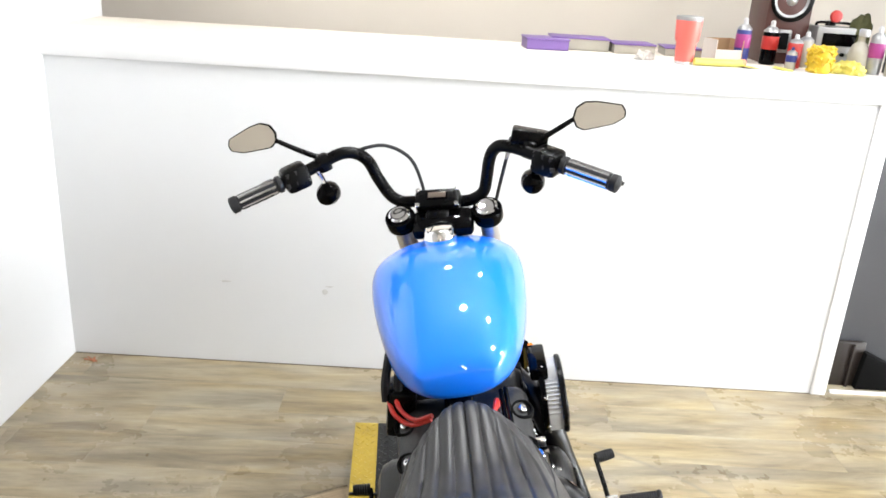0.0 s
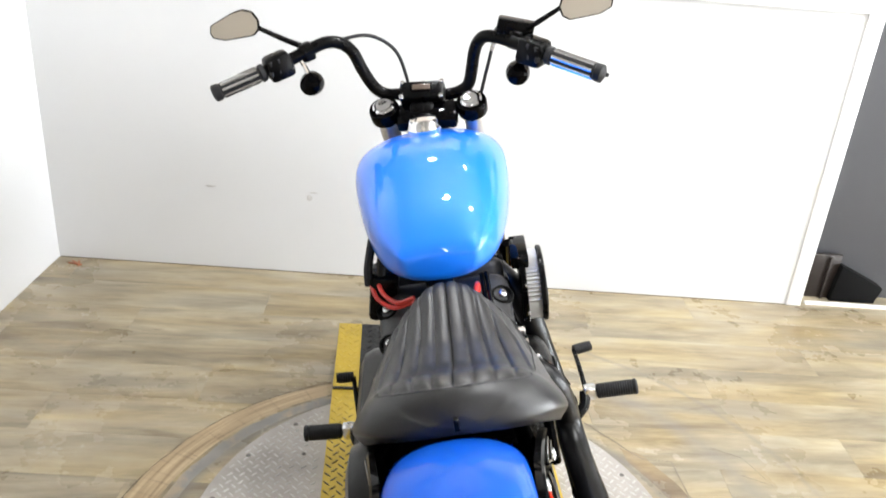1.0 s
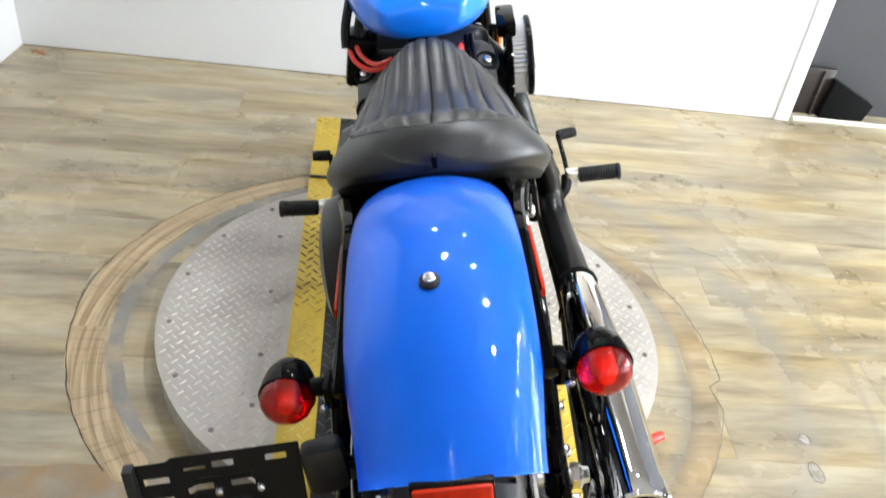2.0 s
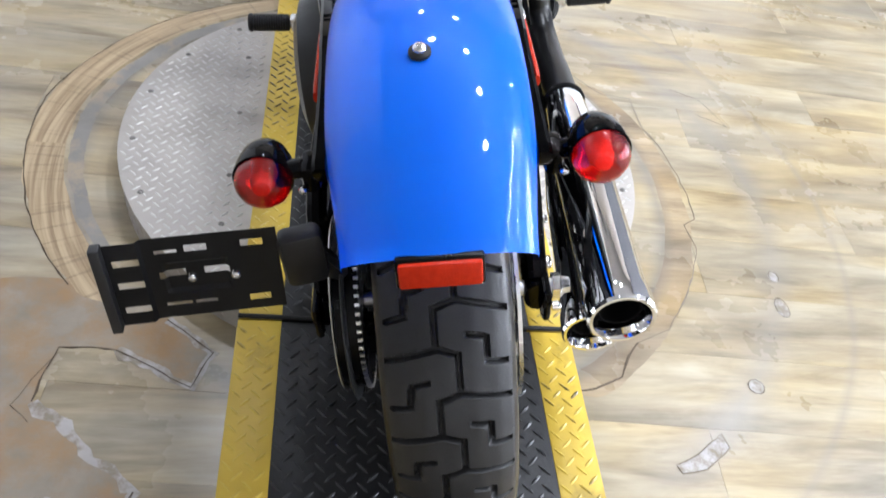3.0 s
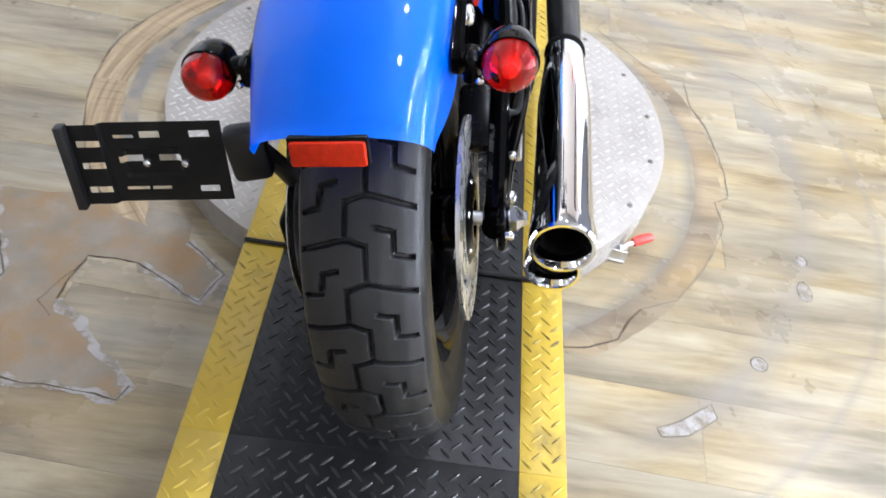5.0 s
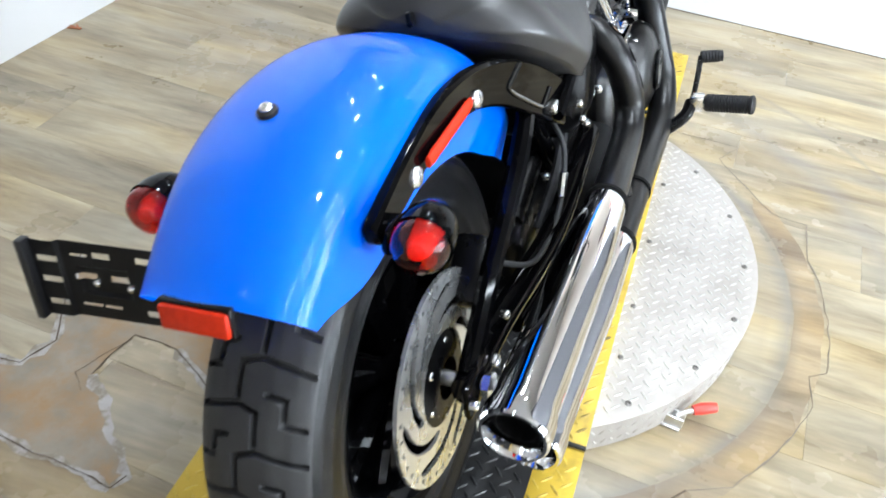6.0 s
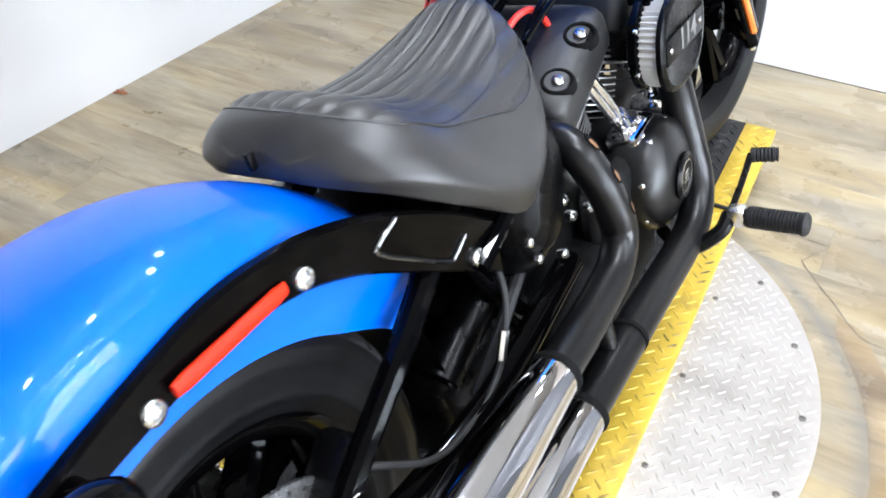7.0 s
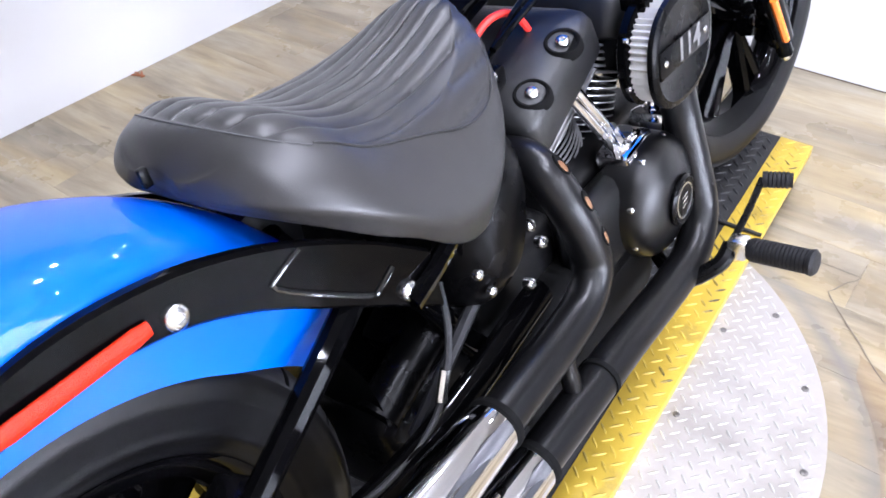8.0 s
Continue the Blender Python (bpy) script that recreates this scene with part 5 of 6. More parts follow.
# front fender
bm = bmesh.new()
loops = []
for a in np.linspace(radians(-48), radians(62), 24):
    loops.append([(x, WB - 0.352 * math.sin(a) + 0.0, FR + 0.0 + (0.352 - (abs(x) / 0.062) ** 3 * 0.035) * math.cos(a)) for x in np.linspace(-0.062, 0.062, 11)])
loft(bm, loops, False, False)
bmesh.ops.solidify(bm, geom=bm.faces[:], thickness=0.003)
part("front_fender", bm, M_GLOSS, bike, "gloss black front fender", m=TURNED, angle=60)
for s, h, nm in ((0.645, 0.034, "upper_clamp"), (0.40, 0.034, "lower_clamp")):
    bm = bmesh.new()
    rot = pose(0, 0, 0, 28, 0, 0)
    box(bm, (0.15, 0.075, h), on_fork(0, s, -0.022), 0.012, rot)
    for sx in (-1, 1):
        lathe(bm, [(0, -h / 2), (0.036, -h / 2), (0.038, -h / 2 + 0.004), (0.038, h / 2 - 0.004), (0.036, h / 2), (0, h / 2)], 24, axis_matrix(on_fork(sx * 0.108, s), steer_dir))
    part(nm, bm, M_GLOSS, bike, "gloss black fork clamp", m=TURNED)

# handlebar
LEFT = [(-0.047, 1.285, 0.928), (-0.080, 1.285, 0.930), (-0.108, 1.283, 0.950), (-0.132, 1.276, 0.999), (-0.147, 1.266, 1.043), (-0.173, 1.256, 1.0675), (-0.208, 1.240, 1.073), (-0.263, 1.215, 1.054), (-0.314, 1.185, 1.036), (-0.395, 1.140, 1.012), (-0.446, 1.112, 0.999)]
RIGHT = [(0.014, 1.285, 0.926), (0.077, 1.285, 0.922), (0.107, 1.285, 0.929), (0.128, 1.283, 0.947), (0.139, 1.276, 0.987), (0.148, 1.266, 1.026), (0.161, 1.256, 1.053), (0.185, 1.240, 1.0665), (0.238, 1.215, 1.057), (0.289, 1.185, 1.039), (0.3815, 1.140, 1.014), (0.434, 1.112, 0.997)]
part("handlebar", tubed(LEFT[::-1] + RIGHT, 0.0150, 16, 5), M_SATIN, bike, "satin black mid-rise handlebar", m=BARS)
for sx in (-1, 1):
    part("riser", tubed([(0.014 + sx * 0.040, 1.325, 0.868), (0.014 + sx * 0.040, 1.287, 0.926)], 0.019, 16, 1), M_SATIN, bike, m=BARS)
    a, b = (Vector((0.320, 1.170, 1.031)), Vector((0.438, 1.110, 0.9955))) if sx > 0 else (Vector((-0.340, 1.171, 1.0285)), Vector((-0.449, 1.1105, 0.998)))
    d = (b - a).normalized()
    L = (b - a).length
    bm = bmesh.new()
    lathe(bm, [(0, 0), (0.019, 0), (0.021, 0.004), (0.021, 0.012), (0.0175, 0.014), (0.0175, L - 0.016), (0.020, L - 0.014), (0.0205, L), (0.014, L + 0.004), (0, L + 0.005)], 24, axis_matrix(a, d))
    gp = part("hand_grip", bm, M_GRIP, bike, "black grip with chrome bands", m=BARS)
    side = d.cross(Vector((0, 0, 1))).normalized()
    for k in range(7):
        ang = 2 * math.pi * k / 7 + 0.3
        off = (side * math.cos(ang) + side.cross(d) * math.sin(ang)) * 0.0168
        part("grip_band", tubed([a + off + d * 0.018, a + off + d * (L - 0.020)], 0.0042, 8, 1), M_CHROME, gp, m=BARS)
    # switch housing
    c = Vector((0.289, 1.190, 1.036)) if sx > 0 else Vector((-0.311, 1.190, 1.036))
    rot = axis_matrix((0, 0, 0), d)
    sw = part("switch_housing", boxed((0.062, 0.060, 0.064), c, 0.012, rot), M_SATIN, bike, "black switch housing", m=BARS)
    for i in range(2):
        for j in range(2):
            part("switch_button", boxed((0.012, 0.010, 0.013), c + d * (-0.010 + 0.020 * i) + Vector((0, -0.029, 0.014 - 0.024 * j)), 0.003), M_RUBBER, sw, m=BARS)
    part("lever_clamp", boxed((0.030, 0.045, 0.034), Vector((sx * 0.248, 1.224, 1.058)), 0.008, rot), M_SATIN, bike, m=BARS)
    part("hand_lever", tubed([(sx * 0.250, 1.255, 1.050), (sx * 0.31, 1.245, 1.028), (sx * 0.40, 1.205, 0.995), (sx * 0.455, 1.175, 0.975)], 0.007, 10, 4, True, 0.7), M_SATIN, bike, "black hand lever", m=BARS)
    # mirror
    mc = Vector((sx * 0.408, 1.205, 1.132))
    ms = part("mirror_stem", tubed([(sx * 0.258, 1.225, 1.072), (sx * 0.30, 1.215, 1.095), (sx * 0.352, 1.208, 1.125)], lambda t: 0.0075 - 0.002 * t, 10, 4), M_SATIN, bike, "black mirror stem", m=BARS)
    outline = [(-0.056, -0.020), (-0.040, -0.031), (0.028, -0.029), (0.056, -0.018), (0.060, -0.004), (0.054, 0.012), (0.000, 0.030), (-0.028, 0.034), (-0.050, 0.024), (-0.060, 0.002)]
    if sx < 0:
        outline = [(-x, z) for x, z in reversed(outline)]
    mm = Matrix.Translation(mc) @ pose(0, 0, 0, 0, 0, 0 if sx > 0 else 12) @ pose(0, 0, 0, 82, 0, 0) @ pose(0, 0, 0, 0, 0, sx * 6 if sx > 0 else 6)
    mh = part("mirror_housing", prism(bmesh.new(), outline, mm @ Matrix.Translation((0, 0, -0.014)), 0.014, 0.004), M_GLOSS, ms, m=BARS)
    part("mirror_glass", prism(bmesh.new(), [(x * 0.93, z * 0.90) for x, z in outline], mm @ Matrix.Translation((0, 0, -0.0005)), 0.0025), M_MIRROR, ms, "mirror glass", m=BARS)
    # front turn signal
    fs = Vector((0.2507, 1.215, 0.9815)) if sx > 0 else Vector((-0.2449, 1.215, 0.983))
    bm = bmesh.new()
    lathe(bm, [(0, -0.030), (0.014, -0.028), (0.024, -0.020), (0.0285, -0.004), (0.029, 0.012), (0.026, 0.020), (0, 0.026)], 28, axis_matrix(fs, (0, 1, 0)))
    sgf = part("front_signal", bm, M_GLOSS, bike, "gloss black bullet front turn signal", m=BARS)
    part("signal_stalk", tubed([fs, fs + Vector((sx * 0.006, 0, 0.03)), (sx * 0.262, 1.212, 1.045)], 0.006, 8, 3), M_CHROME, sgf, m=BARS)
part("brake_reservoir", boxed((0.086, 0.050, 0.036), (0.249, 1.240, 1.083), 0.006, pose(0, 0, 0, 0, 14, 0)), M_SATIN, bike, "black brake fluid reservoir", m=BARS)
part("clutch_cable", tubed([(-0.235, 1.245, 1.055), (-0.155, 1.262, 1.077), (-0.10, 1.285, 1.074), (-0.052, 1.312, 1.032), (-0.034, 1.335, 0.96), (-0.03, 1.36, 0.86)], 0.0045, 8, 6), M_RUBBER, bike, m=BARS)
part("brake_line", tubed([(0.205, 1.25, 1.082), (0.190, 1.27, 1.03), (0.168, 1.30, 0.96), (0.150, 1.33, 0.90), (0.12, 1.37, 0.80)], 0.0045, 8, 6), M_RUBBER, bike, m=BARS)
part("line_fitting", tubed([(0.1985, 1.259, 1.055), (0.190, 1.27, 1.028)], 0.0065, 8, 1), M_BOLT, bike, m=BARS)
# gauge and riser clamp
gm = Matrix.Translation((0.0144, 1.262, 0.9344)) @ pose(0, 0, 0, 42, 0, 0)
ga = part("riser_clamp", boxed((0.112, 0.052, 0.036), (0, 0, 0), 0.010), M_SATIN, bike, "black riser clamp with small digital gauge", m=BARS @ gm)
part("gauge_window", boxed((0.052, 0.022, 0.004), (0, 0.004, 0.0185), 0.003), M_GLOSS, ga, m=BARS @ gm)
part("gauge_display", boxed((0.044, 0.015, 0.003), (0, 0.004, 0.0205), 0.001), mat("lcd", (0.10, 0.075, 0.06), 0.2), ga, m=BARS @ gm)
for x in (-0.048, 0.048):
    for y in (-0.020, 0.022):
        bolt(BARS @ gm @ Vector((x, y, 0.014)), BARS.to_3x3() @ gm.to_3x3() @ Vector((0, 0, 1)), 0.0065, 0.008, ga)
part("ignition_knob", boxed((0.060, 0.030, 0.026), (0, -0.040, -0.006), 0.009), M_SATIN, ga, m=BARS @ gm)
part("headlamp_bracket", boxed((0.09, 0.05, 0.05), (0, 1.385, 0.86), 0.012), M_SATIN, bike, m=BARS)
for x in (-0.03, 0.0, 0.03):
    part("wiring_loom", tubed([(x, 1.32, 0.90), (x * 1.4, 1.315, 0.86), (x * 1.2, 1.33, 0.80)], 0.007, 8, 3), M_GRIP, bike, m=BARS)

# ---- ceiling lights ----
def strip_light(x, y, length, watts):
    m = pose(x, y, CEIL - 0.03, 0, 0, 90)
    th = thing("strip_light", "white LED strip light on the ceiling", "strip light", m, "ceiling strip lights")
    part("light_housing", boxed((length, 0.10, 0.04), (0, 0, 0.008), 0.006), M_TRIM, th)
    area_lamp("strip_lamp", m @ Matrix.Translation((0, 0, -0.016)), length * 0.97, 0.035, watts, (0.96, 0.99, 1.0))
    return th


def down_light(x, y, watts):
    m = pose(x, y, CEIL - 0.006)
    th = thing("downlight", "round white recessed ceiling downlight", "downlight", m, "ceiling downlights")
    bm = bmesh.new()
    lathe(bm, [(0.055, -0.006), (0.075, -0.008), (0.078, 0.002), (0.055, 0.004)], 32, None, close=True)
    part("bezel", bm, M_TRIM, th)
    area_lamp("downlight_lamp", m @ Matrix.Translation((0, 0, -0.010)), 0.12, 0.12, watts, (0.97, 0.99, 1.0), "DISK")
    return th


for x, y, n, w in ((2.1, -0.9, 2.4, 46), (3.3, 0.2, 2.4, 46), (-0.55, -2.8, 2.4, 6), (1.4, -3.9, 2.4, 15)):
    strip_light(x, y, n, w)
for x, y in ((0.35, 1.25), (-0.30, 1.55), (0.55, 0.45), (0.70, -0.30), (2.40, 0.45), (2.40, 1.60), (-0.45, 2.90), (2.50, 2.90), (0.30, 2.45)):
    down_light(x, y, 24 if y < 2.3 else 8)

# ---- floor damage ----
M_CRACK = mat("crack_dirt", (0.075, 0.058, 0.042), 1.0, vary=0.5, scale=14, spec=0.05)
M_SUBFLOOR = mat("rubbed_floor", (0.222, 0.192, 0.150), 0.54, vary=0.45, scale=14, bump=0.25, bump_scale=60, rough_vary=0.10, stain=((0.250, 0.160, 0.080), 5.5, 0.44, 0.62), spec=0.22)
M_PUTTY = mat("grey_filler", (0.30, 0.28, 0.262), 0.50, vary=0.25, scale=30, bump=0.4, bump_scale=80, stain=((0.17, 0.14, 0.10), 22.0, 0.46, 0.58))
M_FINE = mat("fine_crack", (0.16, 0.135, 0.105), 1.0, vary=0.5, scale=9, spec=0.05)


def jagged(pts, step=0.02, amp=0.005, closed=False):
    P = [Vector((*p, 0)) for p in pts]
    if closed:
        P.append(P[0])
    out = []
    for a, b in zip(P, P[1:]):
        n = max(1, int((b - a).length / step))
        for k in range(n):
            q = a.lerp(b, k / n)
            w = noise.noise_vector(q * 23.0) * amp
            out.append(Vector((q.x + w.x, q.y + w.y, 0)))
    if not closed:
        out.append(P[-1])
    return out


def crack(pts, width=0.004, closed=False, amp=0.006, material=M_CRACK, name="crack", lift=0.0, label="dark crack in the vinyl floor"):
    width *= 0.5
    L = jagged(pts, 0.018, amp, closed)
    V, F = [], []
    n = len(L)
    for i, p in enumerate(L):
        d = (L[(i + 1) % n] - L[i - 1]) if closed else (L[min(i + 1, n - 1)] - L[max(i - 1, 0)])
        d.normalize()
        s = Vector((-d.y, d.x, 0)) * width * (0.35 + 0.65 * abs(noise.noise(p * 31)) * 1.8)
        V += [p + s + Vector((0, 0, 0.0012 + lift)), p - s + Vector((0, 0, 0.0012 + lift)), p + s * 0.3 + Vector((0, 0, 0.0016 + lift))]
    for i in range(n if closed else n - 1):
        a, b = 3 * i, 3 * ((i + 1) % n)
        F += [(a, a + 2, b + 2, b), (a + 2, a + 1, b + 1, b + 2)]
    ob = solid(name, V, F, material, floor_base, label)
    ob.matrix_parent_inverse = ROOM.inverted()
    return ob


def arc(r0, r1, a0, a1, n=16):
    out = []
    for k in range(n + 1):
        a, r = radians(lerp(a0, a1, k / n)), lerp(r0, r1, k / n)
        out.append((DISC_C[0] + r * math.cos(a), DISC_C[1] + r * math.sin(a)))
    return out


def patch(pts, material, name, z):
    L = jagged(pts, 0.02, 0.008, True)
    bm = bmesh.new()
    f = bm.faces.new([bm.verts.new((p.x, p.y, z)) for p in L])
    bmesh.ops.triangulate(bm, faces=[f])
    ob = part(name, bm, material, floor_base, "worn patch of bare subfloor")
    ob.matrix_parent_inverse = ROOM.inverted()
    return ob


crack(arc(0.80, 0.825, 112, 165) + arc(0.825, 0.75, 168, 214), 0.0045, amp=0.003)
crack([(0.334, 1.240), (0.517, 1.235), (0.468, 1.153), (0.621, 0.963), (0.710, 0.952), (0.712, 0.812)] + arc(0.768, 0.775, 17, -8, 6) + [(0.722, 0.434), (0.731, 0.38)] + arc(0.770, 0.758, -16, -38, 5) + [(0.511, 0.061), (0.478, 0.024), (0.452, -0.031), (0.39, -0.058), (0.332, -0.068)], 0.0042, material=M_FINE)
crack([(0.511, 0.061), (0.478, 0.024), (0.452, -0.031), (0.39, -0.058), (0.332, -0.068)], 0.008)
HOLE = [(-0.872, -0.286), (-0.871, -0.160), (-0.776, -0.149), (-0.745, -0.075), (-0.810, 0.030), (-0.862, 0.150), (-0.62, 0.165), (-0.449, 0.138), (-0.436, 0.069), (-0.344, -0.002), (-0.377, -0.082), (-0.513, -0.002), (-0.615, -0.003), (-0.630, -0.120), (-0.52, -0.21), (-0.437, -0.283), (-0.447, -0.312), (-0.668, -0.300)]
patch(HOLE, M_SUBFLOOR, "bare_patch", 0.0006)
crack(HOLE[:6], 0.0045)
crack(HOLE[8:14], 0.0042)
crack(HOLE[15:] + HOLE[:1], 0.0042)
for run in (HOLE[1:6], HOLE[8:12], HOLE[13:17], HOLE[16:] + HOLE[:1]):
    crack(run, 0.030, amp=0.012, material=M_PUTTY, name="filler_line", lift=-0.0005, label="rough grey filler along a crack")
for cx, cy, rx, ry in ((0.885, 0.178, 0.016, 0.030), (0.90, 0.274, 0.012, 0.016), (0.74, -0.041, 0.018, 0.018)):
    loop = [(cx + rx * math.cos(a), cy + ry * math.sin(a)) for a in np.linspace(0, 5.6, 9)]
    patch(loop, M_PUTTY, "filler_spot", 0.0008)
    crack(loop, 0.002, True, 0.002)
patch([(0.513, -0.223), (0.56, -0.20), (0.626, -0.152), (0.632, -0.185), (0.57, -0.23), (0.52, -0.24)], M_PUTTY, "filler_spot", 0.0008)
crack([(0.513, -0.223), (0.56, -0.20), (0.626, -0.152), (0.632, -0.185), (0.57, -0.23), (0.52, -0.24)], 0.0036, True, 0.004, M_FINE)
crack([(-0.615, -0.017), (-0.66, -0.13), (-0.625, -0.16)], 0.002)
crack([(-1.40, 0.16), (-1.1, 0.15), (-0.87, 0.150)], 0.0018, amp=0.003)
crack([(0.85, 1.02), (0.93, 0.98), (0.98, 0.86), (0.90, 0.90)], 0.0015, amp=0.006)


def debris(x, y, turn, label, size=1.0):
    th = thing("floor_debris", label, "debris", pose(x, y, 0.001, 0, 0, turn), "scraps on the floor")
    bm = bmesh.new()
    box(bm, (0.030, 0.004, 0.004), (0, 0, 0.002), 0.001)
    box(bm, (0.004, 0.022, 0.004), (0.006, 0.004, 0.0025), 0.001, pose(0, 0, 0, 0, 0, 30))
    box(bm, (0.018, 0.003, 0.003), (-0.006, 0.007, 0.002), 0.001, pose(0, 0, 0, 0, 0, -25))
    bmesh.ops.scale(bm, vec=(size, size, 1), verts=bm.verts)
    part("twig", bm, mat("rust_scrap", (0.30, 0.10, 0.04), 0.7, vary=0.3, scale=60), th)


debris(-1.53, 0.995, 20, "rust-coloured scrap on the plank floor beside the wall", 1.5)
debris(-1.37, 2.07, -15, "rust-coloured scrap in the corner of the plank floor", 1.9)

SCUFFS = ((0.619, 0.349, 0.022, 0.004), (1.003, 0.327, 0.010, 0.012), (1.02, 0.350, 0.016, 0.003))
M_SCUFF = mat("wall_scuff", (0.52, 0.51, 0.50), 0.6, vary=0.25, scale=60)
for x, z, w, h in SCUFFS:
    bm = bmesh.new()
    bmesh.ops.create_icosphere(bm, subdivisions=2, radius=1.0)
    for v in bm.verts:
        k = 1 + 0.5 * noise.noise(v.co * 2.0 + Vector((x * 9, 0, 0)))
        v.co = Vector((v.co.x * w * k, v.co.y * 0.0012, v.co.z * h * k))
    part("scuff", bm, M_SCUFF, wall_n, "faint grey scuff on the paint", m=Matrix.Translation((x, -0.0006, z)))

# toggle clamp at the turntable edge
clamp = thing("toggle_clamp", "small steel toggle clamp with red grip at the turntable", "clamp", pose(0.452, 0.205, 0.0, 0, 0, -8))
part("base_plate", boxed((0.05, 0.035, 0.004), (0.005, 0, 0.004), 0.001), M_STEEL, clamp)
part("bracket", boxed((0.045, 0.006, 0.026), (0.010, 0.009, 0.018), 0.003), M_STEEL, clamp)
part("bracket", boxed((0.045, 0.006, 0.026), (0.010, -0.009, 0.018), 0.003), M_STEEL, clamp)
part("lever_arm", tubed([(0.015, 0, 0.026), (0.030, 0.012, 0.034), (0.045, 0.022, 0.036)], 0.005, 8, 3), M_STEEL, clamp)
part("red_grip", tubed([(0.040, 0.020, 0.036), (0.058, 0.034, 0.038), (0.078, 0.048, 0.038)], lambda t: 0.0095 + 0.002 * math.sin(t * math.pi), 12, 4), mat("red_plastic", (0.62, 0.035, 0.02), 0.4, vary=0.1, scale=40), clamp, "red plastic grip")
for y in (-0.010, 0.010):
    bolt((-0.012, y, 0.006), (0, 0, 1), 0.004, 0.004, clamp)

# ---- alcove beyond the half wall ----
slab("threshold", (1.7, 0.014, 0.010), (3.92, 0.02, 0.005), M_TRIM, ROOM, "white threshold strip on the floor", category="threshold")
M_BROWN = mat("dark_walnut", (0.016, 0.011, 0.009), 0.45, vary=0.4, scale=9, bump=0.2, bump_scale=90)
base = thing("dark_panel", "dark brown wooden panel standing against a grey wall", "panel", ROOM @ pose(3.13, 0.095, 0.0, 0, 0, 0))
part("panel_board", boxed((0.16, 0.02, 0.20), (0, 0, 0.10), 0.003), M_BROWN, base)
part("panel_post", boxed((0.012, 0.02, 0.19), (0.030, -0.012, 0.095), 0.002), M_BROWN, base)
vent = thing("black_box", "black floor-level box with slanted top against a grey wall", "box", ROOM @ pose(3.31, 0.115, 0.0))
bm = bmesh.new()
prism(bm, [(-0.12, 0.0), (0.070, 0.0), (0.092, 0.072), (-0.105, 0.165)], pose(0, 0, 0, 90, 0, 0), 0.06, 0.003)
part("box_body", bm, M_DARK, vent)

# ---- things on the shelf ----
SHELF_Z = H_WALL


def stand(name, label, category, x, back, turn=0.0, group=""):
    """A thing on the shelf at world x, so far behind the half wall's face."""
    y = 2.136 - 0.0559 * (x + 1.452) + back
    return thing(name, label, category, pose(x, y, SHELF_Z, 0, 0, turn), group)


def turned(name, prof, material, parent, label="", segs=28, m=None):
    return part(name, lathe(bmesh.new(), prof, segs, m), material, parent, label)


# Most shelf colours are darkened: shade of things lit from behind is in them
M_SALMON = mat("salmon_coat", (0.72, 0.14, 0.11), 0.5, vary=0.05, scale=30)
M_PURPLE = mat("purple_plastic", (0.15, 0.085, 0.27), 0.4, vary=0.3, scale=9)
M_CARD = mat("cardboard", (0.34, 0.21, 0.11), 0.8, vary=0.12, scale=30)
M_CARDW = mat("white_card", (0.48, 0.45, 0.41), 0.7, vary=0.06, scale=20)
M_TAPE = mat("pale_yellow", (0.58, 0.51, 0.11), 0.6, vary=0.12, scale=30)
M_GOLD = mat("yellow_chips", (0.56, 0.37, 0.015), 0.5, vary=0.35, scale=60)
M_WOODR = mat("red_brown_veneer", (0.060, 0.020, 0.016), 0.4, vary=0.25, scale=14)
M_NAVY = mat("navy_label", (0.02, 0.03, 0.16), 0.4, vary=0.3, scale=40)
M_PINK = mat("pink_label", (0.28, 0.035, 0.17), 0.4, vary=0.2, scale=40)
M_RED = mat("red_cap", (0.36, 0.02, 0.015), 0.4, vary=0.1, scale=30)
M_OLIVE = mat("olive_cloth", (0.05, 0.05, 0.014), 0.85, vary=0.5, scale=22)
M_CLEAR = mat("cloudy_plastic", (0.34, 0.32, 0.27), 0.35, vary=0.1, scale=30)
M_SILVER = mat("silver_plastic", (0.32, 0.32, 0.32), 0.35, metal=0.6, vary=0.1, scale=40)
M_WHITE = mat("white_plastic", (0.45, 0.45, 0.45), 0.4, vary=0.05, scale=30)

cup = stand("tumbler", "salmon pink steel tumbler with clear lid", "tumbler", 0.822, 0.07)
turned("cup_body", [(0, 0), (0.030, 0), (0.032, 0.006), (0.036, 0.075), (0.042, 0.085), (0.046, 0.150), (0.046, 0.156), (0.042, 0.156), (0.040, 0.150), (0, 0.150)], M_SALMON, cup)
turned("base_ring", [(0.0, 0.0005), (0.031, 0.0005), (0.0325, 0.008), (0.0325, 0.010), (0.0, 0.010)], M_STEEL, cup)
turned("lid", [(0, 0.150), (0.0465, 0.152), (0.048, 0.160), (0.046, 0.166), (0, 0.164)], M_SILVER, cup)


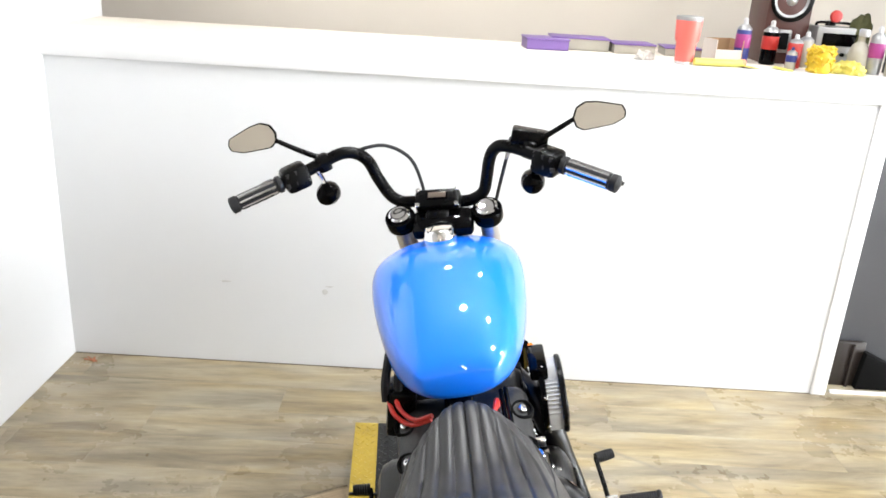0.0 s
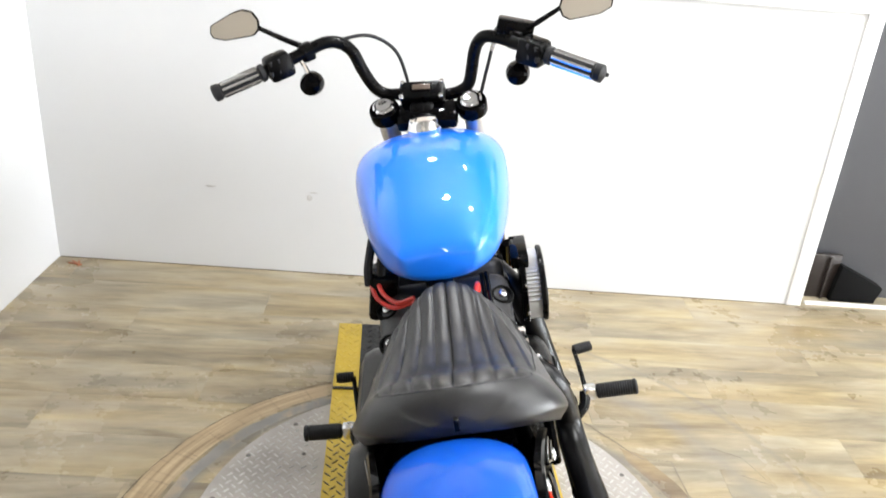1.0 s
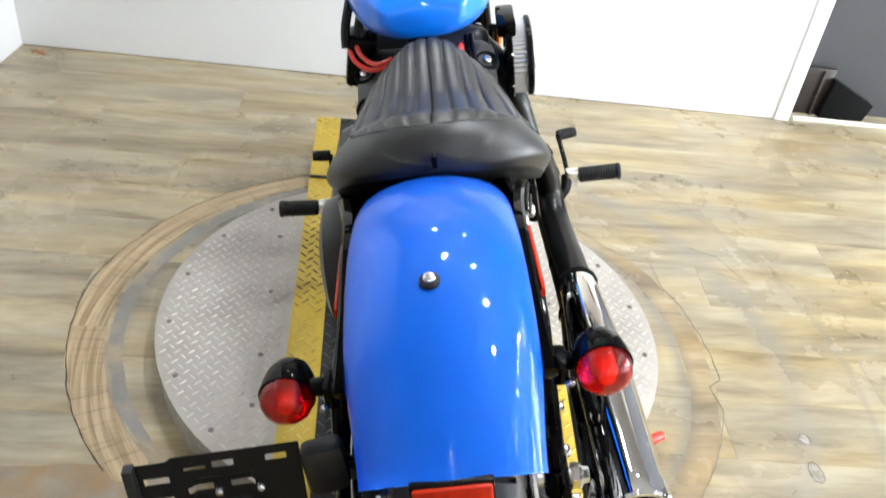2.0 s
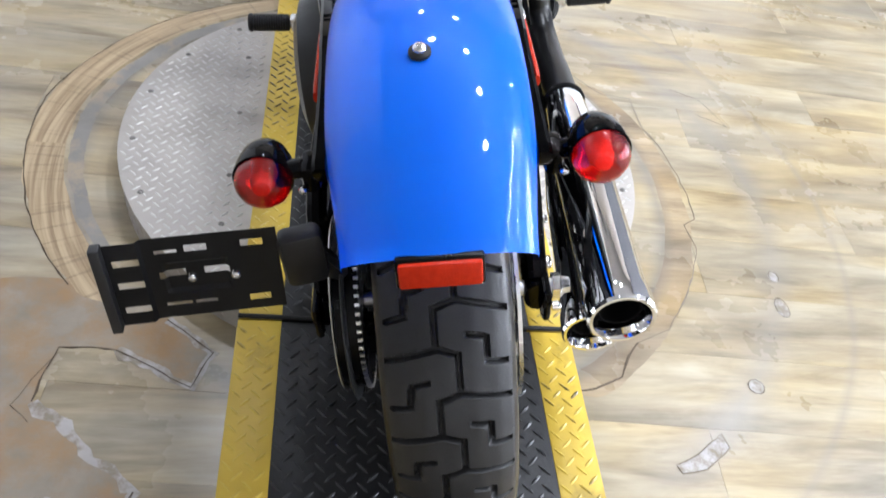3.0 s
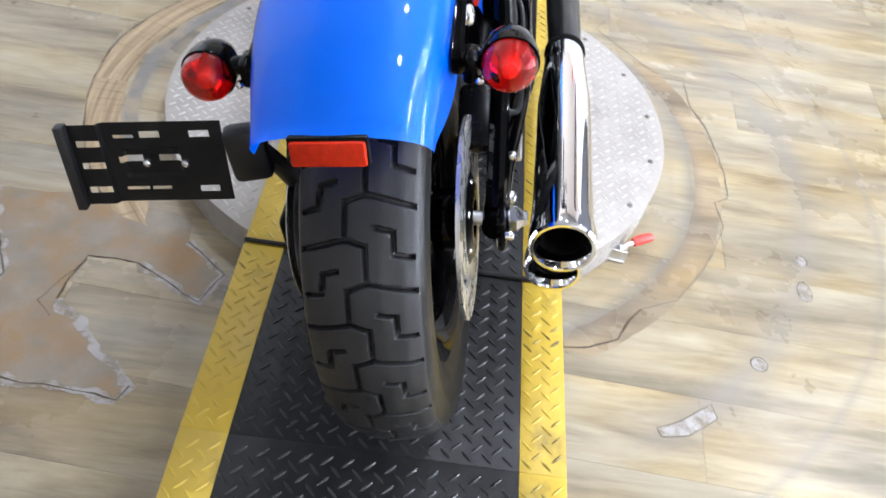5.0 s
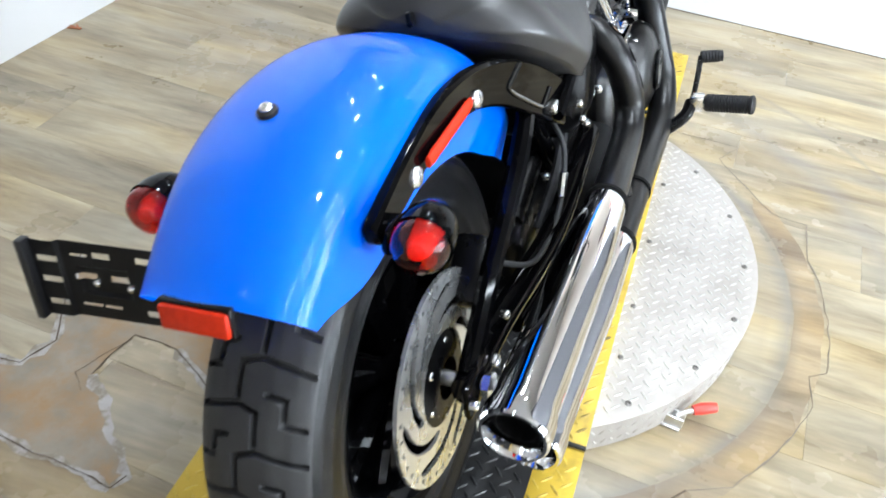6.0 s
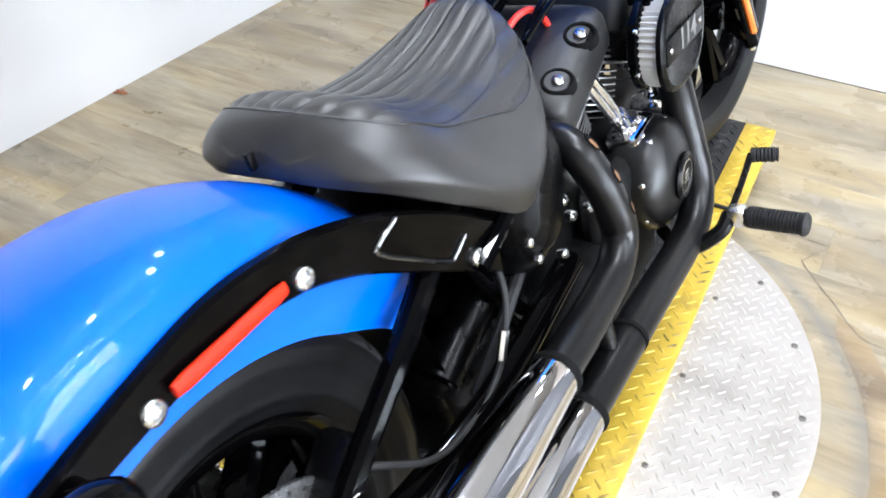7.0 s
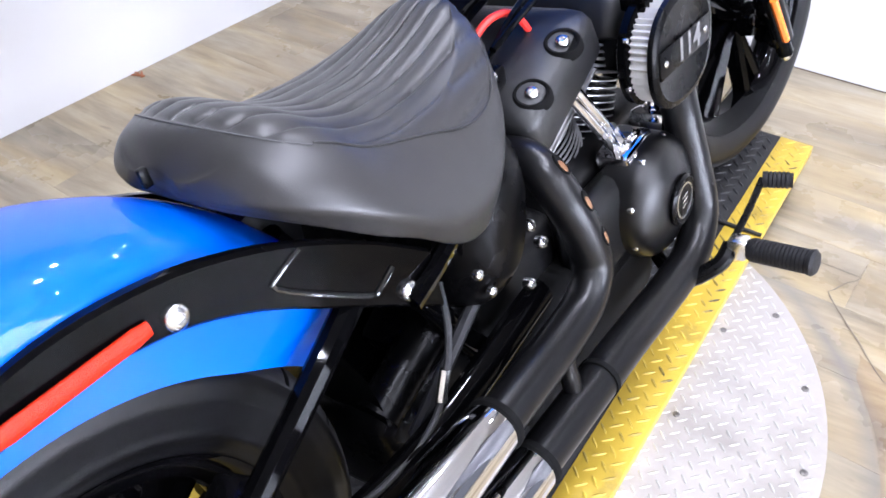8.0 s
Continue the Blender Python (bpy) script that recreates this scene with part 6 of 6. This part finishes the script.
def tray(x, back, w, d, h, turn, material, label):
    th = stand("storage_tray", label, "tray", x, back, turn, "purple trays")
    bm = bmesh.new()
    box(bm, (w, d, 0.004), (0, 0, 0.002))
    for sx in (-1, 1):
        box(bm, (0.004, d, h), (sx * (w / 2 - 0.002), 0, h / 2))
        box(bm, (w - 0.008, 0.004, h), (0, sx * (d / 2 - 0.002), h / 2))
    part("tray_body", bm, material, th)
    part("tray_rim", boxed((w + 0.008, d + 0.008, 0.006), (0, 0, h), 0.002), M_PURPLE, th)
    part("tray_content", boxed((w * 0.8, d * 0.7, h * 0.5), (0, 0, h * 0.45), 0.004), M_CARDW, th)


tray(0.36, 0.30, 0.16, 0.12, 0.040, 2, M_PURPLE, "purple plastic tray on the shelf")
tray(0.50, 0.36, 0.22, 0.12, 0.045, -2, M_CLEAR, "long purple and clear tray on the shelf")
tray(0.70, 0.34, 0.16, 0.12, 0.036, 3, M_CLEAR, "purple tray with papers on the shelf")
tray(0.90, 0.36, 0.14, 0.12, 0.030, -4, M_CLEAR, "low purple tray behind the tumbler")


def rag(x, back, sx, sy, h, material, label, seed):
    th = stand("crumpled_rag", label, "rag", x, back, seed * 40, "rags on the shelf")
    bm = bmesh.new()
    bmesh.ops.create_icosphere(bm, subdivisions=4, radius=1.0)
    for v in bm.verts:
        n = noise.noise(v.co * 2.3 + Vector((seed * 7.1, 0, 0))) * 0.35 + noise.noise(v.co * 6 + Vector((seed, 3, 0))) * 0.16
        v.co = Vector((v.co.x * sx, v.co.y * sy, max(0.0, v.co.z) * h + 0.001)) * (1 + n)
        v.co.z = max(0.0005, v.co.z)
    part("cloth", bm, material, th)


rag(0.70, 0.14, 0.045, 0.03, 0.030, M_CARDW, "crumpled white tissue on the shelf", 1)
rag(1.44, 0.10, 0.090, 0.045, 0.040, M_TAPE, "crumpled pale yellow rag on the shelf", 2)
rag(1.36, 0.09, 0.050, 0.040, 0.035, M_TAPE, "pale yellow glove on the shelf", 3)

roll = stand("paper_roll", "rolled pale yellow paper on the shelf", "paper roll", 0.95, 0.05, 3)
part("roll_tube", tubed([(-0.10, 0, 0.014), (0, 0, 0.0135), (0.09, 0.01, 0.013)], 0.0135, 14, 3), M_TAPE, roll)
part("roll_band", tubed([(0.075, 0.009, 0.0138), (0.092, 0.0105, 0.0138)], 0.0142, 14, 1), mat("orange_band", (0.75, 0.25, 0.12), 0.5), roll)
for x, t in ((1.06, 25), (1.18, -35)):
    nt = stand("sticky_note", "pale yellow paper scrap on the shelf", "paper", x, 0.06, t, "paper scraps")
    part("sheet", boxed((0.07, 0.035, 0.002), (0, 0, 0.004), 0.0005, pose(0, 0, 0, 4, 6, 0)), M_TAPE, nt)

cb = stand("cardboard_box", "small open cardboard box, white outside, on the shelf", "box", 1.005, 0.20, 12)
for sx, w in ((-1, M_CARDW), (1, M_CARD)):
    part("side_flap", boxed((0.003, 0.09, 0.085), (sx * 0.055, 0, 0.0425)), w, cb)
part("back_wall", boxed((0.107, 0.003, 0.085), (0, 0.0435, 0.0425)), M_CARD, cb)
part("front_wall", boxed((0.107, 0.003, 0.050), (0, -0.0435, 0.025)), M_CARDW, cb)
part("bottom", boxed((0.107, 0.084, 0.003), (0, 0, 0.0015)), M_CARD, cb)


def can(x, back, r, h, body, cap, label, band=None):
    th = stand("spray_can", label, "spray can", x, back, 0, "spray cans")
    turned("can_body", [(0, 0), (r * 0.96, 0), (r, 0.004), (r, h * 0.74), (r * 0.97, h * 0.75)], body, th)
    turned("shoulder", [(r, h * 0.74), (r * 0.95, h * 0.78), (r * 0.6, h * 0.84), (r * 0.5, h * 0.86), (0, h * 0.86)], M_SILVER, th)
    turned("nozzle", [(0, h * 0.84), (r * 0.32, h * 0.85), (r * 0.30, h * 0.97), (r * 0.15, h), (0, h)], cap, th, "", 16)
    if band:
        turned("label_band", [(r + 0.0006, h * 0.35), (r + 0.0012, h * 0.36), (r + 0.0012, h * 0.64), (r + 0.0006, h * 0.65)], band, th)


can(1.075, 0.20, 0.027, 0.165, M_NAVY, M_WHITE, "blue and pink aerosol can on the shelf", M_PINK)
can(1.185, 0.22, 0.029, 0.160, M_GLOSS, M_WHITE, "black aerosol can with red label on the shelf", M_RED)
can(1.255, 0.16, 0.026, 0.120, M_RED, M_WHITE, "red bottle with white nozzle on the shelf")
can(1.312, 0.20, 0.026, 0.130, M_CLEAR, M_WHITE, "grey bottle with white cap on the shelf")
can(1.520, 0.10, 0.026, 0.170, M_SILVER, M_WHITE, "silver and pink aerosol can on the shelf", M_PINK)
can(1.565, 0.06, 0.022, 0.115, M_CLEAR, M_SILVER, "small clear bottle at the shelf end")
can(1.215, 0.09, 0.018, 0.080, M_CLEAR, M_NAVY, "small clear bottle with blue label on the shelf", M_NAVY)

spk = stand("loudspeaker", "red-brown wooden loudspeaker with silver cone", "loudspeaker", 1.262, 0.36, -4)
part("cabinet", boxed((0.165, 0.20, 0.42), (0, 0, 0.21), 0.004), M_WOODR, spk)
conem = Matrix.Translation((0, -0.100, 0.235)) @ pose(0, 0, 0, 90, 0, 0)
turned("surround", [(0.076, -0.001), (0.080, 0.008), (0.070, 0.011), (0.064, 0.004)], M_SATIN, spk, "", 40, conem)
turned("cone", [(0.066, 0.005), (0.030, -0.012), (0.028, -0.006), (0.016, 0.006), (0, 0.010)], M_SILVER, spk, "silver loudspeaker cone", 40, conem)
part("port_plate", boxed((0.055, 0.006, 0.085), (-0.005, -0.101, 0.085), 0.006), M_SILVER, spk)
part("port_hole", boxed((0.034, 0.004, 0.060), (-0.005, -0.1045, 0.085), 0.004), M_DARK, spk)

rad = stand("radio", "grey and black box radio with knobs", "radio", 1.435, 0.26, -6)
part("radio_body", boxed((0.16, 0.10, 0.150), (0, 0, 0.075), 0.006), M_SILVER, rad)
part("display", boxed((0.125, 0.004, 0.045), (0.005, -0.051, 0.105), 0.002), M_GLOSS, rad)
part("handle", tubed([(-0.07, 0, 0.148), (-0.06, 0, 0.162), (0.06, 0, 0.162), (0.07, 0, 0.148)], 0.005, 8, 4), M_SATIN, rad)
for i in range(5):
    part("knob", lathe(bmesh.new(), [(0, 0), (0.008, 0), (0.007, 0.008), (0, 0.008)], 12, Matrix.Translation((-0.05 + 0.025 * i, -0.050, 0.052)) @ pose(0, 0, 0, 90, 0, 0)), M_SATIN if i % 2 else M_SILVER, rad)
    part("slider_mark", boxed((0.004, 0.003, 0.022), (-0.05 + 0.025 * i, -0.051, 0.022), 0.001), M_WHITE, rad)
cap_m = stand("olive_cap", "olive camouflage cap hung over the radio", "cap", 1.515, 0.24, 10)
bm = bmesh.new()
bmesh.ops.create_icosphere(bm, subdivisions=4, radius=1.0)
for v in bm.verts:
    n = 0.12 * noise.noise(v.co * 3 + Vector((4, 0, 0)))
    v.co = Vector((v.co.x * 0.048, v.co.y * 0.040, v.co.z * 0.095 + 0.100 + 0.02 * v.co.x)) * (1 + n)
part("cap_cloth", bm, M_OLIVE, cap_m)
rb = stand("red_lid", "round red plastic lid on top of the radio", "lid", 1.405, 0.24)
turned("lid_disc", [(0, -0.010), (0.020, -0.008), (0.023, 0), (0.020, 0.010), (0, 0.013)], M_RED, rb, "", 28, Matrix.Translation((0, -0.03, 0.188)) @ pose(0, 0, 0, 90, 0, 0))
turned("lid_foot", [(0, 0.1535), (0.02, 0.1535), (0.014, 0.170), (0, 0.170)], M_SATIN, rb)
jar = stand("yellow_jar", "clear jar packed with yellow foam ear plugs", "jar", 1.300, 0.05)
bm = bmesh.new()
lathe(bm, [(0, 0), (0.036, 0), (0.039, 0.006), (0.043, 0.085), (0, 0.088)], 30)
part("filling", bm, M_GOLD, jar)
bits = bmesh.new()
for k in range(90):
    a, h = random.uniform(0, 2 * math.pi), random.uniform(0.008, 0.088)
    r = 0.038 + 0.005 * h / 0.085
    c = Vector((r * math.cos(a), r * math.sin(a), h)) if k < 70 else Vector((random.uniform(-0.03, 0.03), random.uniform(-0.03, 0.03), 0.088))
    d = Vector((random.uniform(-1, 1), random.uniform(-1, 1), random.uniform(-1, 1))).normalized() * 0.009
    tube(bits, [c - d, c + d], 0.0048, 6, 1)
tagged(part("ear_plugs", bits, M_GOLD, jar), kind="stuff")
sb = stand("spray_bottle", "cloudy plastic spray bottle on the shelf", "bottle", 1.475, 0.13)
turned("bottle_body", [(0, 0), (0.034, 0), (0.036, 0.005), (0.036, 0.075), (0.028, 0.095), (0.013, 0.110), (0.012, 0.130), (0, 0.130)], M_CLEAR, sb)
part("trigger_head", boxed((0.020, 0.050, 0.026), (0, -0.010, 0.142), 0.005), M_WHITE, sb)


# ---- floor planks ----
def plank_material(name="oak_vinyl", tint=(0.985, 1.0, 1.0)):
    m = bpy.data.materials.new(name)
    m.use_nodes = True
    nt = m.node_tree
    N, L = nt.nodes, nt.links
    b = N["Principled BSDF"]
    geo = N.new("ShaderNodeNewGeometry")
    info = N.new("ShaderNodeObjectInfo")

    def math_node(op, a, c=None):
        n = N.new("ShaderNodeMath")
        n.operation = op
        for i, v in enumerate((a, c)):
            if v is None:
                continue
            if isinstance(v, (int, float)):
                n.inputs[i].default_value = v
            else:
                L.new(v, n.inputs[i])
        return n.outputs[0]

    def noise_node(vec, scale, detail=5, rough=0.55, dist=0.0):
        n = N.new("ShaderNodeTexNoise")
        n.inputs["Scale"].default_value, n.inputs["Detail"].default_value, n.inputs["Roughness"].default_value, n.inputs["Distortion"].default_value = scale, detail, rough, dist
        L.new(vec, n.inputs["Vector"])
        return n.outputs["Fac"]

    def ramp(fac, stops):
        n = N.new("ShaderNodeValToRGB")
        e = n.color_ramp.elements
        while len(e) < len(stops):
            e.new(0.5)
        for el, (p, c) in zip(e, stops):
            el.position, el.color = p, (*c, 1)
        L.new(fac, n.inputs[0])
        return n.outputs[0]

    def mix(kind, fac, a, c):
        n = N.new("ShaderNodeMix")
        n.data_type, n.blend_type = "RGBA", kind
        if isinstance(fac, (int, float)):
            n.inputs[0].default_value = fac
        else:
            L.new(fac, n.inputs[0])
        for i, v in ((6, a), (7, c)):
            if isinstance(v, tuple):
                n.inputs[i].default_value = (*v, 1)
            else:
                L.new(v, n.inputs[i])
        return n.outputs[2]

    shift = N.new("ShaderNodeCombineXYZ")
    L.new(math_node("MULTIPLY", info.outputs["Random"], 37.0), shift.inputs[0])
    L.new(math_node("MULTIPLY", info.outputs["Random"], 91.0), shift.inputs[1])
    add = N.new("ShaderNodeVectorMath")
    add.operation = "ADD"
    L.new(geo.outputs["Position"], add.inputs[0])
    L.new(shift.outputs[0], add.inputs[1])
    stretch = N.new("ShaderNodeMapping")
    stretch.inputs["Scale"].default_value = (1.0, 5.5, 1.0)
    L.new(add.outputs[0], stretch.inputs[0])
    grain = noise_node(stretch.outputs[0], 2.2, 9, 0.64, 0.45)
    fine = N.new("ShaderNodeMapping")
    fine.inputs["Scale"].default_value = (7.0, 75.0, 1.0)
    L.new(add.outputs[0], fine.inputs[0])
    grain2 = noise_node(fine.outputs[0], 1.0, 7, 0.65, 0.5)
    col = ramp(grain, [(0.26, (0.150, 0.116, 0.073)), (0.42, (0.275, 0.229, 0.157)), (0.56, (0.362, 0.310, 0.220)), (0.74, (0.425, 0.380, 0.292))])
    col = mix("MULTIPLY", 0.45, col, ramp(grain2, [(0.3, (0.62, 0.60, 0.58)), (0.6, (1, 1, 1))]))
    tone = ramp(info.outputs["Random"], [(0.0, (0.93, 0.92, 0.91)), (0.5, (0.98, 0.97, 0.96)), (1.0, (1.03, 1.02, 1.0))])
    col = mix("MULTIPLY", 0.9, col, tone)
    # broad brown and yellow streaks
    wide = N.new("ShaderNodeMapping")
    wide.inputs["Scale"].default_value = (1.1, 6.5, 1.0)
    L.new(add.outputs[0], wide.inputs[0])
    streak = noise_node(wide.outputs[0], 1.1, 5, 0.6, 0.5)
    col = mix("MULTIPLY", 0.85, col, ramp(streak, [(0.34, (0.74, 0.69, 0.61)), (0.48, (0.94, 0.92, 0.88)), (0.62, (1.03, 1.03, 1.01))]))
    # soft grey and yellow clouds along the boards
    cloud = N.new("ShaderNodeMapping")
    cloud.inputs["Scale"].default_value = (1.6, 7.0, 1.0)
    cloud.inputs["Location"].default_value = (3.7, 1.9, 0.0)
    L.new(add.outputs[0], cloud.inputs[0])
    hue = noise_node(cloud.outputs[0], 1.0, 3, 0.5, 0.3)
    col = mix("MULTIPLY", 1.0, col, ramp(hue, [(0.36, (0.80, 0.82, 0.87)), (0.50, (1.0, 0.99, 0.97)), (0.64, (1.09, 1.03, 0.86))]))
    # knots and specks
    spm = N.new("ShaderNodeMapping")
    spm.inputs["Scale"].default_value = (9.0, 26.0, 1.0)
    L.new(geo.outputs["Position"], spm.inputs[0])
    spk = noise_node(spm.outputs[0], 1.0, 2, 0.4, 0.2)
    col = mix("MIX", ramp(spk, [(0.72, (0, 0, 0)), (0.79, (0.65, 0.65, 0.65))]), col, (0.17, 0.125, 0.085))
    # wear left by the turning plate: rings about its centre
    sep = N.new("ShaderNodeSeparateXYZ")
    L.new(geo.outputs["Position"], sep.inputs[0])
    dx = math_node("SUBTRACT", sep.outputs[0], -0.012)
    dy = math_node("SUBTRACT", sep.outputs[1], 0.565)
    rad = math_node("SQRT", math_node("ADD", math_node("MULTIPLY", dx, dx), math_node("MULTIPLY", dy, dy)))
    wob = math_node("MULTIPLY", math_node("SUBTRACT", noise_node(geo.outputs["Position"], 3.0, 5, 0.6), 0.5), 0.035)
    rw = math_node("ADD", rad, wob)
    patchy = noise_node(geo.outputs["Position"], 2.3, 4, 0.6)
    east = N.new("ShaderNodeMapRange")
    east.inputs[1].default_value, east.inputs[2].default_value = 0.25, 0.60
    L.new(dx, east.inputs[0])
    for r, w, c, s in ((0.690, 0.034, (0.17, 0.155, 0.135), 1.1), (0.96, 0.055, (0.22, 0.195, 0.165), 0.8), (1.14, 0.016, (0.18, 0.155, 0.13), 0.7), (0.640, 0.03, (0.22, 0.18, 0.13), 0.5)):
        d = math_node("DIVIDE", math_node("ABSOLUTE", math_node("SUBTRACT", rw, r)), w)
        line = math_node("MAXIMUM", math_node("SUBTRACT", 1.0, d), 0.0)
        amt = math_node("MULTIPLY", math_node("MULTIPLY", line, s), math_node("MULTIPLY", patchy, 1.3))
        if r > 0.9:
            amt = math_node("MULTIPLY", amt, east.outputs[0])
        cl = N.new("ShaderNodeClamp")
        L.new(amt, cl.inputs[0])
        col = mix("MIX", cl.outputs[0], col, c)
    # soft grime
    grime = noise_node(geo.outputs["Position"], 1.4, 6, 0.65)
    col = mix("MULTIPLY", 0.6, col, ramp(grime, [(0.33, (0.70, 0.68, 0.66)), (0.52, (1, 1, 1))]))
    col = mix("MULTIPLY", 1.0, col, tint)
    L.new(col, b.inputs["Base Color"])
    rr = N.new("ShaderNodeMapRange")
    b.inputs["Specular IOR Level"].default_value = 0.45
    rr.inputs[3].default_value, rr.inputs[4].default_value = 0.20, 0.36
    L.new(grime, rr.inputs[0])
    L.new(rr.outputs[0], b.inputs["Roughness"])
    bp = N.new("ShaderNodeBump")
    bp.inputs["Strength"].default_value, bp.inputs["Distance"].default_value = 0.25, 0.001
    L.new(grain2, bp.inputs["Height"])
    L.new(bp.outputs["Normal"], b.inputs["Normal"])
    return m


M_PLANK = plank_material()


# ---- ring rubbed into the floor beside the turntable ----
def ring_material():
    m = mat("rubbed_ring", (0.33, 0.235, 0.125), 0.45)
    nt = m.node_tree
    N, L = nt.nodes, nt.links
    b = N["Principled BSDF"]
    geo = N.new("ShaderNodeNewGeometry")
    sep = N.new("ShaderNodeSeparateXYZ")
    off = N.new("ShaderNodeVectorMath")
    off.operation = "SUBTRACT"
    off.inputs[1].default_value = (DISC_C[0], DISC_C[1], 0)
    L.new(geo.outputs["Position"], off.inputs[0])
    L.new(off.outputs[0], sep.inputs[0])
    turn = N.new("ShaderNodeMath")
    turn.operation = "ARCTAN2"
    L.new(sep.outputs[1], turn.inputs[0])
    L.new(sep.outputs[0], turn.inputs[1])
    far = N.new("ShaderNodeVectorMath")
    far.operation = "LENGTH"
    L.new(off.outputs[0], far.inputs[0])
    polar = N.new("ShaderNodeCombineXYZ")
    L.new(turn.outputs[0], polar.inputs[0])
    L.new(far.outputs["Value"], polar.inputs[1])
    cols = []
    for sx, sy, stops in ((2.5, 90.0, ((0.35, (0.20, 0.135, 0.065)), (0.62, (0.40, 0.30, 0.175)))), (75.0, 5.0, ((0.32, (0.62, 0.60, 0.58)), (0.45, (1.0, 1.0, 1.0))))):
        mp = N.new("ShaderNodeMapping")
        mp.inputs["Scale"].default_value = (sx, sy, 1)
        L.new(polar.outputs[0], mp.inputs[0])
        n = N.new("ShaderNodeTexNoise")
        n.inputs["Scale"].default_value, n.inputs["Detail"].default_value = 1.0, 5
        L.new(mp.outputs[0], n.inputs["Vector"])
        r = N.new("ShaderNodeValToRGB")
        for el, (p, c) in zip(r.color_ramp.elements, stops):
            el.position, el.color = p, (*c, 1)
        L.new(n.outputs["Fac"], r.inputs[0])
        cols.append(r.outputs[0])
    mx = N.new("ShaderNodeMix")
    mx.data_type, mx.blend_type = "RGBA", "MULTIPLY"
    mx.inputs[0].default_value = 0.75
    L.new(cols[0], mx.inputs[6])
    L.new(cols[1], mx.inputs[7])
    L.new(mx.outputs[2], b.inputs["Base Color"])
    return m


def ring_patch(inner, outer, material, name, label, z):
    """A sector of worn floor; inner and outer are rows of (degrees, radius)."""
    V, F = [], []
    n = 80
    for i in range(n + 1):
        d = lerp(inner[0][0], inner[-1][0], i / n)
        a = radians(d)
        w = 0.006 * noise.noise(Vector((a * 9, 0, 0))) + 0.003 * noise.noise(Vector((a * 40, 3, 0)))
        fade = ease(0, 0.05, i / n) * ease(1, 0.95, i / n)
        r0, r1 = table(inner, d)[0], table(outer, d)[0]
        for r in (r0 + w * 0.5, r1 + w):
            r = lerp((r0 + r1) / 2, r, fade)
            V.append((DISC_C[0] + r * math.cos(a), DISC_C[1] + r * math.sin(a), z))
    for i in range(n):
        F.append((2 * i, 2 * i + 1, 2 * i + 3, 2 * i + 2))
    ob = solid(name, V, F, material, floor_base, label)
    ob.matrix_parent_inverse = ROOM.inverted()


ring_patch([(99, 0.755), (112, 0.740), (165, 0.738), (214, 0.672), (222, 0.665)], [(99, 0.785), (112, 0.796), (165, 0.820), (214, 0.748), (222, 0.735)], ring_material(), "rubbed_ring", "tan ring rubbed into the floor", 0.0007)
ring_patch([(104, 0.700), (112, 0.695), (165, 0.692), (214, 0.640), (216, 0.638)], [(104, 0.725), (112, 0.730), (165, 0.728), (214, 0.664), (216, 0.660)], mat("scuffed_ring", (0.17, 0.158, 0.142), 0.45, vary=0.35, scale=14, stain=((0.27, 0.215, 0.145), 9.0, 0.46, 0.60)), "scuffed_ring", "grey scuffed ring on the floor", 0.0007)
ring_patch([(-62, 0.690), (38, 0.700)], [(-62, 0.762), (38, 0.760)], plank_material("faded_vinyl", (0.88, 0.82, 0.76)), "faded_ring", "faded greyish ring rubbed into the floor", 0.0007)
PW, PL = 0.180, 1.22


def plank_mesh(n):
    bm = boxed((n - 0.0003, PW - 0.0003, 0.004), (0, 0, -0.002), 0.0003, None, 1)
    me = bpy.data.meshes.new("plank")
    bm.to_mesh(me)
    bm.free()
    me.materials.append(M_PLANK)
    return me


full_plank = plank_mesh(PL)
rest = bmesh.new()
for j in range(-35, 13):
    v = (j + 0.5) * PW
    start = -1.9 + (j * 0.437) % PL
    for i in range(8):
        u = start + (i + 0.5) * PL
        if -0.7 < u < 4.6 and -3.7 < v < 0.75:
            ob = new("plank", full_plank)
            ob.matrix_world = ROOM @ Matrix.Translation((u, v, 0))
            ob.parent = floor_base
            ob.matrix_parent_inverse = ROOM.inverted()
        else:
            box(rest, (PL - 0.0012, PW - 0.0012, 0.004), (u, v, -0.002))
far = part("far_planks", rest, M_PLANK, floor_base)
tagged(far, kind="stuff")
